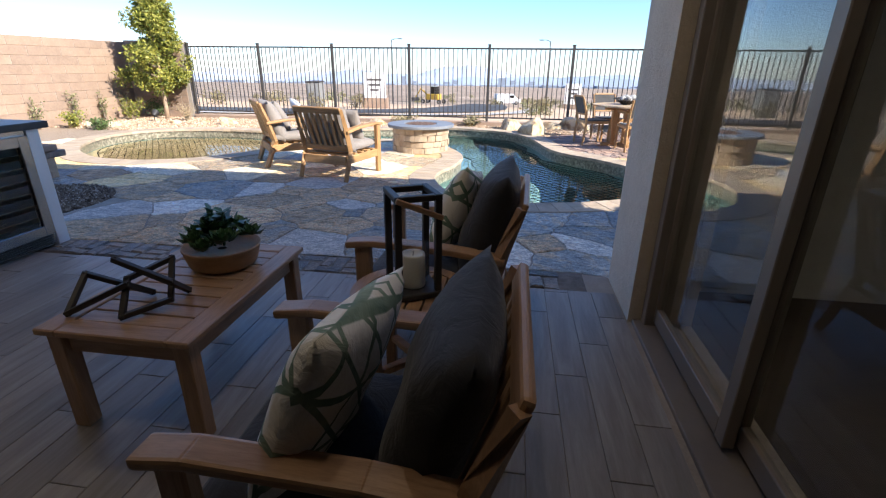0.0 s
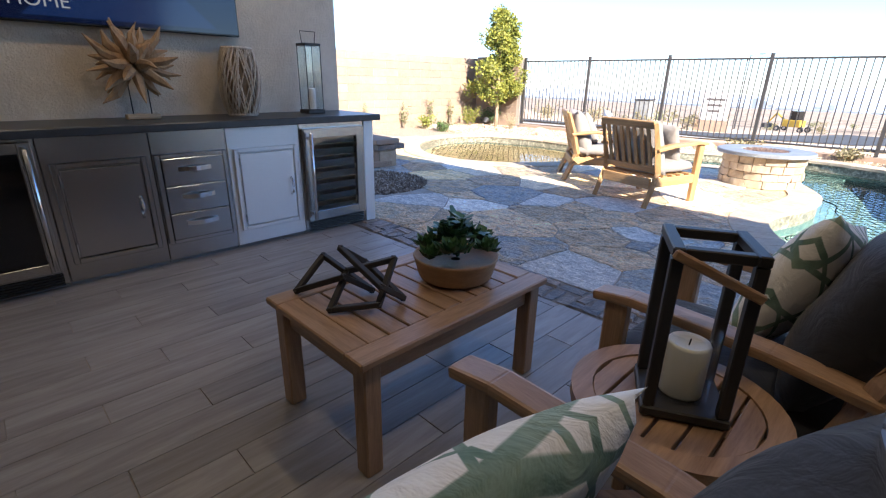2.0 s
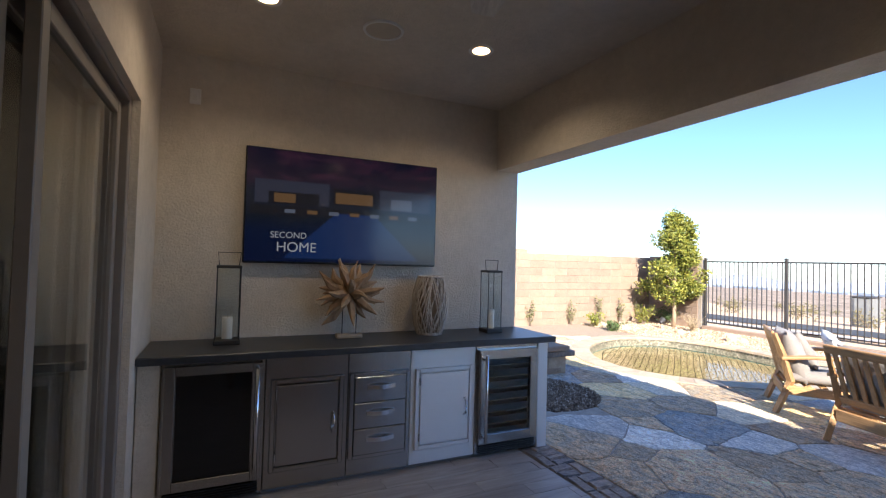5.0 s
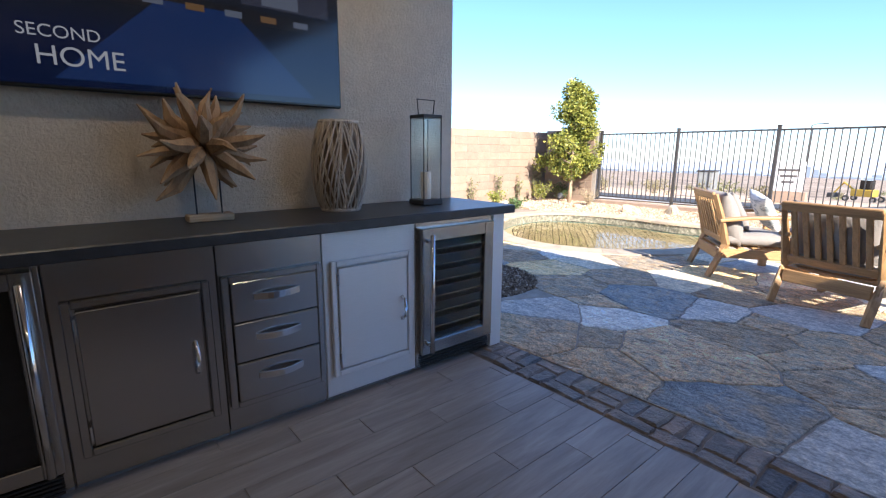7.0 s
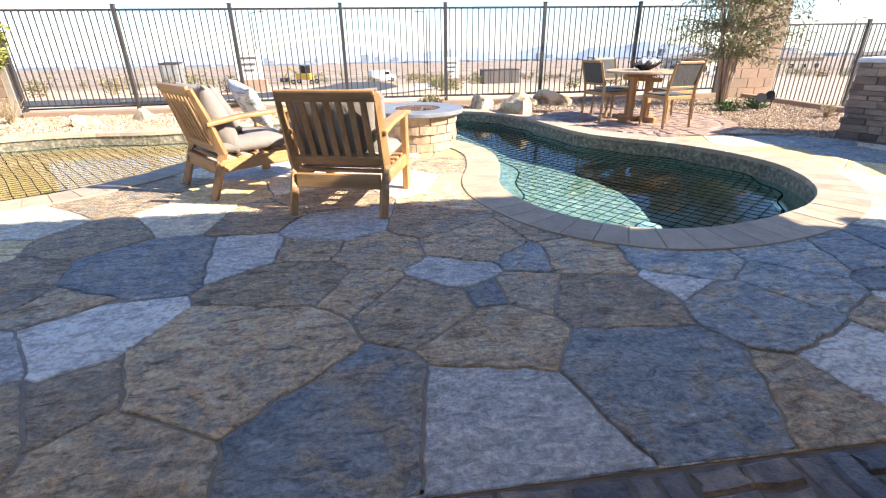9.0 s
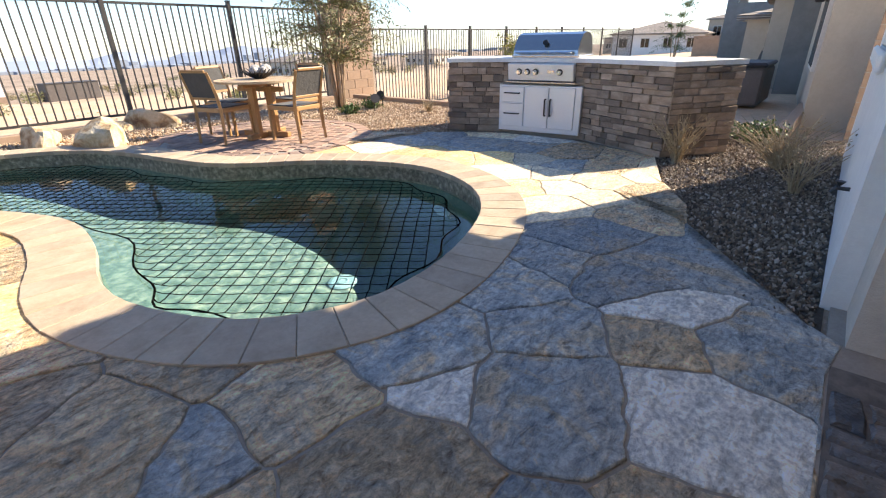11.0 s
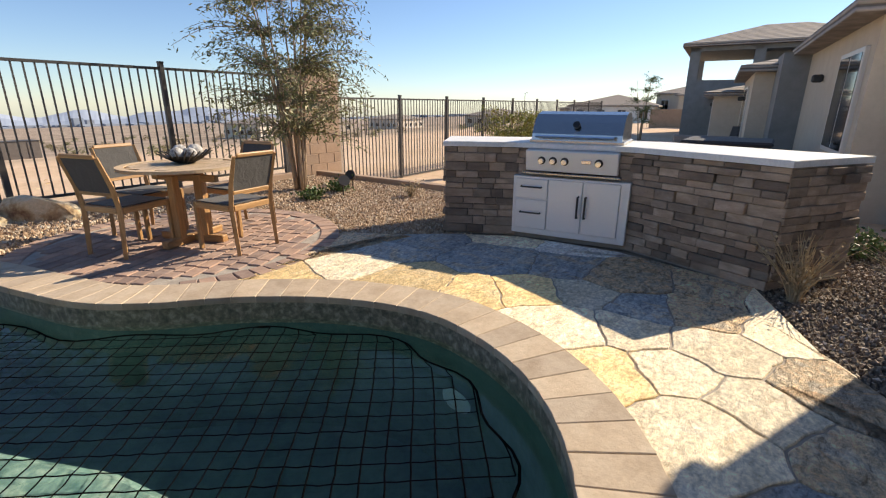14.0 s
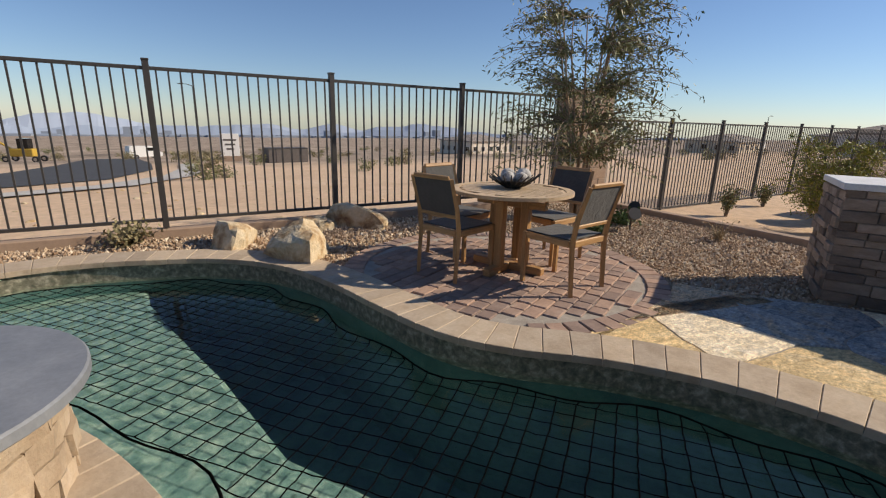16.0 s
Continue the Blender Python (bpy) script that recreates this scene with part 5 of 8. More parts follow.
# ---- patio furnishings ----
def leaf_print_mat():
    """Off-white cloth printed with crossing green blades."""
    m, nt, b = mat_new("leaf_print_cloth", 0.9)
    v = coords(nt, (1, 1, 1), True)
    acc = None
    for ang, sc in ((35, 5.0), (-28, 4.0), (78, 3.4)):
        mp = nt.nodes.new("ShaderNodeMapping")
        mp.inputs["Rotation"].default_value = (0, radians(ang), 0)
        nt.links.new(v, mp.inputs["Vector"])
        w = nt.nodes.new("ShaderNodeTexWave")
        w.wave_type, w.bands_direction = 'BANDS', 'X'
        w.inputs["Scale"].default_value, w.inputs["Distortion"].default_value = sc * 0.62, 2.2
        w.inputs["Detail"].default_value, w.inputs["Detail Scale"].default_value = 0.0, 0.7
        nt.links.new(mp.outputs[0], w.inputs["Vector"])
        band = ramp(nt, w.outputs["Fac"], [(0.95, (0, 0, 0)), (0.97, (1, 1, 1))])
        acc = band if acc is None else mixc(nt, acc, band, 1.0, 'LIGHTEN')
    green = ramp(nt, noise_tex(nt, v, 9, 3), [(0.35, (0.11, 0.19, 0.15)), (0.65, (0.27, 0.36, 0.29))])
    col = mixc(nt, (0.80, 0.79, 0.76), green, acc)
    nt.links.new(col, b.inputs["Base Color"])
    ch = bump(nt, b, noise_tex(nt, v, 8, 4, 0.6, 1.4), 0.45, 0.03)
    bump(nt, b, noise_tex(nt, v, 800, 2), 0.2, 0.001, ch)
    return m


def brush_mat():
    m, nt, b = mat_new("brushstroke_cloth", 0.9)
    v = coords(nt, (1, 1, 3), True)
    n = noise_tex(nt, v, 3.2, 3, 0.6, 1.5)
    nt.links.new(ramp(nt, n, [(0.50, (0.70, 0.69, 0.66)), (0.58, (0.25, 0.28, 0.29)), (0.66, (0.68, 0.67, 0.64))]), b.inputs["Base Color"])
    bump(nt, b, noise_tex(nt, v, 6, 4, 0.6, 1.0), 0.4, 0.03)
    return m


M_LEAFPRINT, M_BRUSH = leaf_print_mat(), brush_mat()


def throw_pillow(label, mat, m, w=0.47, h=0.47, t=0.17, seed=1):
    bm = pillow(w, h, t, 16, seed=seed)
    ob = part("throw_pillow", bm, mat, None, "", True)
    ob.matrix_basis = m
    return tagged(ob, label, "pillow")


throw_pillow("off-white throw pillow with green leaf print on the armchair", M_LEAFPRINT, pose(0.25, 1.13, 0.635, 0, 0, 84) @ pose(0, 0, 0, 22, 7, 0), 0.52, 0.50, 0.17, 2)
throw_pillow("off-white throw pillow with green leaf print", M_LEAFPRINT, pose(0.395, 2.56, 0.66, 0, 0, 84) @ pose(0, 0, 0, 20, 14, 0), 0.47, 0.47, 0.17, 5)
throw_pillow("white brushstroke throw pillow on the teak armchair", M_BRUSH, pose(-2.52, 7.14, 0.67, 0, 0, -52) @ pose(0, 0, 0, 28, 10, 0), 0.44, 0.44, 0.15, 7)
throw_pillow("taupe throw pillow on the teak armchair", M_GREYCLOTH, pose(-2.75, 6.90, 0.66, 0, 0, -52) @ pose(0, 0, 0, 26, -4, 0), 0.46, 0.46, 0.16, 9)
throw_pillow("taupe throw pillow tucked in the teak armchair", M_GREYCLOTH, pose(-1.50, 6.27, 0.64, 0, 0, -16) @ pose(0, 0, 0, 24, 4, 0), 0.46, 0.46, 0.16, 11)


def candle(parent, at, r, h):
    bm = bmesh.new()
    lathe(bm, [(r * 0.96, 0), (r, 0.006), (r, h - 0.008), (r * 0.92, h), (r * 0.7, h - 0.006), (r * 0.2, h - 0.012)], 28, at)
    o = part("candle", bm, M_WAX, parent, "ivory pillar candle", True)
    part("wick", tubem([(at[0], at[1], at[2] + h - 0.014), (at[0] + 0.002, at[1], at[2] + h + 0.006)], 0.0018, 5), M_BLACK, o)


def wood_lantern():
    t = thing("lantern", "black wooden candle lantern on the side table", "lantern", at=(0.29, 1.91, 0.501), rz=28)
    w, h, s = 0.185, 0.425, 0.026
    for sx in (-1, 1):
        for sy in (-1, 1):
            part("post", boxm((sx * (w - s) / 2, sy * (w - s) / 2, h / 2), (s, s, h - 0.05), 0.003), M_IRON, t)
    part("base", boxm((0, 0, 0.0125), (w + 0.008, w + 0.008, 0.025), 0.004), M_IRON, t)
    top = bmesh.new()
    for sx in (-1, 1):
        box(top, (sx * (w - s) / 2, 0, h - 0.0125), (s, w + 0.004, 0.025), 0.003)
        box(top, (0, sx * (w - s) / 2, h - 0.013), (w - 2 * s, s, 0.024), 0.003)
    part("top_frame", top, M_IRON, t)
    part("handle", boxm((0.0, -w / 2 - 0.012, h - 0.05), (0.20, 0.012, 0.022), 0.004, eul(0, 24, 0)), M_ACACIA_X, t, "brown wooden carry handle")
    gl = bmesh.new()
    lathe(gl, [(0.064, 0.026), (0.066, 0.20), (0.0635, 0.20), (0.0615, 0.028), (0.064, 0.026)], 28, closed=False)
    bmesh.ops.remove_doubles(gl, verts=gl.verts[:], dist=0.0001)
    bmesh.ops.recalc_face_normals(gl, faces=gl.faces[:])
    g = part("glass_cylinder", gl, M_CLEAR, t, "clear glass cylinder", True)
    g.visible_shadow = False
    candle(t, (0, 0, 0.026), 0.050, 0.14)


wood_lantern()


def table_sculpture():
    """Two linked zigzag frames of square black bar."""
    t = thing("table_sculpture", "black angular metal link sculpture on the coffee table", "sculpture", at=(-0.80, 1.68, 0.461), rz=10)
    def link(pts, r=0.0105):
        bm = bmesh.new()
        pts = [Vector(p) for p in pts]
        n = len(pts)
        for k in range(n):
            a, b = pts[k], pts[(k + 1) % n]
            d = b - a
            q = d.to_track_quat('Y', 'Z').to_matrix()
            box(bm, (a + b) / 2, (0.021, d.length + 0.018, 0.021), 0.002, q)
        part("link", bm, M_IRON, t)
    s = 0.135
    link([(-0.20, -0.10, 0.013), (-0.20, 0.04, 0.115), (0.02, 0.08, 0.013), (0.02, -0.06, 0.115)][:])
    link([(-0.05, 0.12, 0.10), (0.16, 0.10, 0.013), (0.18, -0.04, 0.115), (-0.03, -0.02, 0.20)])
    link([(0.02, -0.13, 0.013), (0.0, -0.02, 0.12), (0.12, 0.10, 0.16), (0.15, -0.02, 0.03)])


table_sculpture()


def leaf_fan(verts, faces, c, n, length, width, rise, rr, droop=0.3):
    """A rosette of pointed fleshy leaves."""
    for k in range(n):
        a = k * 2.399963 + rr.uniform(-0.15, 0.15)
        f = (k + 0.5) / n
        L = length * (0.35 + 0.65 * f)
        el = rise * (1 - f) + 0.25
        d = Vector((math.cos(a) * math.cos(el), math.sin(a) * math.cos(el), math.sin(el)))
        side = Vector((-math.sin(a), math.cos(a), 0))
        up = side.cross(d) * -1
        c0 = Vector(c)
        b = len(verts)
        mid = c0 + d * L * 0.6
        tip = c0 + d * L + Vector((0, 0, L * 0.12))
        w = width * (0.5 + 0.5 * f)
        for p in (c0 + side * w * 0.35, mid + side * w, tip, mid - side * w, c0 - side * w * 0.35, mid - up * w * 0.45):
            verts.append(p[:])
        faces.extend([(b, b + 1, b + 5), (b + 1, b + 2, b + 5), (b + 2, b + 3, b + 5), (b + 3, b + 4, b + 5), (b + 4, b, b + 5)])


def raw_part(name, verts, faces, mat, parent=None, label=""):
    me = bpy.data.meshes.new(name)
    me.from_pydata(verts, [], faces)
    me.materials.append(mat)
    o = new(name, me)
    if parent is not None:
        o.parent = parent
    if label:
        o["label"] = label
    return o


def succulent_bowl():
    t = thing("succulent_bowl", "succulents in a tan wooden bowl on the coffee table", "potted plant", at=(-0.69, 2.12, 0.461))
    bm = bmesh.new()
    lathe(bm, [(0.13, 0.0), (0.150, 0.012), (0.157, 0.026), (0.175, 0.092), (0.178, 0.099), (0.176, 0.103), (0.170, 0.103), (0.15, 0.085), (0.02, 0.08)], 36, closed=False)
    bmesh.ops.recalc_face_normals(bm, faces=bm.faces[:])
    part("bowl", bm, M_BOWL, t, "tan turned wooden bowl", True)
    rr = random.Random(6)
    spots = [(0.08, -0.10, 0.14, 26, 0.085, 0.020), (-0.08, -0.08, 0.12, 22, 0.075, 0.018), (0.13, 0.04, 0.13, 22, 0.07, 0.017), (-0.14, 0.03, 0.12, 20, 0.07, 0.016), (0.0, -0.01, 0.17, 26, 0.08, 0.02), (0.03, 0.12, 0.13, 22, 0.07, 0.017), (-0.06, 0.10, 0.15, 20, 0.07, 0.017), (0.0, -0.14, 0.11, 20, 0.07, 0.016)]
    for x, y, z, n, L, w in spots:
        v, f = [], []
        leaf_fan(v, f, (x, y, z + 0.015), n, L * 1.15, w * 1.55, 1.1, rr)
        raw_part("rosette", v, f, M_SUCC, t)
    for k in range(11):
        a, d = rr.uniform(0, 6.28), rr.uniform(0.0, 0.10)
        top = Vector((d * math.cos(a) * 1.2, d * math.sin(a) * 1.2, rr.uniform(0.19, 0.27)))
        bm = bmesh.new()
        tube(bm, [(d * math.cos(a) * 0.6, d * math.sin(a) * 0.6, 0.10), top], 0.005, 5)
        st = part("stem", bm, M_SUCC, t)
        v, f = [], []
        for q in range(13):
            b = len(v)
            aa, el = rr.uniform(0, 6.28), rr.uniform(-0.2, 1.2)
            p = top - Vector((0, 0, rr.uniform(0, 0.07)))
            dd = Vector((math.cos(aa) * math.cos(el), math.sin(aa) * math.cos(el), math.sin(el)))
            sd = Vector((-math.sin(aa), math.cos(aa), 0)) * 0.019
            for r in (p, p + dd * 0.02 + sd, p + dd * 0.044 + sd * 0.6, p + dd * 0.05, p + dd * 0.044 - sd * 0.6, p + dd * 0.02 - sd):
                v.append(r[:])
            f.append((b, b + 1, b + 2, b + 3, b + 4, b + 5))
        raw_part("leaves", v, f, M_SUCC, st)


M_BOWL = grainy("tan_turned_wood", [(0.3, (0.32, 0.195, 0.105)), (0.7, (0.44, 0.285, 0.16))], 9, 0.7, bump_scale=80, bump_str=0.2, stretch=(1, 1, 3))
succulent_bowl()

ZT = 0.951


def glass_lantern(at, h=0.46, candle_h=0.17, w=0.135):
    t = thing("glass_lantern", "tall glass hurricane lantern with black metal trim", "lantern", "lanterns on the worktop", at)
    part("base", boxm((0, 0, 0.016), (w + 0.02, w + 0.02, 0.032), 0.004), M_IRON, t)
    part("top_rim", boxm((0, 0, h), (w + 0.012, w + 0.012, 0.02), 0.004), M_IRON, t)
    for sx in (-1, 1):
        g = part("pane", boxm((sx * w / 2, 0, (h + 0.03) / 2), (0.004, w - 0.004, h - 0.045)), M_CLEAR, t)
        g.visible_shadow = False
        g = part("pane", boxm((0, sx * w / 2, (h + 0.03) / 2), (w - 0.008, 0.004, h - 0.045)), M_CLEAR, t)
        g.visible_shadow = False
        part("corner_bar", tubem([(sx * w / 2, w / 2, 0.03), (sx * w / 2, w / 2, h)], 0.004, 6), M_IRON, t)
        part("corner_bar", tubem([(sx * w / 2, -w / 2, 0.03), (sx * w / 2, -w / 2, h)], 0.004, 6), M_IRON, t)
    part("handle", tubem([(0, -w / 2 + 0.012, h), (0, -w / 2, h + 0.10), (0, w / 2, h + 0.10), (0, w / 2 - 0.012, h)], 0.004, 6), M_IRON, t)
    candle(t, (0, 0, 0.033), 0.034, candle_h)


glass_lantern((-3.22, 0.79, ZT), 0.54, 0.15, 0.15)
glass_lantern((-3.20, 2.935, ZT), 0.54)


def starburst():
    t = thing("driftwood_sculpture", "driftwood starburst sculpture on a small wooden base", "sculpture", at=(-3.22, 1.66, ZT), rz=90)
    part("base", boxm((0, 0, 0.017), (0.20, 0.08, 0.034), 0.005), M_TEAK_LT, t)
    for x in (-0.055, 0.055):
        part("rod", tubem([(x, 0, 0.034), (x, 0, 0.22)], 0.004, 6), M_IRON, t)
    rr = random.Random(17)
    c = Vector((0, 0, 0.345))
    for k in range(44):
        z = 1 - 2 * (k + 0.5) / 44
        a = k * 2.399963
        d = Vector((math.sqrt(1 - z * z) * math.cos(a), math.sqrt(1 - z * z) * math.sin(a) * 0.55, z)).normalized()
        if d.z < -0.86:
            continue
        L = rr.uniform(0.20, 0.325) * (0.6 + 0.4 * math.hypot(d.x, d.z))
        side = d.cross(Vector((0.3, 0.9, 0.2))).normalized()
        bend = side * rr.uniform(-0.03, 0.03)
        bm = bmesh.new()
        tube(bm, [c + d * 0.02, c + d * L * 0.35 + bend * 0.5, c + d * L * 0.7 + bend, c + d * L], [0.016, rr.uniform(0.030, 0.042), rr.uniform(0.020, 0.030), 0.004], 6)
        for v in bm.verts:
            v.co += Vector((noise.noise(v.co * 40), noise.noise(v.co * 40 + Vector((5, 0, 0))), noise.noise(v.co * 40 + Vector((0, 7, 0))))) * 0.006
        part("wood_shard", bm, M_DRIFT, t)


M_DRIFT = wood_mat("driftwood", (0.44, 0.29, 0.165), (0.24, 0.145, 0.08), 'Z', 0.7)
starburst()


def wicker_vase():
    t = thing("wicker_lantern", "barrel-shaped grey wicker lantern on the worktop", "vase", at=(-3.24, 2.355, ZT))
    t.matrix_basis = pose(-3.24, 2.355, ZT) @ Matrix.Diagonal((1.06, 1.06, 1.12, 1))
    def rad(z):
        u = z / 0.44
        return 0.085 + 0.055 * math.sin(math.pi * min(1, u * 0.96 + 0.02)) ** 0.75
    inner = bmesh.new()
    lathe(inner, [(rad(z) - 0.02, z) for z in (0.0, 0.08, 0.16, 0.24, 0.32, 0.42)], 24, closed=False)
    part("liner", inner, M_BARK, t)
    rr = random.Random(3)
    for k in range(84):
        bm = bmesh.new()
        a0 = 2 * math.pi * k / 42 + rr.uniform(-0.2, 0.2)
        tw = (1 if k % 2 else -1) * rr.uniform(0.3, 1.4)
        off = 0.004 if k % 2 else -0.002
        pts = []
        for q in range(9):
            z = 0.01 + 0.42 * q / 8
            a = a0 + tw * q / 8
            pts.append(((rad(z) + off) * math.cos(a), (rad(z) + off) * math.sin(a), z))
        tube(bm, pts, rr.uniform(0.0035, 0.006), 5)
        part("withe", bm, M_WICKER, t)
    for z in (0.008, 0.432):
        bm = bmesh.new()
        tube(bm, [(rad(z) * math.cos(a * math.pi / 12), rad(z) * math.sin(a * math.pi / 12), z) for a in range(25)], 0.010, 6)
        part("hoop", bm, M_WICKER, t)


M_WICKER = wood_mat("grey_wicker", (0.58, 0.51, 0.43), (0.32, 0.27, 0.22), 'Z', 0.75)
wicker_vase()


# ---- screen picture ----
def emit(name, c, s=1.0):
    m, nt, b = mat_new(name, 0.15)
    b.inputs["Base Color"].default_value = (0.01, 0.01, 0.01, 1)
    b.inputs["Emission Color"].default_value = (*c, 1)
    b.inputs["Emission Strength"].default_value = s
    return m


def screen_picture():
    def pane(y0, y1, z0, z1, mat, x=0.0825, name="picture_shape"):
        bm = bmesh.new()
        vs = [bm.verts.new((x, y, z)) for y, z in ((y0, z0), (y1, z0), (y1, z1), (y0, z1))]
        bm.faces.new(vs)
        part(name, bm, mat, tv)
    pale, warm, dark, blue, dusk = emit("screen_wall", (0.007, 0.0075, 0.012)), emit("screen_warm", (0.030, 0.016, 0.007)), emit("screen_dark", (0.002, 0.002, 0.003)), emit("screen_blue", (0.0014, 0.005, 0.020)), emit("screen_glow", (0.022, 0.025, 0.034))
    pane(-0.72, -0.16, 0.02, 0.20, pale)
    pane(-0.13, 0.22, 0.04, 0.17, dark, 0.083)
    pane(-0.11, 0.20, 0.05, 0.14, warm, 0.0835)
    pane(0.26, 0.72, 0.02, 0.19, pale)
    pane(-0.62, -0.24, 0.02, 0.11, dark, 0.0835)
    pane(-0.58, -0.42, 0.03, 0.10, warm, 0.084)
    pane(0.36, 0.55, 0.03, 0.12, dusk, 0.0835)
    pane(-0.75, 0.75, -0.07, 0.0, dark)
    bm = bmesh.new()
    bm.faces.new([bm.verts.new((0.083, y, z)) for y, z in ((-0.5, -0.40), (0.62, -0.40), (0.22, -0.03), (-0.10, -0.03))])
    part("picture_shape", bm, blue, tv)
    for k in range(7):
        pane(-0.5 + k * 0.17, -0.42 + k * 0.17, -0.05, -0.02, warm if k % 2 else dusk, 0.0835)
    white = emit("screen_text", (0.08, 0.08, 0.085))
    for body, size, y, z in (("SECOND", 0.068, -0.60, -0.245), ("HOME", 0.108, -0.555, -0.350)):
        cu = bpy.data.curves.new("screen_text", 'FONT')
        cu.body, cu.size, cu.extrude = body, size, 0.0004
        tmp = bpy.data.objects.new("screen_text", cu)
        me = bpy.data.meshes.new_from_object(tmp)
        bpy.data.objects.remove(tmp)
        me.materials.clear()
        me.materials.append(white)
        o = new("screen_text", me)
        o.parent = tv
        o.matrix_basis = pose(0.086, y, z, 90, 0, 90)


screen_picture()


# ---- ceiling lights, speaker, fan, wall plate ----
M_LAMP = emit("warm_lamp", (1.0, 0.66, 0.34), 3.0)


def downlight(x, y):
    t = thing("downlight", "lit warm recessed ceiling downlight", "ceiling light", "ceiling downlights", at=(x, y, CEIL))
    bm = bmesh.new()
    lathe(bm, [(0.062, -0.002), (0.085, -0.006), (0.088, -0.001)], 28, closed=False)
    part("trim_ring", bm, M_PLASTIC_WHITE, t)
    bm = bmesh.new()
    lathe(bm, [(0.0005, -0.003), (0.062, -0.003)], 24, closed=False)
    part("lens", bm, M_LAMP, t)
    ld = bpy.data.lights.new("downlight_lamp", 'SPOT')
    ld.energy, ld.color, ld.spot_size, ld.spot_blend, ld.shadow_soft_size = 8, (1.0, 0.80, 0.56), radians(150), 0.6, 0.06
    lo = new("downlight_lamp", ld)
    lo.matrix_basis = pose(x, y, CEIL - 0.02)


for x, y in ((-2.41, 0.92), (-2.41, 2.33), (0.4, 0.92), (0.4, 2.33)):
    downlight(x, y)
spk = thing("ceiling_speaker", "round white ceiling speaker grille", "speaker", at=(-2.45, 1.63, CEIL))
bm = bmesh.new()
lathe(bm, [(0.001, -0.010), (0.105, -0.009), (0.118, -0.005), (0.12, -0.001)], 32, closed=False)
part("grille", bm, M_STUCCO_TAN, spk)
bm = bmesh.new()
lathe(bm, [(0.112, -0.004), (0.116, -0.014), (0.128, -0.013), (0.132, -0.001)], 32, closed=False)
part("trim_ring", bm, M_PLASTIC_WHITE, spk)


def ceiling_fan():
    t = thing("ceiling_fan", "dark bronze ceiling fan with pale brown blades", "ceiling fan", at=(-0.85, 1.55, 0))
    part("downrod", tubem([(0, 0, 2.78), (0, 0, CEIL)], 0.014, 10), M_IRON, t)
    bm = bmesh.new()
    lathe(bm, [(0.03, 2.64), (0.09, 2.66), (0.11, 2.72), (0.07, 2.78), (0.02, 2.80)], 24)
    part("motor", bm, M_IRON, t, "", True)
    bm = bmesh.new()
    lathe(bm, [(0.06, 2.955), (0.065, 2.985), (0.03, 3.0)], 20)
    part("canopy", bm, M_IRON, t, "", True)
    for k in range(3):
        b = bmesh.new()
        n = 10
        top, low = [], []
        for q in range(n + 1):
            r = 0.10 + 0.52 * q / n
            w = 0.035 + 0.05 * math.sin(math.pi * min(1, (q / n) * 0.8 + 0.1))
            tw = 0.02 * (1 - q / n)
            top.append([b.verts.new((r, -w, 2.70 - tw)), b.verts.new((r, w, 2.715 + tw))])
            low.append([b.verts.new((r, -w, 2.692 - tw)), b.verts.new((r, w, 2.707 + tw))])
        for q in range(n):
            b.faces.new((top[q][0], top[q + 1][0], top[q + 1][1], top[q][1]))
            b.faces.new((low[q][1], low[q + 1][1], low[q + 1][0], low[q][0]))
            b.faces.new((low[q][0], low[q + 1][0], top[q + 1][0], top[q][0]))
            b.faces.new((top[q][1], top[q + 1][1], low[q + 1][1], low[q][1]))
        b.faces.new((top[n][0], low[n][0], low[n][1], top[n][1]))
        bl = part("blade", b, M_BLADE, t, "", False)
        bl.matrix_basis = pose(0, 0, 0, 0, 0, 158 + 120 * k)


M_BLADE = wood_mat("fan_blade_wood", (0.62, 0.58, 0.52), (0.50, 0.46, 0.41), 'X', 0.5)
ceiling_fan()
plate = thing("wall_plate", "small white wall plate near the ceiling", "wall plate", at=(-3.45, 0.52, 2.73))
part("cover", boxm((0.008, 0, 0), (0.014, 0.075, 0.115), 0.006), M_PLASTIC_WHITE, plate)
part("toggle", boxm((0.017, 0, 0), (0.006, 0.03, 0.06), 0.002), M_PLASTIC_WHITE, plate)

window_unit("window_1", "almond vinyl window in the house wall", pose(5.09, 3.36, 1.06, 0, 0, 180), 1.75, 1.30)
spig = thing("hose_spigot", "dark hose spigot on the house wall", "spigot", at=(2.50, 3.42, 0.37))
part("pipe", tubem([(0, 0, 0), (0, 0.06, 0), (0, 0.08, -0.03)], 0.012, 8), M_IRON, spig)
part("wheel", tubem([(0, 0.05, 0.012), (0, 0.05, 0.04)], [0.004, 0.026], 10), M_IRON, spig)
bench = thing("stone_pedestal", "stone pedestal with a dark cap beside the deck", "pedestal", at=(-5.15, 5.15, 0))
part("pedestal", boxm((0, 0, 0.13), (0.32, 0.32, 0.26), 0.01), M_FIRESTONE, bench)
part("cap", boxm((0, 0, 0.30), (0.5, 0.5, 0.08), 0.012), M_COBBLE, bench)


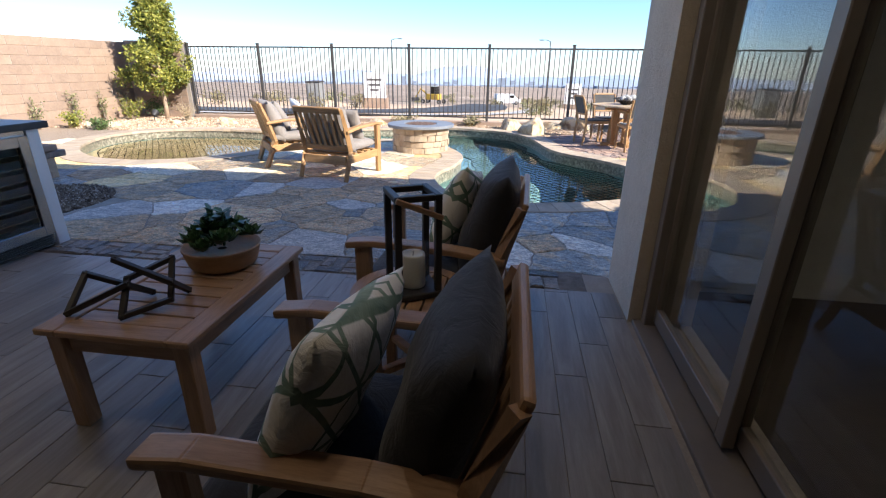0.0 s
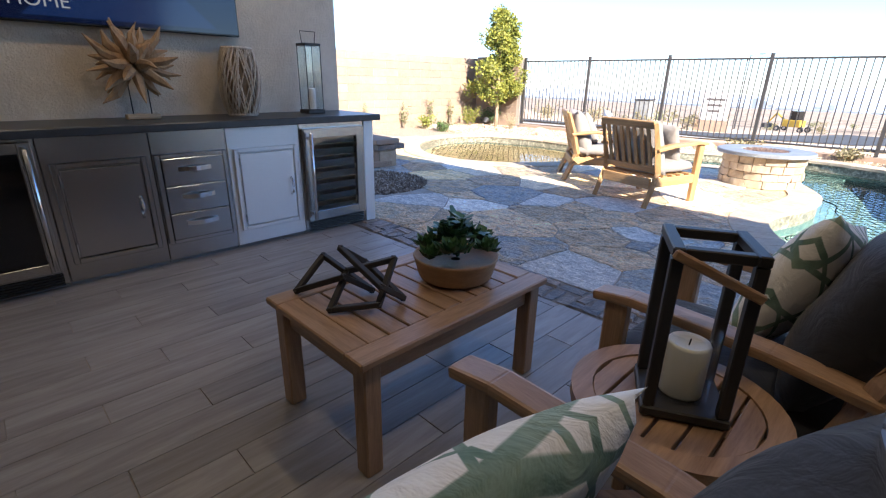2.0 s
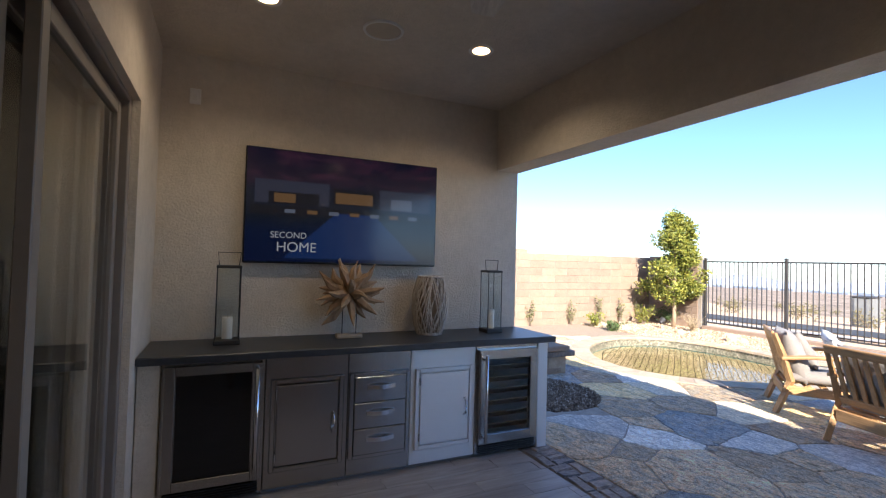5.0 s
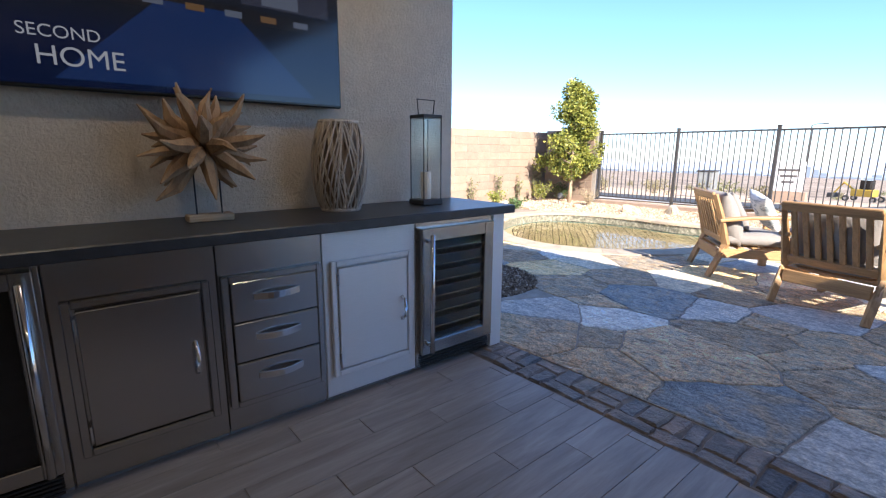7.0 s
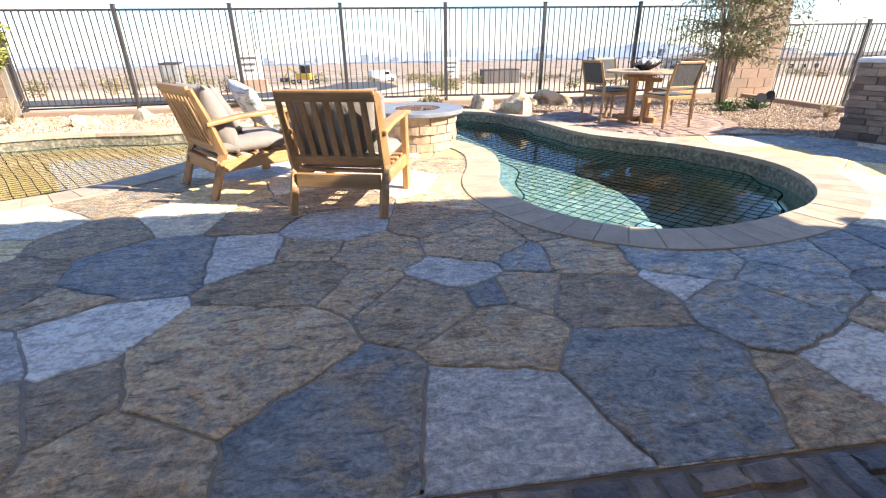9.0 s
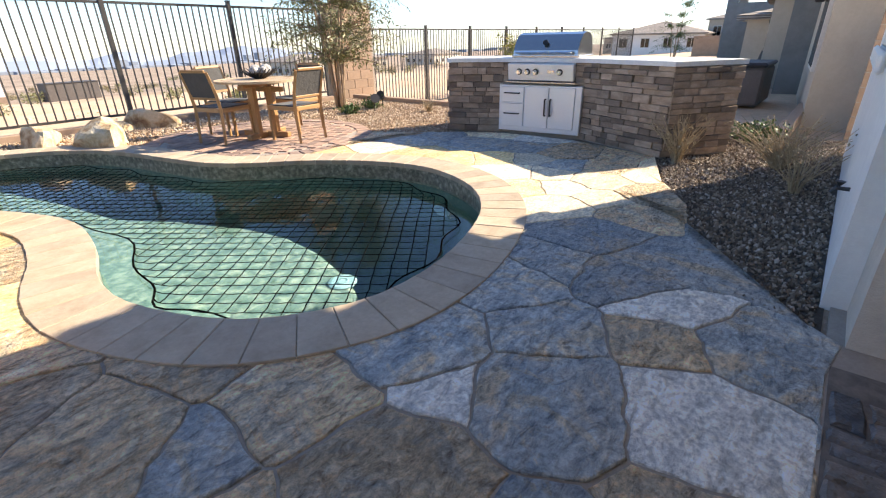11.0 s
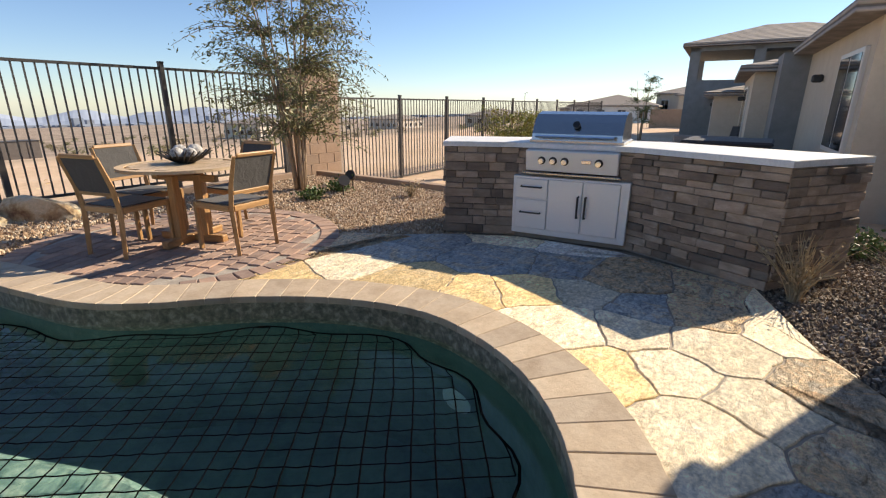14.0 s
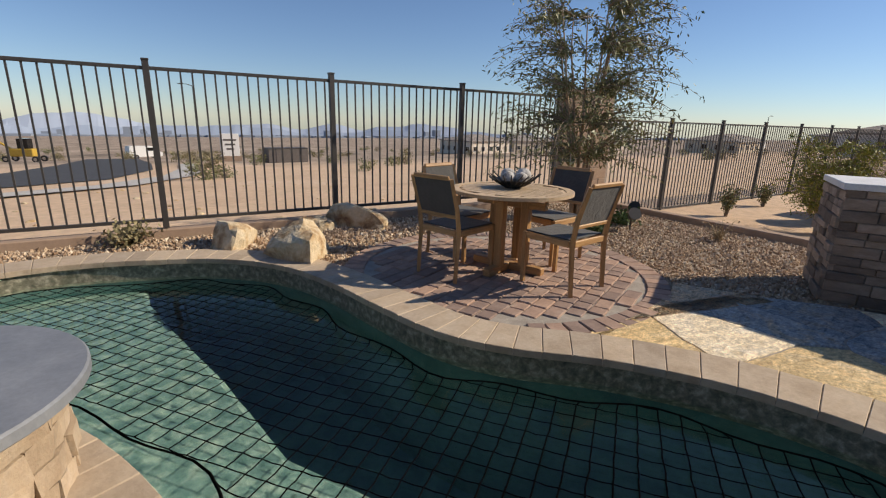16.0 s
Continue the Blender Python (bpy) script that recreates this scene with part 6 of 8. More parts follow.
# ---- roof tiles along the eaves ----
def eave_tiles(name, label, x0, x1, y, z):
    root = new(name)
    tagged(root, label, "roof", "", "structure")
    bm = bmesh.new()
    n = 6
    rings = []
    for yy in (0.0, -0.6):
        rings.append([bm.verts.new((0.13 * math.cos(math.pi * k / n), yy, 0.09 * math.sin(math.pi * k / n) - yy * 0.25)) for k in range(n + 1)])
    for k in range(n):
        bm.faces.new((rings[0][k], rings[0][k + 1], rings[1][k + 1], rings[1][k]))
    bm.faces.new(rings[0][::-1])
    me = mesh_of("roof_tile", bm, M_ROOF)
    k = x0
    while k < x1:
        share("roof_tile", me, root, pose(k + 0.14, y, z))
        k += 0.28


eave_tiles("roof_edge_patio", "row of barrel roof tiles over the patio eave", -6.5, 4.55, 3.95, 3.185)
eave_tiles("roof_edge_house", "row of barrel roof tiles over the house eave", 5.3, 5.5, 3.50, 2.50)


# ---- planting ----
def leaves(blobs, per, size, rr, slim=0.5, shell=0.55):
    """Small folded leaves scattered through a set of blobs (centre, radius)."""
    verts, faces = [], []
    for c, r in blobs:
        for k in range(per):
            d = Vector((rr.gauss(0, 1), rr.gauss(0, 1), rr.gauss(0, 1))).normalized()
            p = Vector(c) + d * r * (shell + (1 - shell) * rr.random())
            a = Vector((rr.gauss(0, 1), rr.gauss(0, 1), rr.gauss(0, 0.8))).normalized()
            a = (a + d * 0.6).normalized()
            s = a.cross(Vector((rr.gauss(0, 1), rr.gauss(0, 1), rr.gauss(0, 1)))).normalized()
            L = size * rr.uniform(0.6, 1.3)
            b = len(verts)
            verts.extend([p[:], (p + a * L * 0.5 + s * L * slim * 0.5)[:], (p + a * L)[:], (p + a * L * 0.5 - s * L * slim * 0.5)[:]])
            faces.append((b, b + 1, b + 2, b + 3))
    return verts, faces


def yellow_tree():
    base = Vector((-8.35, 11.75, -0.1))
    t = thing("tree", "upright evergreen tree with yellow-green layered foliage", "tree", at=base)
    rr = random.Random(30)
    part("trunk", tubem([(0, 0, 0), (0.03, 0, 0.4), (0.0, 0.02, 0.9), (0.05, 0, 1.7), (0.12, 0.0, 2.7)], [0.06, 0.05, 0.045, 0.035, 0.012], 8), M_BARK_TAN, t, "", True)
    blobs = []
    for k in range(105):
        u = rr.random() ** 0.85
        z = 0.72 + 2.35 * u
        w = 0.86 * (1 - u) ** 0.48 + 0.10
        w *= 0.8 + 0.35 * math.sin(z * 7.0) ** 2
        a = rr.uniform(0, 6.28)
        d = w * rr.uniform(0.25, 1.0)
        x = d * math.cos(a) + 0.10 * u
        y = d * math.sin(a) * 0.8
        blobs.append(((x, y, z), rr.uniform(0.14, 0.25)))
        if k < 45:
            part("limb", tubem([(0.02, 0, z * 0.85), (x * 0.6, y * 0.6, z * 0.95), (x, y, z)], [0.016, 0.010, 0.004], 5), M_BARK, t)
    v, f = leaves(blobs, 170, 0.08, rr, 0.5, 0.35)
    c = raw_part("crown", v, f, M_LEAF_YEL, t, "dense yellow-green foliage")
    c["kind"] = "stuff"


yellow_tree()


def willow_tree(name, label, at, trunks, height, spread, n_twigs, mat, seed, leaf=0.06, crown_z=0.45):
    t = thing(name, label, "tree", at=at)
    rr = random.Random(seed)
    tips = []
    for k in range(trunks):
        a = 2 * math.pi * k / trunks + rr.uniform(-0.4, 0.4)
        lean = rr.uniform(0.10, 0.26) * spread
        pts, rads = [], []
        for q in range(7):
            u = q / 6
            pts.append((lean * u ** 1.2 * math.cos(a) + 0.06 * math.cos(a) + rr.uniform(-0.03, 0.03) * u, lean * u ** 1.2 * math.sin(a) + 0.06 * math.sin(a) + rr.uniform(-0.03, 0.03) * u, height * 0.82 * u))
            rads.append(0.034 * (1 - u * 0.8))
        part("trunk", tubem(pts, rads, 7), M_BARK_TAN, t, "", True)
        for q in range(2, 7):
            tips.append((Vector(pts[q]), a))
    verts, faces = [], []
    for k in range(n_twigs):
        p, a = rr.choice(tips)
        u = p.z / height
        a += rr.uniform(-1.5, 1.5)
        L = spread * rr.uniform(0.25, 0.72) * (1.15 - 0.55 * u)
        el = rr.uniform(-0.1, 0.9)
        pts = [p]
        for q in range(1, 7):
            w = q / 6
            d = Vector((math.cos(a) * math.cos(el), math.sin(a) * math.cos(el), math.sin(el) - 0.75 * w * w))
            pts.append(pts[-1] + d * L / 6 + Vector((rr.uniform(-1, 1), rr.uniform(-1, 1), rr.uniform(-1, 1))) * 0.02)
        if pts[-1].z < crown_z:
            continue
        bm = bmesh.new()
        tube(bm, pts, [0.009, 0.007, 0.006, 0.005, 0.004, 0.003, 0.002], 4, False)
        part("branch", bm, M_BARK, t)
        for q in range(1, 7):
            for j in range(int(5 + 4 * rr.random())):
                pp = pts[q - 1].lerp(pts[q], rr.random()) + Vector((rr.gauss(0, 1), rr.gauss(0, 1), rr.gauss(0, 1))) * 0.045
                aa = Vector((rr.gauss(0, 1), rr.gauss(0, 1), rr.gauss(-0.5, 0.8))).normalized()
                s = aa.cross(Vector((rr.gauss(0, 1), rr.gauss(0, 1), rr.gauss(0, 1)))).normalized()
                ll = leaf * rr.uniform(0.6, 1.4)
                b = len(verts)
                verts.extend([pp[:], (pp + aa * ll * 0.5 + s * ll * 0.13)[:], (pp + aa * ll)[:], (pp + aa * ll * 0.5 - s * ll * 0.13)[:]])
                faces.append((b, b + 1, b + 2, b + 3))
    c = raw_part("crown", verts, faces, mat, t, "fine drooping olive leaves")
    c["kind"] = "stuff"


willow_tree("tree", "multi-trunk desert willow with sparse olive leaves", (5.2, 11.1, -0.08), 8, 3.45, 2.1, 320, M_LEAF_OLIVE, 41, 0.078)
willow_tree("tree", "young multi-branched shrub tree in the next yard", (9.9, 9.7, -0.45), 6, 1.75, 1.15, 230, M_LEAF_YEL, 42, 0.075, 0.3)
willow_tree("tree", "slender young tree in the far yard", (27.0, 10.9, -0.45), 4, 3.6, 1.6, 60, M_LEAF_GREEN, 43, 0.10, 0.5)


def shrub(label, at, h, w, mat, n, leaf, seed, dry=False, name="shrub"):
    t = thing(name, label, "shrub", at=at)
    rr = random.Random(seed)
    verts, faces = [], []
    for k in range(n):
        a, sp = rr.uniform(0, 6.28), rr.uniform(0.05, 1.0) * w
        L = h * rr.uniform(0.6, 1.05)
        pts = [Vector((0.03 * math.cos(a), 0.03 * math.sin(a), 0))]
        for q in range(1, 5):
            u = q / 4
            pts.append(Vector((sp * u ** 1.3 * math.cos(a) + rr.uniform(-0.02, 0.02), sp * u ** 1.3 * math.sin(a) + rr.uniform(-0.02, 0.02), L * u * (1 - 0.12 * u))))
        bm = bmesh.new()
        tube(bm, pts, [0.006, 0.005, 0.004, 0.003, 0.002], 4, False)
        part("stem", bm, M_LEAF_DRY if dry else M_BARK, t)
        m = 3 if dry else 16
        for j in range(m):
            q = rr.uniform(0.3, 1) * 4
            i = min(3, int(q))
            p = pts[i].lerp(pts[i + 1], q - i) + Vector((rr.gauss(0, 1), rr.gauss(0, 1), rr.gauss(0, 1))) * 0.03
            aa = Vector((rr.gauss(0, 1), rr.gauss(0, 1), rr.gauss(0.4, 1))).normalized()
            s = aa.cross(Vector((rr.gauss(0, 1), rr.gauss(0, 1), rr.gauss(0, 1)))).normalized()
            b = len(verts)
            verts.extend([p[:], (p + aa * leaf * 0.5 + s * leaf * 0.3)[:], (p + aa * leaf)[:], (p + aa * leaf * 0.5 - s * leaf * 0.3)[:]])
            faces.append((b, b + 1, b + 2, b + 3))
    o = raw_part("foliage", verts, faces, mat, t)
    o["kind"] = "stuff"


for k, (x, y, h) in enumerate(((-9.55, 7.95, 0.75), (-9.50, 9.25, 0.8), (-9.50, 10.25, 0.85), (-9.50, 11.05, 0.85), (-9.50, 11.75, 0.95))):
    shrub("sparse green shrub trained up the block wall", (x, y, -0.06), h, 0.16, M_LEAF_OLIVE, 12, 0.05, 60 + k)
for k, (x, y, h, w, m) in enumerate(((-9.05, 9.65, 0.42, 0.35, M_LEAF_YEL), (-8.30, 9.55, 0.30, 0.32, M_LEAF_GREEN), (-9.00, 11.35, 0.62, 0.42, M_LEAF_YEL), (-8.90, 12.10, 0.55, 0.5, M_LEAF_GREEN),
                                     (-0.35, 12.05, 0.26, 0.36, M_LEAF_BUSH), (-2.05, 12.05, 0.24, 0.4, M_LEAF_BUSH), (5.45, 10.50, 0.2, 0.3, M_LEAF_GREEN), (4.80, 10.35, 0.16, 0.25, M_LEAF_GREEN), (5.85, 4.23, 0.28, 0.42, M_LEAF_GREEN),
                                     (10.0, 11.4, 0.7, 0.3, M_LEAF_OLIVE), (12.2, 11.7, 0.6, 0.3, M_LEAF_OLIVE))):
    shrub("low leafy shrub in the gravel bed", (x, y, -0.05 if x < 7 else -0.45), h, w, m, 40, 0.055, 80 + k)
shrub("pale dry ornamental grass by the tree", (-7.55, 11.45, -0.06), 0.55, 0.32, M_LEAF_DRY, 60, 0.03, 101, True)
shrub("dry straw-coloured shrub beside the barbecue island", (4.27, 4.73, -0.03), 0.55, 0.34, M_LEAF_DRY, 70, 0.03, 102, True)
shrub("bare grey-brown shrub against the house wall", (4.55, 3.90, -0.03), 0.52, 0.6, M_LEAF_DRY, 90, 0.03, 103, True)
shrub("bare twiggy shrub against the house wall", (3.75, 3.70, -0.03), 0.6, 0.42, M_LEAF_DRY, 26, 0.035, 104, True)
shrub("dry tuft of grass in the gravel", (5.75, 9.30, -0.03), 0.28, 0.3, M_LEAF_DRY, 40, 0.03, 105, True)


def boulder(label, at, s, seed):
    bm = bmesh.new()
    rock(bm, (0, 0, 0), s, seed)
    # broken faces: the outline is cut back to a few planes
    rr = random.Random(seed * 7)
    for k in range(7):
        a, up = rr.uniform(0, 6.283), rr.uniform(-0.1, 0.8)
        nrm = Vector((math.cos(a), math.sin(a), up)).normalized()
        far = max(v.co.dot(nrm) for v in bm.verts) * rr.uniform(0.62, 0.86)
        for v in bm.verts:
            over = v.co.dot(nrm) - far
            if over > 0:
                v.co -= nrm * over * 0.92
    o = part("boulder", bm, M_BOULDER, None, "", False)
    o.matrix_basis = pose(*at, 0, 0, seed * 47)
    tagged(o, label, "boulder", "boulders in the gravel beds")


for k, (x, y, sx, sy, sz) in enumerate(((0.60, 11.72, 0.40, 0.27, 0.30), (1.05, 10.95, 0.44, 0.32, 0.33), (2.18, 11.85, 0.46, 0.28, 0.27), (1.58, 12.02, 0.34, 0.24, 0.22), (-1.90, 11.40, 0.34, 0.2, 0.15),
                                        (-6.15, 11.05, 0.34, 0.22, 0.20), (-5.45, 11.45, 0.30, 0.22, 0.24), (-4.60, 11.85, 0.22, 0.16, 0.12), (-8.55, 9.95, 0.42, 0.3, 0.20), (-7.55, 10.95, 0.3, 0.22, 0.13), (-6.95, 11.25, 0.2, 0.2, 0.12), (-2.75, 11.80, 0.34, 0.25, 0.2), (5.65, 11.00, 0.2, 0.16, 0.12))):
    boulder("buff and rust landscape boulder in gravel", (x, y, -0.07), (sx * 1.35, sy * 1.35, sz * 1.05), k + 1)


def spotlight(at, rz, label):
    t = thing("garden_spotlight", label, "spotlight", "garden spotlights", at, rz)
    part("stake", tubem([(0, 0, 0), (0, 0, 0.17)], 0.010, 6), M_IRON, t)
    bm = bmesh.new()
    tube(bm, [(-0.02, 0, 0.18), (0.02, 0, 0.21), (0.10, 0, 0.26)], [0.035, 0.06, 0.085], 14)
    part("shade", bm, M_IRON, t)


spotlight((5.75, 10.5, -0.04), 200, "black garden spotlight on a stake")
spotlight((5.25, 10.2, -0.04), 240, "black garden spotlight on a stake")
spotlight((-8.2, 11.1, -0.05), 100, "black garden spotlight on a stake")


M_BALL = grainy("speckled_grey_ball", [(0.35, (0.16, 0.15, 0.14)), (0.5, (0.42, 0.40, 0.37)), (0.7, (0.62, 0.60, 0.56))], 22, 0.7, bump_scale=60, bump_str=0.5)


def table_bowl():
    t = thing("fruit_bowl", "black openwork bowl of pale decorative balls on the table", "bowl", at=(2.72, 9.64, 0.741))
    rr = random.Random(2)
    for k in range(22):
        a = 2 * math.pi * k / 22
        part("rib", tubem([(0.06 * math.cos(a), 0.06 * math.sin(a), 0.006), (0.15 * math.cos(a + 0.15), 0.15 * math.sin(a + 0.15), 0.05), (rr.uniform(0.20, 0.27) * math.cos(a + 0.25), rr.uniform(0.20, 0.27) * math.sin(a + 0.25), rr.uniform(0.10, 0.14))], [0.012, 0.009, 0.005], 5), M_IRON, t)
    bm = bmesh.new()
    lathe(bm, [(0.0005, 0.012), (0.09, 0.02), (0.17, 0.07), (0.17, 0.075), (0.08, 0.026)], 20, closed=False)
    part("liner", bm, M_IRON, t)
    for x, y, z, r in ((0.0, 0.08, 0.10, 0.068), (0.09, -0.03, 0.105, 0.072), (-0.08, -0.02, 0.09, 0.062), (0.01, -0.09, 0.09, 0.058)):
        bm = bmesh.new()
        bmesh.ops.create_icosphere(bm, subdivisions=3, radius=r)
        for v in bm.verts:
            v.co += v.co.normalized() * noise.noise(v.co * 70) * 0.006
        bmesh.ops.translate(bm, vec=(x, y, z), verts=bm.verts)
        part("ball", bm, M_BALL, t, "pale textured ball", False)


table_bowl()

# ---- next yard and neighbouring house ----
def hip_roof(bm, x0, x1, y0, y1, z, rise, over=0.4):
    x0, x1, y0, y1 = x0 - over, x1 + over, y0 - over, y1 + over
    w, d = x1 - x0, y1 - y0
    if w > d:
        a, b = (x0 + d / 2, (y0 + y1) / 2), (x1 - d / 2, (y0 + y1) / 2)
    else:
        a, b = ((x0 + x1) / 2, y0 + w / 2), ((x0 + x1) / 2, y1 - w / 2)
    e = [bm.verts.new(p) for p in ((x0, y0, z), (x1, y0, z), (x1, y1, z), (x0, y1, z))]
    f = [bm.verts.new(p) for p in ((x0, y0, z - 0.18), (x1, y0, z - 0.18), (x1, y1, z - 0.18), (x0, y1, z - 0.18))]
    r = [bm.verts.new((*a, z + rise)), bm.verts.new((*b, z + rise))]
    if w > d:
        for q in ((e[0], e[1], r[1], r[0]), (e[1], e[2], r[1]), (e[2], e[3], r[0], r[1]), (e[3], e[0], r[0])):
            bm.faces.new(q)
    else:
        for q in ((e[0], e[1], r[0]), (e[1], e[2], r[1], r[0]), (e[2], e[3], r[1]), (e[3], e[0], r[0], r[1])):
            bm.faces.new(q)
    for k in range(4):
        bm.faces.new((f[k], f[(k + 1) % 4], e[(k + 1) % 4], e[k]))
    bm.faces.new(f[::-1])


def roof_mat():
    m, nt, b = mat_new("far_roof_tile", 0.9)
    v = coords(nt, (1, 1, 1))
    w = nt.nodes.new("ShaderNodeTexWave")
    w.wave_type, w.bands_direction = 'BANDS', 'Z'
    w.inputs["Scale"].default_value, w.inputs["Distortion"].default_value = 3.2, 0.6
    nt.links.new(v, w.inputs["Vector"])
    col = ramp(nt, w.outputs["Fac"], [(0.15, (0.14, 0.12, 0.10)), (0.4, (0.30, 0.26, 0.225)), (1.0, (0.40, 0.35, 0.30))])
    col = mixc(nt, col, ramp(nt, noise_tex(nt, v, 3, 4), [(0.3, (0.8, 0.8, 0.8)), (0.7, (1.15, 1.12, 1.1))]), 1.0, 'MULTIPLY')
    nt.links.new(col, b.inputs["Base Color"])
    bump(nt, b, w.outputs["Fac"], 0.6, 0.05)
    return m


M_FARROOF = roof_mat()
M_TRIMDARK = grainy("dark_fascia", [(0.3, (0.10, 0.085, 0.075)), (0.7, (0.13, 0.11, 0.10))], 4, 0.7, bump_str=0)


def far_window(parent, m, w, h, mat=M_VINYL):
    fr = part("window", boxm((0, 0, 0), (w, 0.10, h), 0.01), mat, parent)
    fr.matrix_basis = m
    part("pane", boxm((-w * 0.235, -0.052, 0), (w * 0.42, 0.012, h - 0.16)), M_GLASS_DARK, fr)
    part("pane", boxm((w * 0.235, -0.052, 0), (w * 0.42, 0.012, h - 0.16)), M_GLASS_DARK, fr)


def neighbour_house():
    t = thing("house", "tan and slate stucco neighbouring house with tile roofs", "house")
    t.matrix_basis = pose(9.9, 4.05, -0.15, 0, 0, 5) @ pose(-11.2, -3.15, 0)
    def vol(x0, x1, y0, y1, z0, z1, mat, name="wall"):
        return part(name, boxm(((x0 + x1) / 2, (y0 + y1) / 2, (z0 + z1) / 2), (x1 - x0, y1 - y0, z1 - z0)), mat, t)
    vol(11.2, 17.5, -4.0, 3.15, -0.8, 2.75, M_STUCCO_TAN)
    vol(17.5, 19.0, -4.0, 3.75, -0.8, 2.75, M_STUCCO_SLATE)
    vol(19.0, 26.0, -4.0, 4.25, -0.8, 2.45, M_STUCCO_TAN)
    vol(26.0, 33.0, -4.0, 5.3, -0.8, 1.9, M_STUCCO_TAN)
    # two storey block with an open balcony
    vol(33.0, 40.0, -2.0, 6.9, -0.8, 2.8, M_STUCCO_SLATE)
    for x, y in ((33.25, 6.65), (33.25, 3.6), (39.7, 6.65)):
        vol(x - 0.25, x + 0.25, y - 0.25, y + 0.25, 2.8, 4.5, M_STUCCO_SLATE, "pillar")
    vol(34.5, 40.0, -2.0, 3.4, 2.8, 4.5, M_STUCCO_SLATE)
    vol(33.0, 40.0, -2.0, 6.9, 4.3, 4.6, M_STUCCO_SLATE, "beam")
    for b in ((11.2, 17.5, -4.0, 3.15, 2.85, 0.9), (19.0, 26.0, -4.0, 4.25, 2.55, 0.9), (26.0, 33.0, -4.0, 5.3, 2.0, 0.8), (33.0, 40.0, -2.0, 6.9, 4.7, 1.2)):
        bm = bmesh.new()
        hip_roof(bm, *b)
        part("roof", bm, M_FARROOF, t, "brown-grey concrete tile roof")
    far_window(t, pose(12.42, 3.16, 1.48, 0, 0, 180), 1.75, 1.65)
    far_window(t, pose(21.8, 4.26, 0.75, 0, 0, 180), 2.2, 2.6)
    far_window(t, pose(29.0, 5.31, 0.5, 0, 0, 180), 2.4, 2.4)
    far_window(t, pose(36.6, 6.91, 0.6, 0, 0, 180), 2.0, 2.2)
    far_window(t, pose(34.44, 1.6, 3.6, 0, 0, -90), 1.6, 1.1)
    for x, y, z in ((15.1, 3.16, 2.0), (24.2, 4.26, 1.7), (31.5, 5.31, 1.5)):
        part("wall_lamp", boxm((x, y + 0.10, z), (0.16, 0.20, 0.16), 0.03), M_IRON, t, "black wall lamp")


neighbour_house()
block_wall("wall_side_boundary", "tan block wall between the houses", (8.5, 3.42), (8.5, 1.4), -0.8, 1.65)
slab("side_kerb", 6.46, 11.2, 4.05, 4.22, -0.8, -0.12, M_CMU, "low block kerb in the next yard", "kerb", 0.01)
slab("wall_far_east", 44.0, 44.3, 2.0, 14.0, -0.8, 1.0, M_CMU, "brown block wall across the far yards", "wall")
slab("next_patio", 11.5, 30.0, 5.5, 9.0, -0.48, -0.40, M_CONCRETE, "pale concrete patio in the next yard", "pavement")


def lounger(at, rz):
    t = thing("sun_lounger", "dark sling sun lounger in the next yard", "sun lounger", "sun loungers", at, rz)
    part("seat", boxm((0, 0.25, 0.32), (0.62, 1.2, 0.05), 0.01), M_SLING, t)
    part("backrest", boxm((0, -0.62, 0.62), (0.62, 0.75, 0.05), 0.01, eul(-52, 0, 0)), M_SLING, t)
    for x in (-0.27, 0.27):
        for y in (-0.3, 0.75):
            part("leg", boxm((x, y, 0.15), (0.04, 0.04, 0.30)), M_IRON, t)


lounger((21.5, 6.3, -0.40), 80)
lounger((19.5, 5.6, -0.40), 80)
sofa = thing("outdoor_sofa", "grey wicker outdoor sofa in the next yard", "sofa", at=(16.8, 6.8, -0.40), rz=90)
part("base", boxm((0, 0, 0.2), (1.8, 0.8, 0.4), 0.03), M_GREYCLOTH, sofa)
part("backrest", boxm((0, -0.34, 0.6), (1.8, 0.16, 0.42), 0.05), M_GREYCLOTH, sofa)
for x in (-0.82, 0.82):
    part("arm", boxm((x, 0, 0.48), (0.16, 0.8, 0.2), 0.04), M_GREYCLOTH, sofa)
spa = thing("spa_tub", "dark blue covered spa tub in the next yard", "spa", at=(13.2, 5.9, -0.40))
part("shell", boxm((0, 0, 0.42), (1.7, 1.7, 0.84), 0.05), M_TRIMDARK, spa)
part("cover", boxm((0, 0, 0.90), (1.76, 1.76, 0.10), 0.04), M_CHARCOAL, spa)
ftab = thing("outdoor_table", "low teak table with a pale top in the next yard", "table", at=(12.4, 10.3, -0.40))
part("tabletop", boxm((0, 0, 0.42), (1.1, 0.9, 0.05), 0.01), M_TEAK_LT, ftab)
for x in (-0.45, 0.45):
    for y in (-0.35, 0.35):
        part("leg", boxm((x, y, 0.20), (0.08, 0.08, 0.395)), M_TEAK_Z, ftab)
wchair = thing("wicker_chair", "dark wicker tub chair in the next yard", "chair", at=(11.4, 10.0, -0.40))
wb = bmesh.new()
lathe(wb, [(0.30, 0.0), (0.34, 0.35), (0.40, 0.75), (0.36, 0.76), (0.30, 0.40), (0.02, 0.38)], 20, closed=False)
part("shell", wb, M_SLING, wchair)


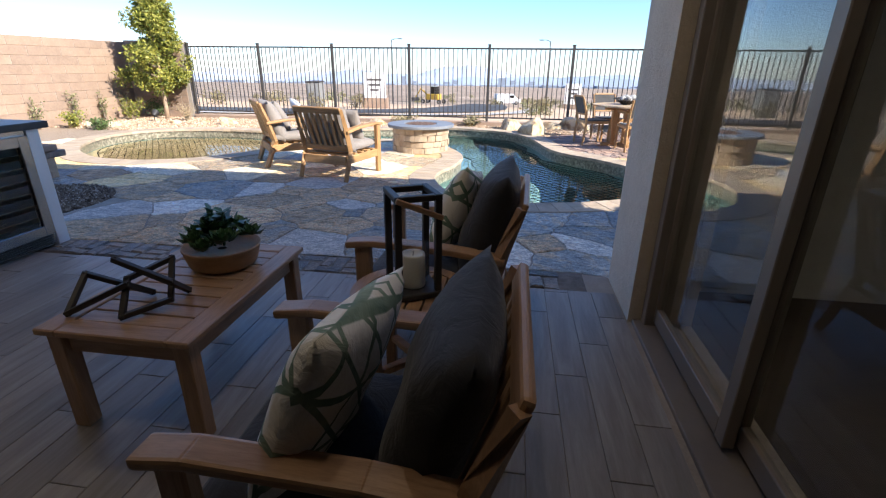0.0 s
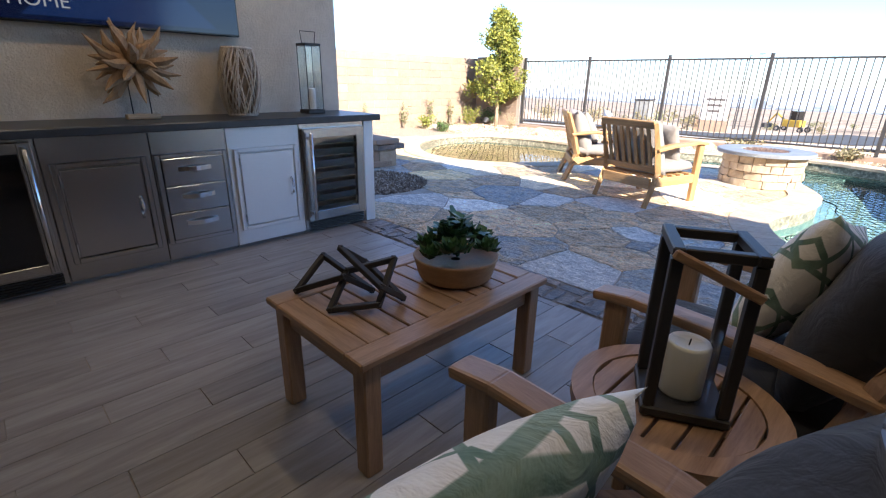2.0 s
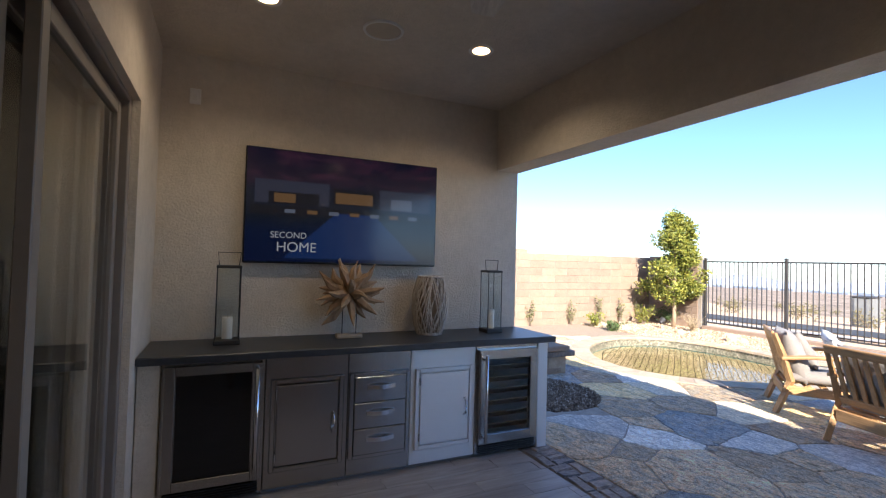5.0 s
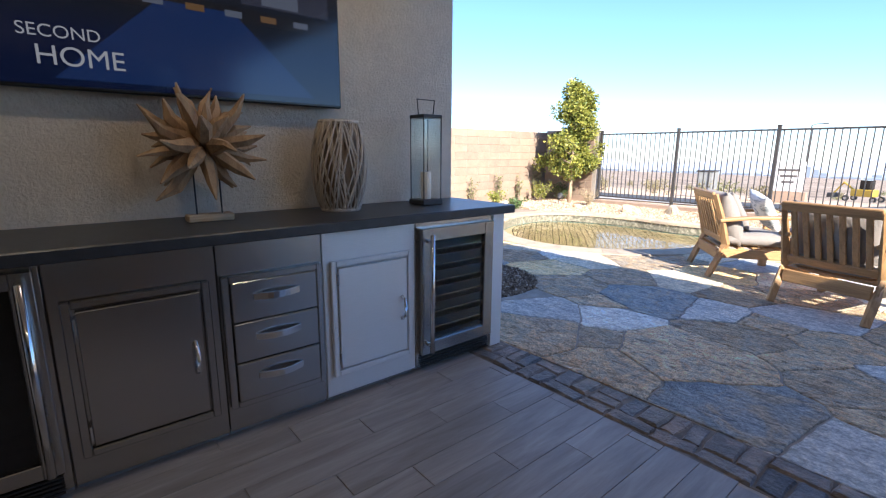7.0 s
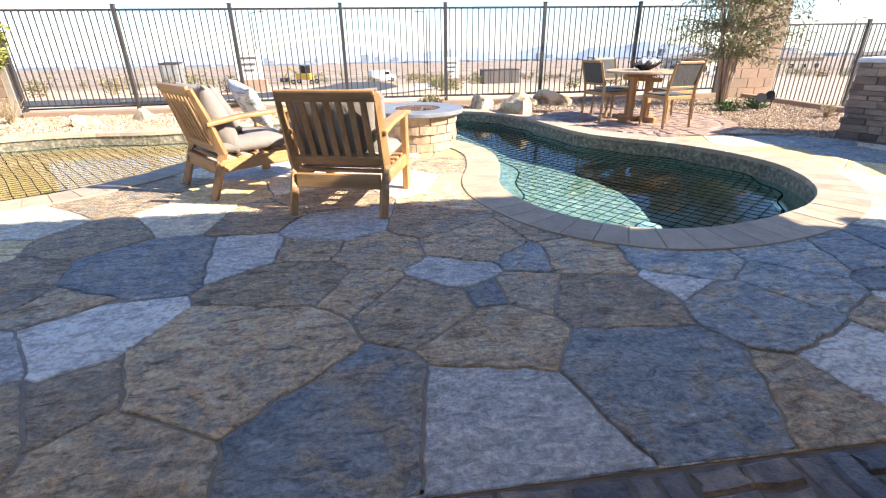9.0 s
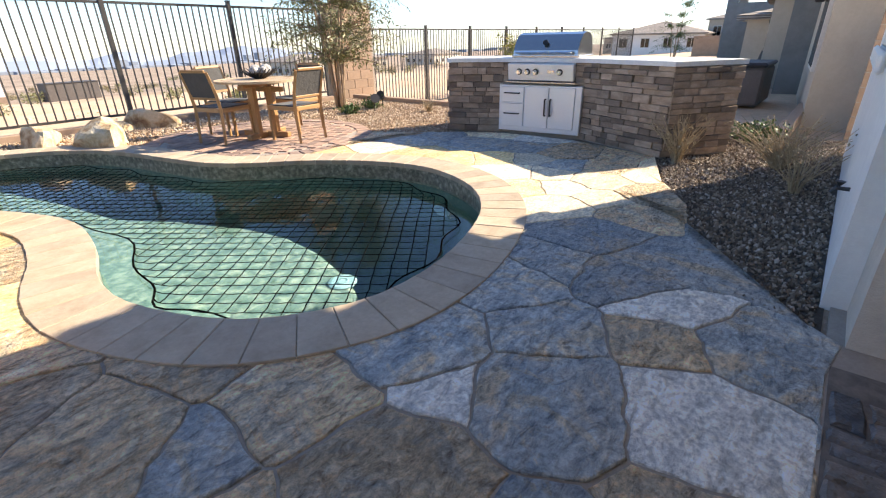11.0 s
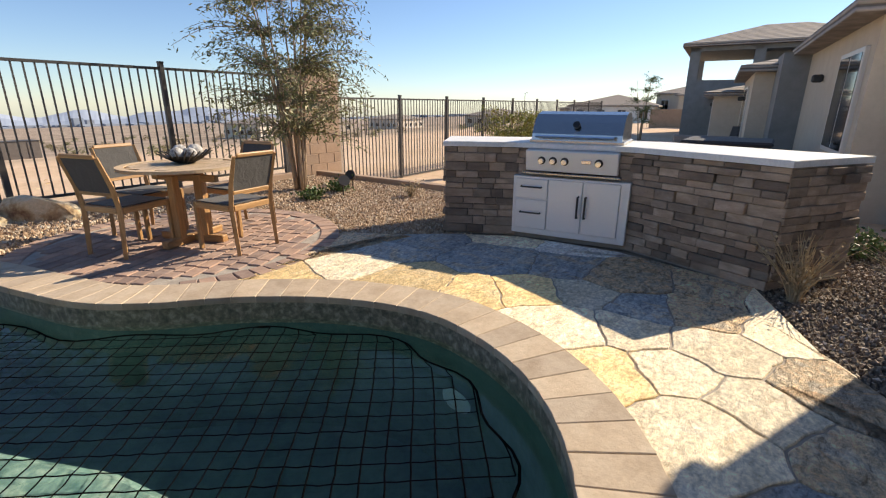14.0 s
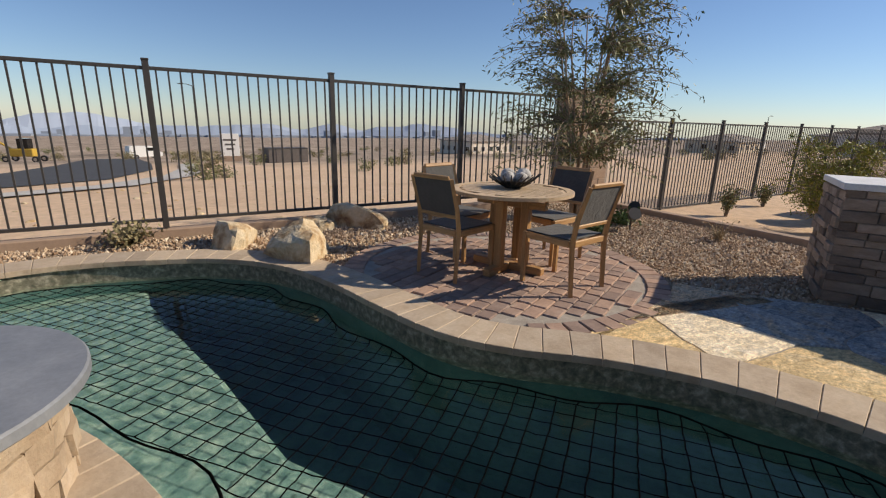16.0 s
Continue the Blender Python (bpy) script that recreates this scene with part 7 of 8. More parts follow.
def stucco_house(at, rz, w, d, h, label, mat, two=False):
    t = thing("house", label, "house", "houses across the desert lots", at, rz)
    part("wall", boxm((0, 0, h / 2 - 0.5), (w, d, h + 1.0)), mat, t)
    bm = bmesh.new()
    hip_roof(bm, -w / 2, w / 2, -d / 2, d / 2, h + 0.15, 1.5)
    part("roof", bm, M_FARROOF, t)
    n = max(2, int(w / 3))
    for k in range(n):
        for zz in ((1.3, h - 1.4) if two else (1.4,)):
            far_window(t, pose(-w / 2 + w * (k + 0.5) / n, -d / 2 - 0.01, zz), 1.2, 1.2)
            far_window(t, pose(-w / 2 - 0.01, -d / 2 + d * (k + 0.5) / n, zz, 0, 0, -90), 1.1, 1.2)


def ground_z(y, x=0.0):
    return (-0.15 if x < 6.5 else -0.45) - (min(y, 100) - 13) * 0.065 - max(0, y - 100) * 0.0355 if y > 13 else -0.45


for x, y, rz, w, d, h, m, two in ((72, 10.5, 0, 12, 10, 2.9, M_STUCCO_TAN, False), (75, 25, 8, 14, 11, 2.4, M_STUCCO_WHITE, False), (88, 16, 0, 14, 10, 3.6, M_STUCCO_TAN, True),
                                  (74, 110, 12, 15, 11, 3.2, M_STUCCO, False), (100, 120, -5, 16, 12, 3.2, M_STUCCO_TAN, False), (132, 116, 4, 16, 12, 3.2, M_STUCCO, False), (112, 66, 10, 14, 11, 2.6, M_STUCCO_TAN, False),
                                  (138, 78, 4, 16, 12, 3.2, M_STUCCO_WHITE, False), (128, 46, 4, 16, 12, 3.0, M_STUCCO_TAN, False)):
    stucco_house((x, y, ground_z(y, x)), rz, w, d, h, "far tan stucco house with a tile roof", m, two)


# ---- street, signs, lots beyond the fence ----
def strip(name, label, cat, pts, width, mat, lift):
    bm = bmesh.new()
    prev = None
    n = len(pts)
    for k, (x, y) in enumerate(pts):
        a, b = Vector(pts[max(0, k - 1)]), Vector(pts[min(n - 1, k + 1)])
        d = (b - a).normalized()
        s = Vector((-d.y, d.x)) * width / 2
        row = [bm.verts.new((x + s.x, y + s.y, ground_z(y + s.y, x) + lift)), bm.verts.new((x - s.x, y - s.y, ground_z(y - s.y, x) + lift))]
        if prev:
            bm.faces.new((prev[0], row[0], row[1], prev[1]))
        prev = row
    bmesh.ops.recalc_face_normals(bm, faces=bm.faces[:])
    return setting(name, bm, mat, label, cat)


ROAD = [(-60, 20.5), (-30, 21.5), (-15, 22.5), (-8, 24.5), (-4.5, 29), (-3.2, 38), (-3.2, 55), (-4, 75), (-5, 98)]
strip("road", "grey asphalt street", "road", ROAD, 6.5, M_ASPHALT, 0.03)
strip("pavement_street", "pale concrete pavement along the street", "pavement", [(-60, 15.6), (-30, 16.4), (-12, 17.4), (-5, 19.4), (-1, 23.5), (1, 29), (2, 38), (2.5, 50)], 1.3, M_CONCRETE, 0.05)


def lamp_post(at, rz, h):
    t = thing("street_lamp", "dark steel street lamp with a single arm", "street lamp", "street lamps", at, rz)
    part("pole", tubem([(0, 0, 0), (0, 0, h)], [0.09, 0.05], 8), M_FENCE, t)
    part("arm", tubem([(0, 0, h - 0.05), (0.5, 0, h + 0.12), (0.9, 0, h + 0.12)], [0.04, 0.035, 0.03], 6), M_FENCE, t)
    part("lamp_head", boxm((1.1, 0, h + 0.12), (0.55, 0.28, 0.10), 0.03), M_FENCE, t)


for x, y, rz, h in ((-14.8, 61.8, 0, 7.6), (4.67, 64.2, 180, 7.8), (60, 62, 0, 6.8), (100, 52, 0, 6.8)):
    lamp_post((x, y, ground_z(y, x)), rz, h)


def sign_wall(at, rz, w, h, label):
    t = thing("monument_sign", label, "sign", at=at, rz=rz)
    part("base", boxm((0, 0, 0.25), (w + 0.4, 0.7, 0.9), 0.02), M_CMU, t)
    part("panel", boxm((0, 0, 0.7 + h / 2), (w, 0.4, h), 0.03), M_STUCCO_WHITE, t)
    for k in range(3):
        part("lettering_bar", boxm((0, -0.206, 0.7 + h * (0.72 - 0.2 * k)), (w * (0.7 - 0.15 * k), 0.012, h * 0.08)), M_TRIMDARK, t)


sign_wall((-9.1, 34, ground_z(34)), 5, 1.5, 1.7, "pale stucco monument sign with a short line of lettering")
sign_wall((9.2, 75, ground_z(75, 9)), 0, 2.3, 2.9, "pale stucco monument sign beside the street")


def parked(kind, at, rz, body):
    """A parked vehicle: body shell, cab glass, wheels with rims."""
    t = thing(kind, "white parked work van beside the street" if kind == "van" else "yellow parked construction loader in the lot", "vehicle", at=at, rz=rz)
    if kind == "van":
        bm = bmesh.new()
        prof = [(-2.4, 0.35), (2.3, 0.35), (2.4, 1.0), (1.6, 1.15), (1.0, 1.95), (-2.3, 2.0), (-2.45, 1.0)]
        a = [bm.verts.new((x, -0.9, z)) for x, z in prof]
        b = [bm.verts.new((x, 0.9, z)) for x, z in prof]
        for k in range(len(prof)):
            bm.faces.new((a[k], a[(k + 1) % len(prof)], b[(k + 1) % len(prof)], b[k]))
        bm.faces.new(a[::-1])
        bm.faces.new(b)
        part("body", bm, body, t)
        part("side_window", boxm((0.6, -0.905, 1.5), (0.8, 0.02, 0.5), 0.005), M_GLASS_DARK, t)
    else:
        part("body", boxm((0, 0, 1.1), (2.4, 1.3, 0.9), 0.08), body, t)
        part("cab", boxm((-0.2, 0, 2.1), (1.1, 1.1, 1.2), 0.06), M_GLASS_DARK, t)
        part("boom", tubem([(1.0, 0, 1.3), (2.4, 0, 2.3), (3.4, 0, 0.9)], [0.14, 0.13, 0.10], 6), body, t)
        part("bucket", boxm((3.5, 0, 0.6), (0.6, 1.6, 0.6), 0.05), M_FENCE, t)
    for x in (-1.5, 1.5):
        for y in (-0.85, 0.85):
            w = part("wheel", tubem([(x, y - 0.11, 0.36), (x, y + 0.11, 0.36)], 0.36, 18), M_BLACK, t)
            part("rim", tubem([(x, y - 0.12, 0.36), (x, y + 0.12, 0.36)], 0.2, 12), M_STEEL, w)


M_YELLOW = grainy("yellow_machine_paint", [(0.3, (0.50, 0.30, 0.03)), (0.7, (0.56, 0.35, 0.05))], 4, 0.5, bump_str=0.1)
parked("van", (-0.6, 96.0, ground_z(96)), 20, M_PLASTIC_WHITE)
parked("loader", (-12.5, 80.0, ground_z(80)), 160, M_YELLOW)


def bin_box(at, rz, w, h, label, mat):
    t = thing("dumpster", label, "dumpster", at=at, rz=rz)
    part("body", boxm((0, 0, h / 2), (w, 1.8, h), 0.04), mat, t)
    part("rim", boxm((0, 0, h + 0.03), (w + 0.1, 1.9, 0.08), 0.02), M_FENCE, t)
    for x in (-0.3, 0.3):
        part("rib", boxm((x * w, -0.92, h / 2), (0.1, 0.06, h - 0.1)), mat, t)


bin_box((13.3, 62.0, ground_z(62, 14)), 5, 4.5, 1.6, "dark roll-off dumpster on the dirt lot", M_TRIMDARK)
bin_box((-13.5, 34.0, ground_z(34)), 10, 0.9, 1.7, "grey utility cabinet by the street", M_STUCCO_SLATE)

rr7 = random.Random(77)


def scrub(at, r, mat, seed, label="dry desert shrub on the dirt lot"):
    rr = random.Random(seed)
    t = thing("desert_shrub", label, "shrub", "shrubs on the desert lots", at)
    blobs = [((rr.uniform(-r, r) * 0.7, rr.uniform(-r, r) * 0.7, rr.uniform(0.15, 0.9) * r), r * rr.uniform(0.3, 0.5)) for k in range(9)]
    v, f = leaves(blobs, 42, 0.20 * r + 0.05, rr, 0.25, 0.2)
    raw_part("foliage", v, f, mat, t)
    for k in range(5):
        a = rr.uniform(0, 6.28)
        part("stem", tubem([(0, 0, 0), (0.5 * r * math.cos(a), 0.5 * r * math.sin(a), r * 0.9)], [0.02, 0.006], 4), M_BARK, t)


for k in range(110):
    x, y = rr7.uniform(-55, 80), rr7.uniform(30, 150)
    if any(math.hypot(x - a, y - b) < 5 for a, b in ROAD):
        continue
    scrub((x, y, ground_z(y, x) - 0.05), rr7.uniform(0.5, 1.2), M_LEAF_BUSH if rr7.random() < 0.7 else M_LEAF_OLIVE, 200 + k)
for k, (x, y, r) in enumerate(((1.6, 25.5, 0.6), (2.3, 26.2, 0.5), (8.6, 22.0, 0.5), (9.3, 22.6, 0.45), (-13, 33, 0.9), (-17, 34, 1.0), (-10.5, 34, 0.9), (-21, 34, 1.0), (2.6, 58, 1.2))):
    scrub((x, y, ground_z(y, x) - 0.05), r, M_LEAF_OLIVE if k < 4 else M_LEAF_BUSH, 300 + k)
berm = bmesh.new()
for k in range(8):
    rock(berm, (-60 + k * 6.0, 40 + rr7.uniform(-1, 1), ground_z(40) - 0.5), (6.5, 3.5, rr7.uniform(0.9, 1.3)), k + 11, 0.18, 3, 0.1)
setting("dirt_berm", berm, M_DIRT, "long heap of brown dirt beyond the street", "ground", True)
scatter_rocks = bmesh.new()
for k in range(260):
    x, y = rr7.uniform(-14, 12), rr7.uniform(13.5, 22)
    s = rr7.uniform(0.03, 0.12)
    rock(scatter_rocks, (x, y, ground_z(y, x) - 0.02), (s, s * 0.8, s * 0.6), k + 3, 0.3, 1, 0.3)
setting("dirt_rocks", scatter_rocks, M_BOULDER, "loose rocks on the dirt slope", "rocks", None, "stuff")


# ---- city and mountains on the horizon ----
# Tones for far things; the haze of distance is put into the colour.
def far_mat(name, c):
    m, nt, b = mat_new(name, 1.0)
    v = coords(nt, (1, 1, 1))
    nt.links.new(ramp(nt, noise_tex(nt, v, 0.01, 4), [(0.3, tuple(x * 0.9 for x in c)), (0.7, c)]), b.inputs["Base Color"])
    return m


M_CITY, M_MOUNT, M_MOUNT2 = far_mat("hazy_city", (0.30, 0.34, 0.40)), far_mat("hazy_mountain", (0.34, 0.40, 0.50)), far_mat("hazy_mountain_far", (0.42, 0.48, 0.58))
city = bmesh.new()
for k in range(420):
    a = rr7.uniform(-0.75, 1.05)
    d = rr7.uniform(1250, 1700)
    x, y = d * math.sin(a), d * math.cos(a)
    tall = rr7.random() < 0.07 and -0.25 < a < 0.75
    h = rr7.uniform(10, 26) if tall else rr7.uniform(2, 6)
    w = rr7.uniform(10, 20) if tall else rr7.uniform(15, 50)
    box(city, (x, y, ground_z(y) + h / 2 - 2), (w, w, h + 4))
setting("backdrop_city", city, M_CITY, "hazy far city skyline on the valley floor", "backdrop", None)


def ridge(name, dist, base_fn, amp, mat, seed, a0, a1):
    bm = bmesh.new()
    prev = None
    for k in range(181):
        a = a0 + (a1 - a0) * k / 180
        x, y = dist * math.sin(a), dist * math.cos(a)
        hz = base_fn + amp * max(0.05, 0.55 + noise.noise((a * 5, seed, 0)) * 0.7 + noise.noise((a * 17, seed, 1)) * 0.25 + noise.noise((a * 50, seed, 2)) * 0.08)
        hz = base_fn + (hz - base_fn) * (1 - 0.62 * min(1.0, max(0.0, (a - 0.55) / 0.25)))
        row = [bm.verts.new((x, y, base_fn - 60)), bm.verts.new((x * 1.05, y * 1.05, hz))]
        if prev:
            bm.faces.new((prev[0], row[0], row[1], prev[1]))
        prev = row
    bmesh.ops.recalc_face_normals(bm, faces=bm.faces[:])
    setting(name, bm, mat, "hazy blue-grey mountain ridge on the horizon", "backdrop")


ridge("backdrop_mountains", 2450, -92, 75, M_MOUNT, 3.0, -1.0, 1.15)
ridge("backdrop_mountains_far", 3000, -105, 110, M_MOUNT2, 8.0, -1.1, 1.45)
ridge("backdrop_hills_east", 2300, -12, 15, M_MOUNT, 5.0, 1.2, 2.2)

# ---- laid pieces: flagstones, coping, cobbles, tiles, pavers ----
# stones of the deck: middle, half width, kind
STONES_A = [(-2.78, 5.08, 0.40, "b"), (-2.22, 5.20, 0.21, "w"), (-1.87, 4.77, 0.28, "t"), (-1.82, 5.19, 0.20, "t"), (-1.42, 5.11, 0.23, "t"), (-1.48, 4.62, 0.20, "t"),
            (-1.19, 4.41, 0.28, "t"), (-0.96, 4.75, 0.20, "w"), (-0.78, 5.17, 0.30, "t"), (-0.52, 4.88, 0.17, "b"), (-0.85, 4.49, 0.14, "b"), (-0.60, 4.49, 0.20, "t"),
            (-0.14, 4.85, 0.28, "t"), (0.37, 4.77, 0.36, "b"), (0.18, 4.44, 0.20, "w"), (-0.23, 4.31, 0.33, "t"), (-0.87, 4.07, 0.30, "t"), (-0.29, 3.76, 0.42, "b"),
            (0.37, 4.13, 0.32, "b"), (1.02, 4.75, 0.30, "b")]
STONES_B = [(0.72, 4.36, 0.26, "b"), (-1.55, 3.68, 0.42, "b"), (-0.98, 3.59, 0.40, "w"), (-1.96, 4.08, 0.46, "t"), (-2.73, 4.42, 0.24, "w"), (-2.49, 3.88, 0.20, "t"),
            (-2.20, 3.58, 0.36, "t"), (-2.88, 3.66, 0.40, "t"), (-3.14, 4.13, 0.30, "w"), (-3.47, 4.92, 0.34, "t"), (-2.96, 4.71, 0.16, "t"), (0.13, 3.58, 0.26, "t"),
            (0.58, 3.68, 0.30, "w"), (0.98, 3.90, 0.20, "t"), (1.12, 3.58, 0.24, "b"), (1.28, 4.00, 0.20, "w"), (1.45, 4.27, 0.28, "b"), (1.42, 4.62, 0.26, "b"),
            (-1.70, 5.64, 0.30, "w"), (-0.25, 5.34, 0.20, "t"), (-0.98, 5.55, 0.25, "t")]
STONES_C = [(3.54, 5.99, 0.25, "c"), (3.34, 6.32, 0.28, "g"), (3.10, 6.62, 0.25, "g"), (2.99, 7.19, 0.35, "g"), (2.90, 5.93, 0.32, "c"), (3.08, 5.54, 0.24, "c"),
            (2.57, 5.54, 0.30, "g"), (2.75, 5.27, 0.26, "c"), (3.16, 5.06, 0.28, "c"), (2.62, 4.86, 0.28, "c"), (2.28, 5.05, 0.32, "c"), (3.55, 4.73, 0.30, "c"),
            (3.03, 4.51, 0.35, "t"), (3.52, 5.55, 0.22, "b"), (3.62, 5.20, 0.25, "t"), (4.02, 5.83, 0.30, "t"), (4.02, 6.28, 0.28, "b"), (3.87, 6.88, 0.35, "b"),
            (3.95, 7.73, 0.30, "b"), (3.06, 7.70, 0.30, "c"), (3.47, 7.75, 0.28, "b"), (2.42, 4.55, 0.30, "t"), (1.95, 4.62, 0.34, "b"), (1.80, 4.15, 0.30, "b")]


def clip(poly, px, py, nx, ny):
    """The part of a convex outline on the near side of a line."""
    out = []
    n = len(poly)
    for i in range(n):
        a, b = poly[i], poly[(i + 1) % n]
        da = (a[0] - px) * nx + (a[1] - py) * ny
        db = (b[0] - px) * nx + (b[1] - py) * ny
        if da <= 0:
            out.append(a)
        if da * db < 0:
            t = da / (da - db)
            out.append((a[0] + (b[0] - a[0]) * t, a[1] + (b[1] - a[1]) * t))
    return out


def broken(poly, rr):
    """Now and then a stone is laid as two, with a joint between."""
    n = len(poly)
    area = sum(a[0] * b[1] - b[0] * a[1] for a, b in zip(poly, poly[1:] + poly[:1])) / 2
    if area < 0.22 or rr.random() > 0.34 or n < 12:
        return [poly]
    cx, cy = sum(p[0] for p in poly) / n, sum(p[1] for p in poly) / n
    a = rr.uniform(0, math.pi)
    nx, ny, off = math.cos(a), math.sin(a), rr.uniform(0.02, 0.12)
    out = [clip(poly, cx + nx * (off - 0.010), cy + ny * (off - 0.010), nx, ny), clip(poly, cx + nx * (off + 0.010), cy + ny * (off + 0.010), -nx, -ny)]
    return out if all(len(q) > 4 for q in out) else [poly]


def flagstones():
    rr = random.Random(21)
    seeds = STONES_A + STONES_B + STONES_C
    named = len(seeds)
    tries = 0
    while tries < 6000:
        tries += 1
        p = (rr.uniform(-9.2, 5.2), rr.uniform(3.2, 9.4))
        if not inside(p, DECK) or inside(p, COPE_OUT):
            continue
        size = 0.27 + 0.16 * noise.noise((p[0], p[1], 3.0))
        if all((p[0] - s[0]) ** 2 + (p[1] - s[1]) ** 2 > (size + s[2]) ** 2 for s in seeds):
            seeds.append((*p, size, rr.choice("bttwtbtt" if p[1] < 5.8 else "tcgctw")))
    heavy = [s[2] ** 2 for s in seeds]
    root = new("pavement")
    tagged(root, "irregular blue, tan and gold flagstone pool deck", "pavement", "", "structure")
    count = 0
    for i, (sx, sy, _, kind) in enumerate(seeds):
        if inside((sx, sy), GRAVEL_SPOT):
            continue
        poly = [(sx - 1.1, sy - 1.1), (sx + 1.1, sy - 1.1), (sx + 1.1, sy + 1.1), (sx - 1.1, sy + 1.1)]
        for j, (ox, oy, _, _) in enumerate(seeds):
            dx, dy = ox - sx, oy - sy
            if i != j and dx * dx + dy * dy < 6:
                f = min(0.72, max(0.28, 0.5 + (heavy[i] - heavy[j]) / (2 * (dx * dx + dy * dy))))
                poly = clip(poly, sx + dx * f, sy + dy * f, dx, dy)
                if len(poly) < 3:
                    break
        if len(poly) < 3:
            continue
        fine = []
        n = len(poly)
        for k in range(n):
            a, b = Vector(poly[k]), Vector(poly[(k + 1) % n])
            m = max(1, int((b - a).length / 0.045))
            for q in range(m):
                p = a.lerp(b, q / m)
                w = Vector((noise.noise((p.x * 2.3, p.y * 2.3, 1.0)), noise.noise((p.x * 2.3, p.y * 2.3, 9.0)))) * 0.02
                w += Vector((noise.noise((p.x * 31, p.y * 31, 2.0)), noise.noise((p.x * 31, p.y * 31, 5.0)))) * 0.008
                w += Vector((noise.noise((p.x * 9, p.y * 9, 4.0)), noise.noise((p.x * 9, p.y * 9, 7.0)))) * 0.022
                p = p + w
                c = Vector((sx, sy)) - p
                p = p + c.normalized() * 0.0075
                p = (p.x, p.y)
                if not inside(p, DECK):
                    p = nearest(p, DECK)
                if inside(p, GRAVEL_SPOT):
                    p = nearest(p, GRAVEL_SPOT)
                span = math.hypot(p[0] - sx, p[1] - sy)
                for q2 in range(1, int(span / 0.05) + 2):
                    f2 = min(1.0, q2 * 0.05 / max(span, 1e-6))
                    p2 = (sx + (p[0] - sx) * f2, sy + (p[1] - sy) * f2)
                    if inside(p2, COPE_MID):
                        p = nearest(p2, COPE_MID)
                        break
                if not fine or (p[0] - fine[-1][0]) ** 2 + (p[1] - fine[-1][1]) ** 2 > 0.0009:
                    fine.append(p)
        if len(fine) < 4:
            continue
        area = sum(a[0] * b[1] - b[0] * a[1] for a, b in zip(fine, fine[1:] + fine[:1])) / 2
        if area < 0.02:
            continue
        for piece in ([fine] if i < named else broken(fine, rr)):
            mx, my = sum(p[0] for p in piece) / len(piece), sum(p[1] for p in piece) / len(piece)
            bm = bmesh.new()
            prism(bm, [(x - mx, y - my) for x, y in piece], -0.035, 0.0, 0.005)
            o = part("flagstone", bm, M_STONE[kind if piece is fine or rr.random() < 0.5 else rr.choice("tbw" if my < 4.3 else "tcg")], root)
            o.matrix_basis = pose(mx, my, rr.uniform(-0.004, 0.004), rr.uniform(-0.3, 0.3), rr.uniform(-0.3, 0.3), 0)
            count += 1
    return count


flagstones()


def deck_grout():
    """The mortar bed between the stones: cells of the deck that lie clear of the pool."""
    s = 0.1
    bm = bmesh.new()
    vs = {}
    def v(i, j):
        if (i, j) not in vs:
            p = (i * s, j * s)
            if inside(p, COPE_MID):
                p = nearest(p, COPE_MID)
            if inside(p, GRAVEL_SPOT):
                p = nearest(p, GRAVEL_SPOT)
            if not inside(p, DECK):
                p = nearest(p, DECK)
            vs[i, j] = bm.verts.new((p[0], p[1], -0.010))
        return vs[i, j]
    for i in range(-90, 50):
        for j in range(33, 94):
            c = ((i + 0.5) * s, (j + 0.5) * s)
            if inside(c, DECK) and not inside(c, COPE_MID) and not inside(c, GRAVEL_SPOT):
                bm.faces.new((v(i, j), v(i + 1, j), v(i + 1, j + 1), v(i, j + 1)))
    bmesh.ops.dissolve_degenerate(bm, dist=0.0005, edges=bm.edges[:])
    return bm


setting("deck_grout", deck_grout(), M_GROUT, "grey-brown mortar between flagstones", "mortar")


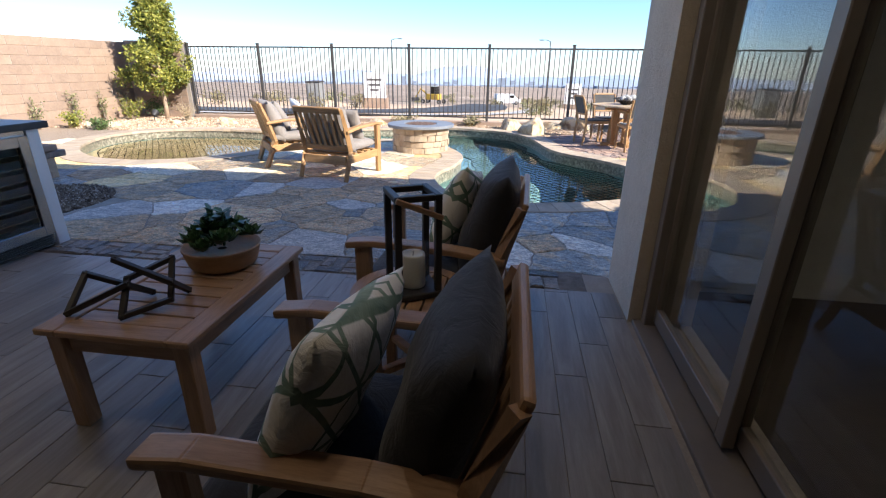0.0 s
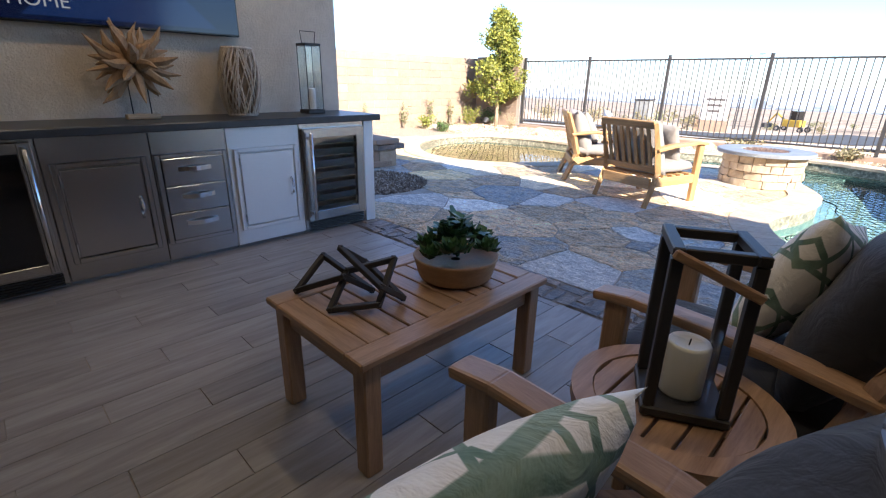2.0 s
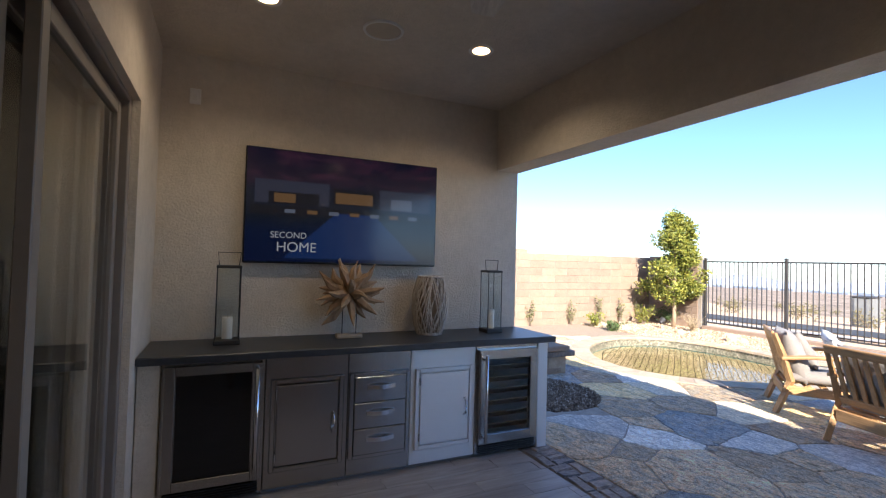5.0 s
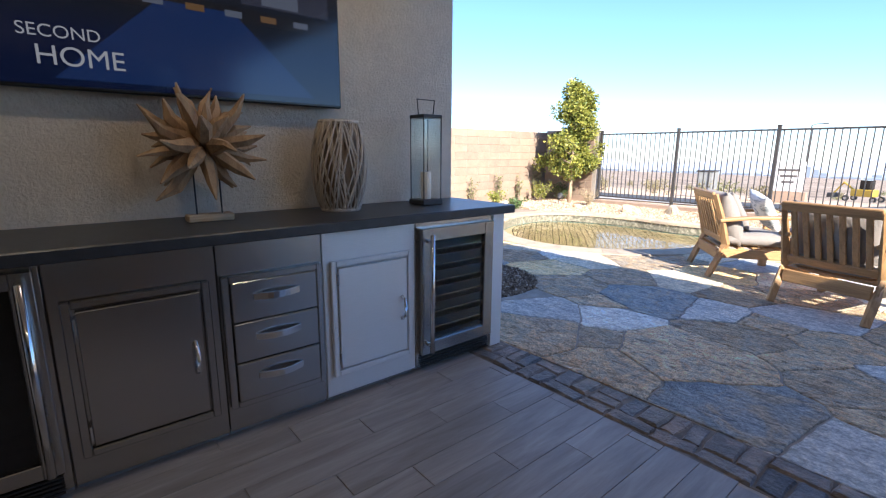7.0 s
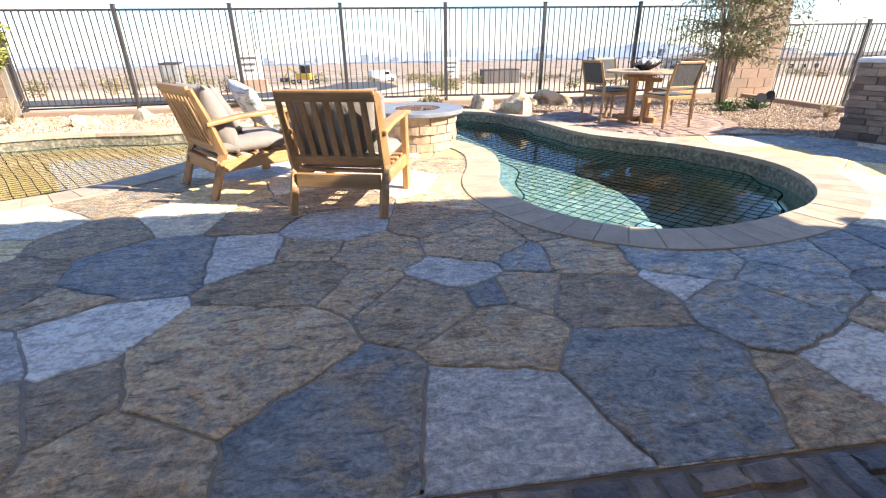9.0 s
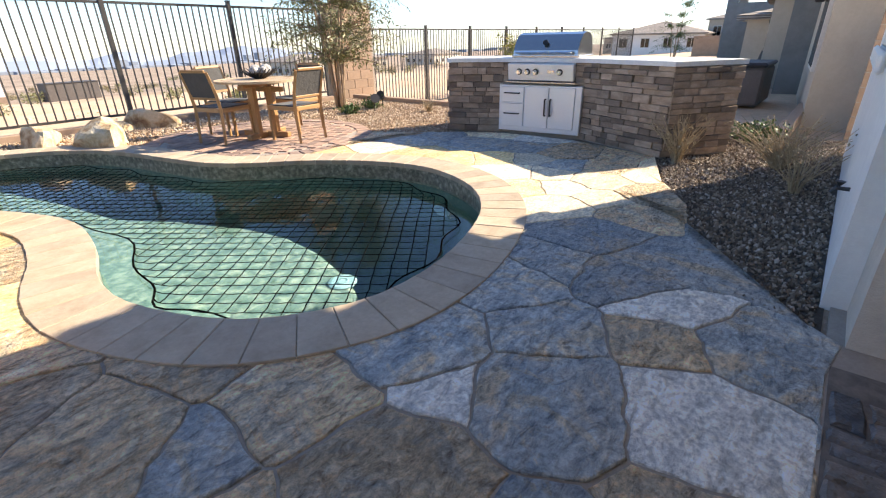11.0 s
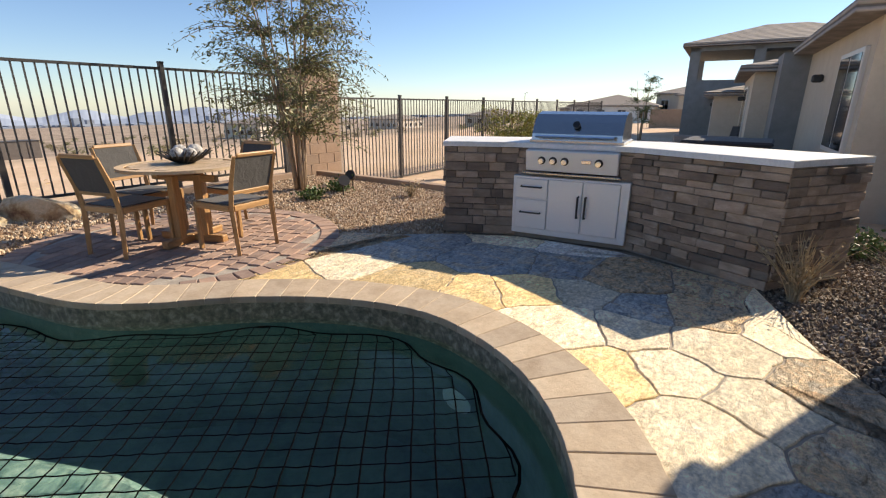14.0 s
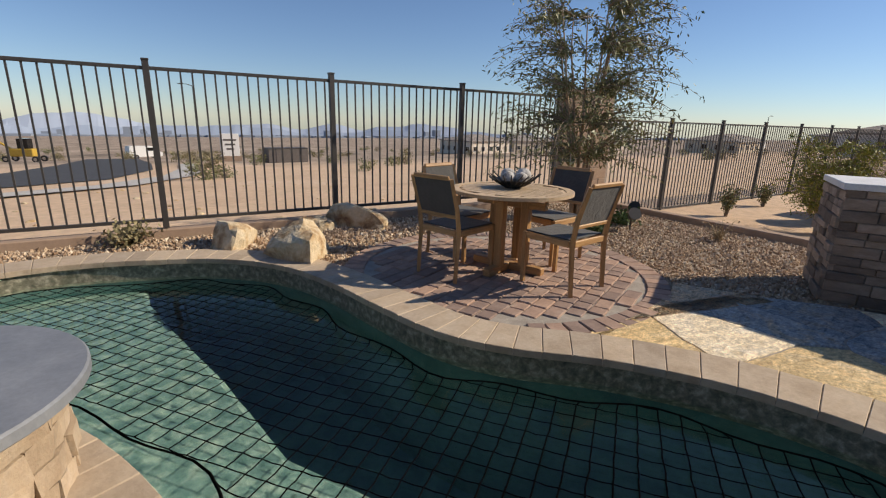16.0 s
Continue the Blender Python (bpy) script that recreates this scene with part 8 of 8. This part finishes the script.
def coping():
    root = new("pool_coping")
    tagged(root, "sandstone coping slabs round the pool edge", "coping", "", "structure")
    rr = random.Random(4)
    n = len(POOL)
    cum = [0.0]
    for k in range(n):
        cum.append(cum[-1] + (Vector(POOL[(k + 1) % n]) - Vector(POOL[k])).length)
    total = cum[-1]
    inner_line, outer_line = offset_poly(POOL, -0.03), COPE_OUT
    def at(line, d):
        d %= total
        for k in range(n):
            if cum[k + 1] >= d:
                f = (d - cum[k]) / max(1e-6, cum[k + 1] - cum[k])
                return Vector(line[k]).lerp(Vector(line[(k + 1) % n]), f)
    m = int(total / 0.17)
    for k in range(m):
        d0, d1 = total * k / m + 0.0015, total * (k + 1) / m - 0.0015
        pts_in = [at(inner_line, d0 + (d1 - d0) * q / 3) for q in range(4)]
        pts_out = [at(outer_line, d0 + (d1 - d0) * q / 3) for q in range(4)]
        poly = [(p.x, p.y) for p in pts_out] + [(p.x, p.y) for p in pts_in[::-1]]
        c = (pts_in[0] + pts_out[3]) / 2
        poly = [(x - c.x, y - c.y) for x, y in poly]
        if sum(a[0] * b[1] - b[0] * a[1] for a, b in zip(poly, poly[1:] + poly[:1])) < 0:
            poly = poly[::-1]
        bm = bmesh.new()
        prism(bm, poly, -0.035, 0.012, 0.004)
        o = part("coping_slab", bm, M_COPING, root)
        o.matrix_basis = pose(c.x, c.y, rr.uniform(-0.001, 0.001))
    band = bmesh.new()
    lo = [band.verts.new((x, y, -0.24)) for x, y in offset_poly(POOL, -0.006)]
    hi = [band.verts.new((x, y, -0.033)) for x, y in offset_poly(POOL, -0.006)]
    for k in range(n):
        band.faces.new((lo[k], hi[k], hi[(k + 1) % n], lo[(k + 1) % n]))
    part("waterline_tile", band, M_WATERTILE, root, "small mottled stone tiles at the waterline")


coping()


M_JOINT = grainy("dark_joint_sand", [(0.3, (0.11, 0.095, 0.082)), (0.7, (0.25, 0.21, 0.175))], 12, 0.95, bump_scale=140, bump_str=0.6)


def cobble_strip():
    root = new("cobble_edging")
    tagged(root, "dark tumbled cobble edging at the patio threshold", "edging", "", "structure")
    part("bed", boxm((-0.97, 3.215, -0.016), (4.36, 0.296, 0.02)), M_JOINT, root)
    rr = random.Random(12)
    def brick(x, y, w, h):
        poly = []
        for (ux, uy) in ((-1, -1), (-0.1, -1.02), (1, -1), (1.02, 0.1), (1, 1), (0.1, 1.03), (-1, 1), (-1.02, -0.1)):
            poly.append((ux * (w / 2 - 0.003) + rr.uniform(-0.009, 0.006), uy * (h / 2 - 0.003) + rr.uniform(-0.008, 0.005)))
        bm = bmesh.new()
        prism(bm, poly, -0.04, 0.006, 0.013)
        o = part("cobble", bm, M_COBBLE, root)
        o.matrix_basis = pose(x, y, rr.uniform(-0.008, 0.004), rr.uniform(-3, 3), rr.uniform(-3, 3), rr.uniform(-5, 5))
    x = -2.90
    while x < 1.0:
        w = rr.uniform(0.16, 0.24)
        kind = rr.random()
        if kind < 0.4:
            f = rr.uniform(0.42, 0.58)
            brick(x + w * f / 2, 3.16, w * f, rr.uniform(0.165, 0.18))
            brick(x + w * (1 + f) / 2, 3.16, w * (1 - f), rr.uniform(0.165, 0.18))
            brick(x + w / 2, 3.305, w, 0.10)
        elif kind < 0.8:
            h = rr.uniform(0.09, 0.11)
            brick(x + w / 2, 3.074 + h / 2, w, h)
            f = rr.uniform(0.42, 0.58)
            brick(x + w * f / 2, 3.074 + h + (0.28 - h) / 2, w * f, 0.28 - h)
            brick(x + w * (1 + f) / 2, 3.074 + h + (0.28 - h) / 2, w * (1 - f), 0.28 - h)
        else:
            h = rr.uniform(0.085, 0.10)
            for q in range(3):
                brick(x + w / 2, 3.074 + 0.0933 * (q + 0.5), w, 0.092)
        x += w


cobble_strip()


def patio_tiles():
    root = new("floor")
    tagged(root, "grey-brown wood-look porcelain plank tiles", "floor", "", "structure")
    w, L = 0.150, 0.90
    me = {}
    rr = random.Random(2)
    x, k = -3.42, 0
    while x < 1.24:
        y = 0.02 - (0, 0.6, 0.3)[k % 3] + rr.uniform(-0.02, 0.02)
        y = y - 0.3
        while y < 3.06:
            y0, y1 = max(y, -0.18), min(y + L, 3.062)
            if y1 - y0 > 0.03:
                key = round(y1 - y0, 2)
                if key not in me:
                    me[key] = mesh_of("tile", boxm((0, 0, -0.006), (w - 0.0025, key - 0.004, 0.012), 0.0012), M_TILE)
                share("tile", me[key], root, pose(x + w / 2, (y0 + y1) / 2, rr.uniform(-0.0006, 0.0006)))
            y += L
        x += w
        k += 1


patio_tiles()


def pavers():
    root = new("paver_circle")
    tagged(root, "circle of red-brown tumbled brick pavers", "pavement", "", "structure")
    root.matrix_basis = pose(PAVER_C[0], PAVER_C[1], 0)
    bed = bmesh.new()
    poly = [(PAVER_R * math.cos(2 * math.pi * k / 48), PAVER_R * math.sin(2 * math.pi * k / 48)) for k in range(48)]
    keep = []
    for x, y in poly:
        q = (x + PAVER_C[0], y + PAVER_C[1])
        if inside(q, COPE_MID):
            q = nearest(q, COPE_MID)
        keep.append((q[0] - PAVER_C[0], q[1] - PAVER_C[1]))
    prism(bed, keep, -0.06, -0.012)
    part("bed", bed, M_GROUT, root)
    rr = random.Random(8)
    m1 = mesh_of("paver", boxm((0, 0, -0.02), (0.192, 0.118, 0.045), 0.007), M_PAVER)
    m2 = mesh_of("paver", boxm((0, 0, -0.02), (0.132, 0.118, 0.045), 0.007), M_PAVER)
    ring = mesh_of("paver", boxm((0, 0, -0.02), (0.122, 0.19, 0.045), 0.007), M_PAVER)
    def clear(x, y):
        return not inside((x + PAVER_C[0], y + PAVER_C[1]), COPE_OUT)
    n = int(2 * math.pi * (PAVER_R - 0.1) / 0.132)
    for k in range(n):
        a = 2 * math.pi * k / n
        x, y = (PAVER_R - 0.1) * math.cos(a), (PAVER_R - 0.1) * math.sin(a)
        if clear(x, y):
            share("paver", ring, root, pose(x, y, rr.uniform(-0.004, 0.003), 0, 0, math.degrees(a) + 90))
    y = -1.3
    row = 0
    ca, sa = math.cos(radians(25)), math.sin(radians(25))
    while y < 1.3:
        x = -1.4 + rr.uniform(0, 0.1)
        while x < 1.4:
            me, w = (m1, 0.2) if rr.random() < 0.6 else (m2, 0.14)
            cx, cy = (x + w / 2) * ca - y * sa, (x + w / 2) * sa + y * ca
            if math.hypot(cx, cy) < PAVER_R - 0.27 and clear(cx, cy):
                share("paver", me, root, pose(cx, cy, rr.uniform(-0.005, 0.003), rr.uniform(-0.8, 0.8), rr.uniform(-0.8, 0.8), 25 + rr.uniform(-2, 2)))
            x += w
        y += 0.126
        row += 1


pavers()


# ---- loose gravel ----
def gravel(name, label, inside_fn, x0, x1, y0, y1, n, smin, smax, mat, seed, z=-0.025):
    rr = random.Random(seed)
    verts, faces = [], []
    made, tries = 0, 0
    while made < n and tries < n * 6:
        tries += 1
        x, y = rr.uniform(x0, x1), rr.uniform(y0, y1)
        if not inside_fn((x, y)):
            continue
        made += 1
        s = rr.uniform(smin, smax)
        m = pose(x, y, z + s * 0.25, rr.uniform(0, 360), rr.uniform(0, 360), rr.uniform(0, 360))
        b = len(verts)
        for v in ((1, 0, 0), (-0.9, 0.1, 0), (0, 0.8, 0.1), (0.1, -0.75, 0), (0, 0.1, 0.55), (0.1, 0, -0.55)):
            q = m @ (Vector(v) * s * rr.uniform(0.75, 1.2))
            verts.append(q[:])
        faces += [(b, b + 2, b + 4), (b + 2, b + 1, b + 4), (b + 1, b + 3, b + 4), (b + 3, b, b + 4), (b + 2, b, b + 5), (b + 1, b + 2, b + 5), (b + 3, b + 1, b + 5), (b, b + 3, b + 5)]
    me = bpy.data.meshes.new(name)
    me.from_pydata(verts, [], faces)
    me.materials.append(mat)
    return tagged(new(name, me), label, "gravel", "", "stuff")


def pebble_mat(name, stops):
    m, nt, b = mat_new(name, 0.8)
    nt.links.new(ramp(nt, island_rand(nt), stops), b.inputs["Base Color"])
    return m


# Grey-brown pebble tones are darkened to carry the shade by the house.
M_PEB_SHADED = pebble_mat("pebbles_shade_darkened", [(0.0, (0.09, 0.062, 0.042)), (0.5, (0.20, 0.145, 0.10)), (0.85, (0.33, 0.26, 0.19)), (1.0, (0.55, 0.48, 0.40))])
M_PEB_TAN = pebble_mat("tan_pebbles", [(0.0, (0.28, 0.175, 0.10)), (0.5, (0.48, 0.34, 0.22)), (0.85, (0.62, 0.48, 0.33)), (1.0, (0.72, 0.62, 0.48))])


def bed_free(p):
    return not inside(p, DECK) and not inside(p, COPE_OUT) and math.hypot(p[0] - PAVER_C[0], p[1] - PAVER_C[1]) > PAVER_R - 0.02 and not inside(p, ISLAND)


gravel("gravel_house_bed", "grey-brown gravel bed along the house wall", lambda p: bed_free(p) and p[1] < 5.1, 1.45, 6.4, 3.43, 5.1, 15000, 0.010, 0.024, M_PEB_SHADED, 1)
gravel("gravel_spot", "round patch of grey river pebbles in the deck", lambda p: inside(p, GRAVEL_SPOT), -5.1, -3.5, 3.55, 5.1, 3500, 0.012, 0.026, M_PEB_SHADED, 2, -0.015)
gravel("gravel_east_bed", "tan gravel bed beside the barbecue", lambda p: bed_free(p) and p[1] > 7.5, 3.2, 6.4, 7.5, 12.2, 15000, 0.012, 0.026, M_PEB_TAN, 3, -0.025)
gravel("gravel_fence_bed", "tan gravel bed along the fence", lambda p: bed_free(p), -9.6, 3.4, 9.6, 12.2, 17000, 0.016, 0.036, M_PEB_TAN, 4, -0.025)
M_BED_DARK = grainy("dark_bed_sheet", [(0.3, (0.06, 0.047, 0.036)), (0.7, (0.11, 0.088, 0.068))], 25, 0.95, bump_scale=60, bump_str=0.8, bump_dist=0.015, shift=False)
# Dark sheet added under the house gravel to deepen its shade.
sheet([(1.4, 3.4), (5.9, 3.4), (5.9, 5.1), (1.4, 5.1)], -0.026, M_BED_DARK, "gravel_house_base", "dark sheet added under the house gravel for shade", "ground")
sheet(GRAVEL_SPOT, -0.022, M_BED_DARK, "gravel_spot_base", "earth under the pebbles", "ground")


# ---- pool safety net ----
def pool_net():
    rr = random.Random(3)
    verts, faces = [], []
    def cord(a, b, r):
        d = (b - a)
        if d.length < 1e-4:
            return
        u = Vector((-d.y, d.x, 0)).normalized() * r
        w = Vector((0, 0, r))
        k = len(verts)
        for p in (a, b):
            verts.extend([(p + u)[:], (p + w)[:], (p - u)[:]])
        faces.extend([(k, k + 3, k + 4, k + 1), (k + 1, k + 4, k + 5, k + 2)])
    s = 0.105
    ca, sa = math.cos(radians(38)), math.sin(radians(38))
    far_in, near_in = offset_poly(POOL, -0.27), offset_poly(POOL, -0.19)
    line = [tuple(Vector(a).lerp(Vector(b), abs(math.cos(k * math.pi / 7)) ** 2)) for k, (a, b) in enumerate(zip(far_in, near_in))]
    def place(i, j):
        x0, y0 = i * s, j * s
        x, y = x0 * ca - y0 * sa - 2.0, x0 * sa + y0 * ca + 8.0
        return Vector((x + 0.018 * noise.noise((x * 1.7, y * 1.7, 0)), y + 0.018 * noise.noise((x * 1.7, y * 1.7, 5)), -0.145 - 0.012 * (noise.noise((x * 0.8, y * 0.8, 2)) + 0.5)))
    for i in range(-62, 63):
        for j in range(-62, 63):
            p = place(i, j)
            if abs(p.x + 2) > 5.6 or abs(p.y - 8) > 4.2 or not inside((p.x, p.y), line):
                continue
            for q in (place(i + 1, j), place(i, j + 1)):
                if not inside((q.x, q.y), line):
                    e = nearest((q.x, q.y), line)
                    q = Vector((e[0], e[1], -0.14))
                mid = (p + q) / 2 + Vector((rr.uniform(-0.004, 0.004), rr.uniform(-0.004, 0.004), -0.004))
                cord(p, mid, 0.0038)
                cord(mid, q, 0.0038)
    for k in range(len(line)):
        a, b = line[k], line[(k + 1) % len(line)]
        cord(Vector((*a, -0.14)), Vector((*b, -0.14)), 0.007)
    me = bpy.data.meshes.new("pool_safety_net")
    me.from_pydata(verts, [], faces)
    me.materials.append(M_CORD)
    tagged(new("pool_safety_net", me), "black cord safety net stretched over the pool", "pool net", "", "stuff")


pool_net()
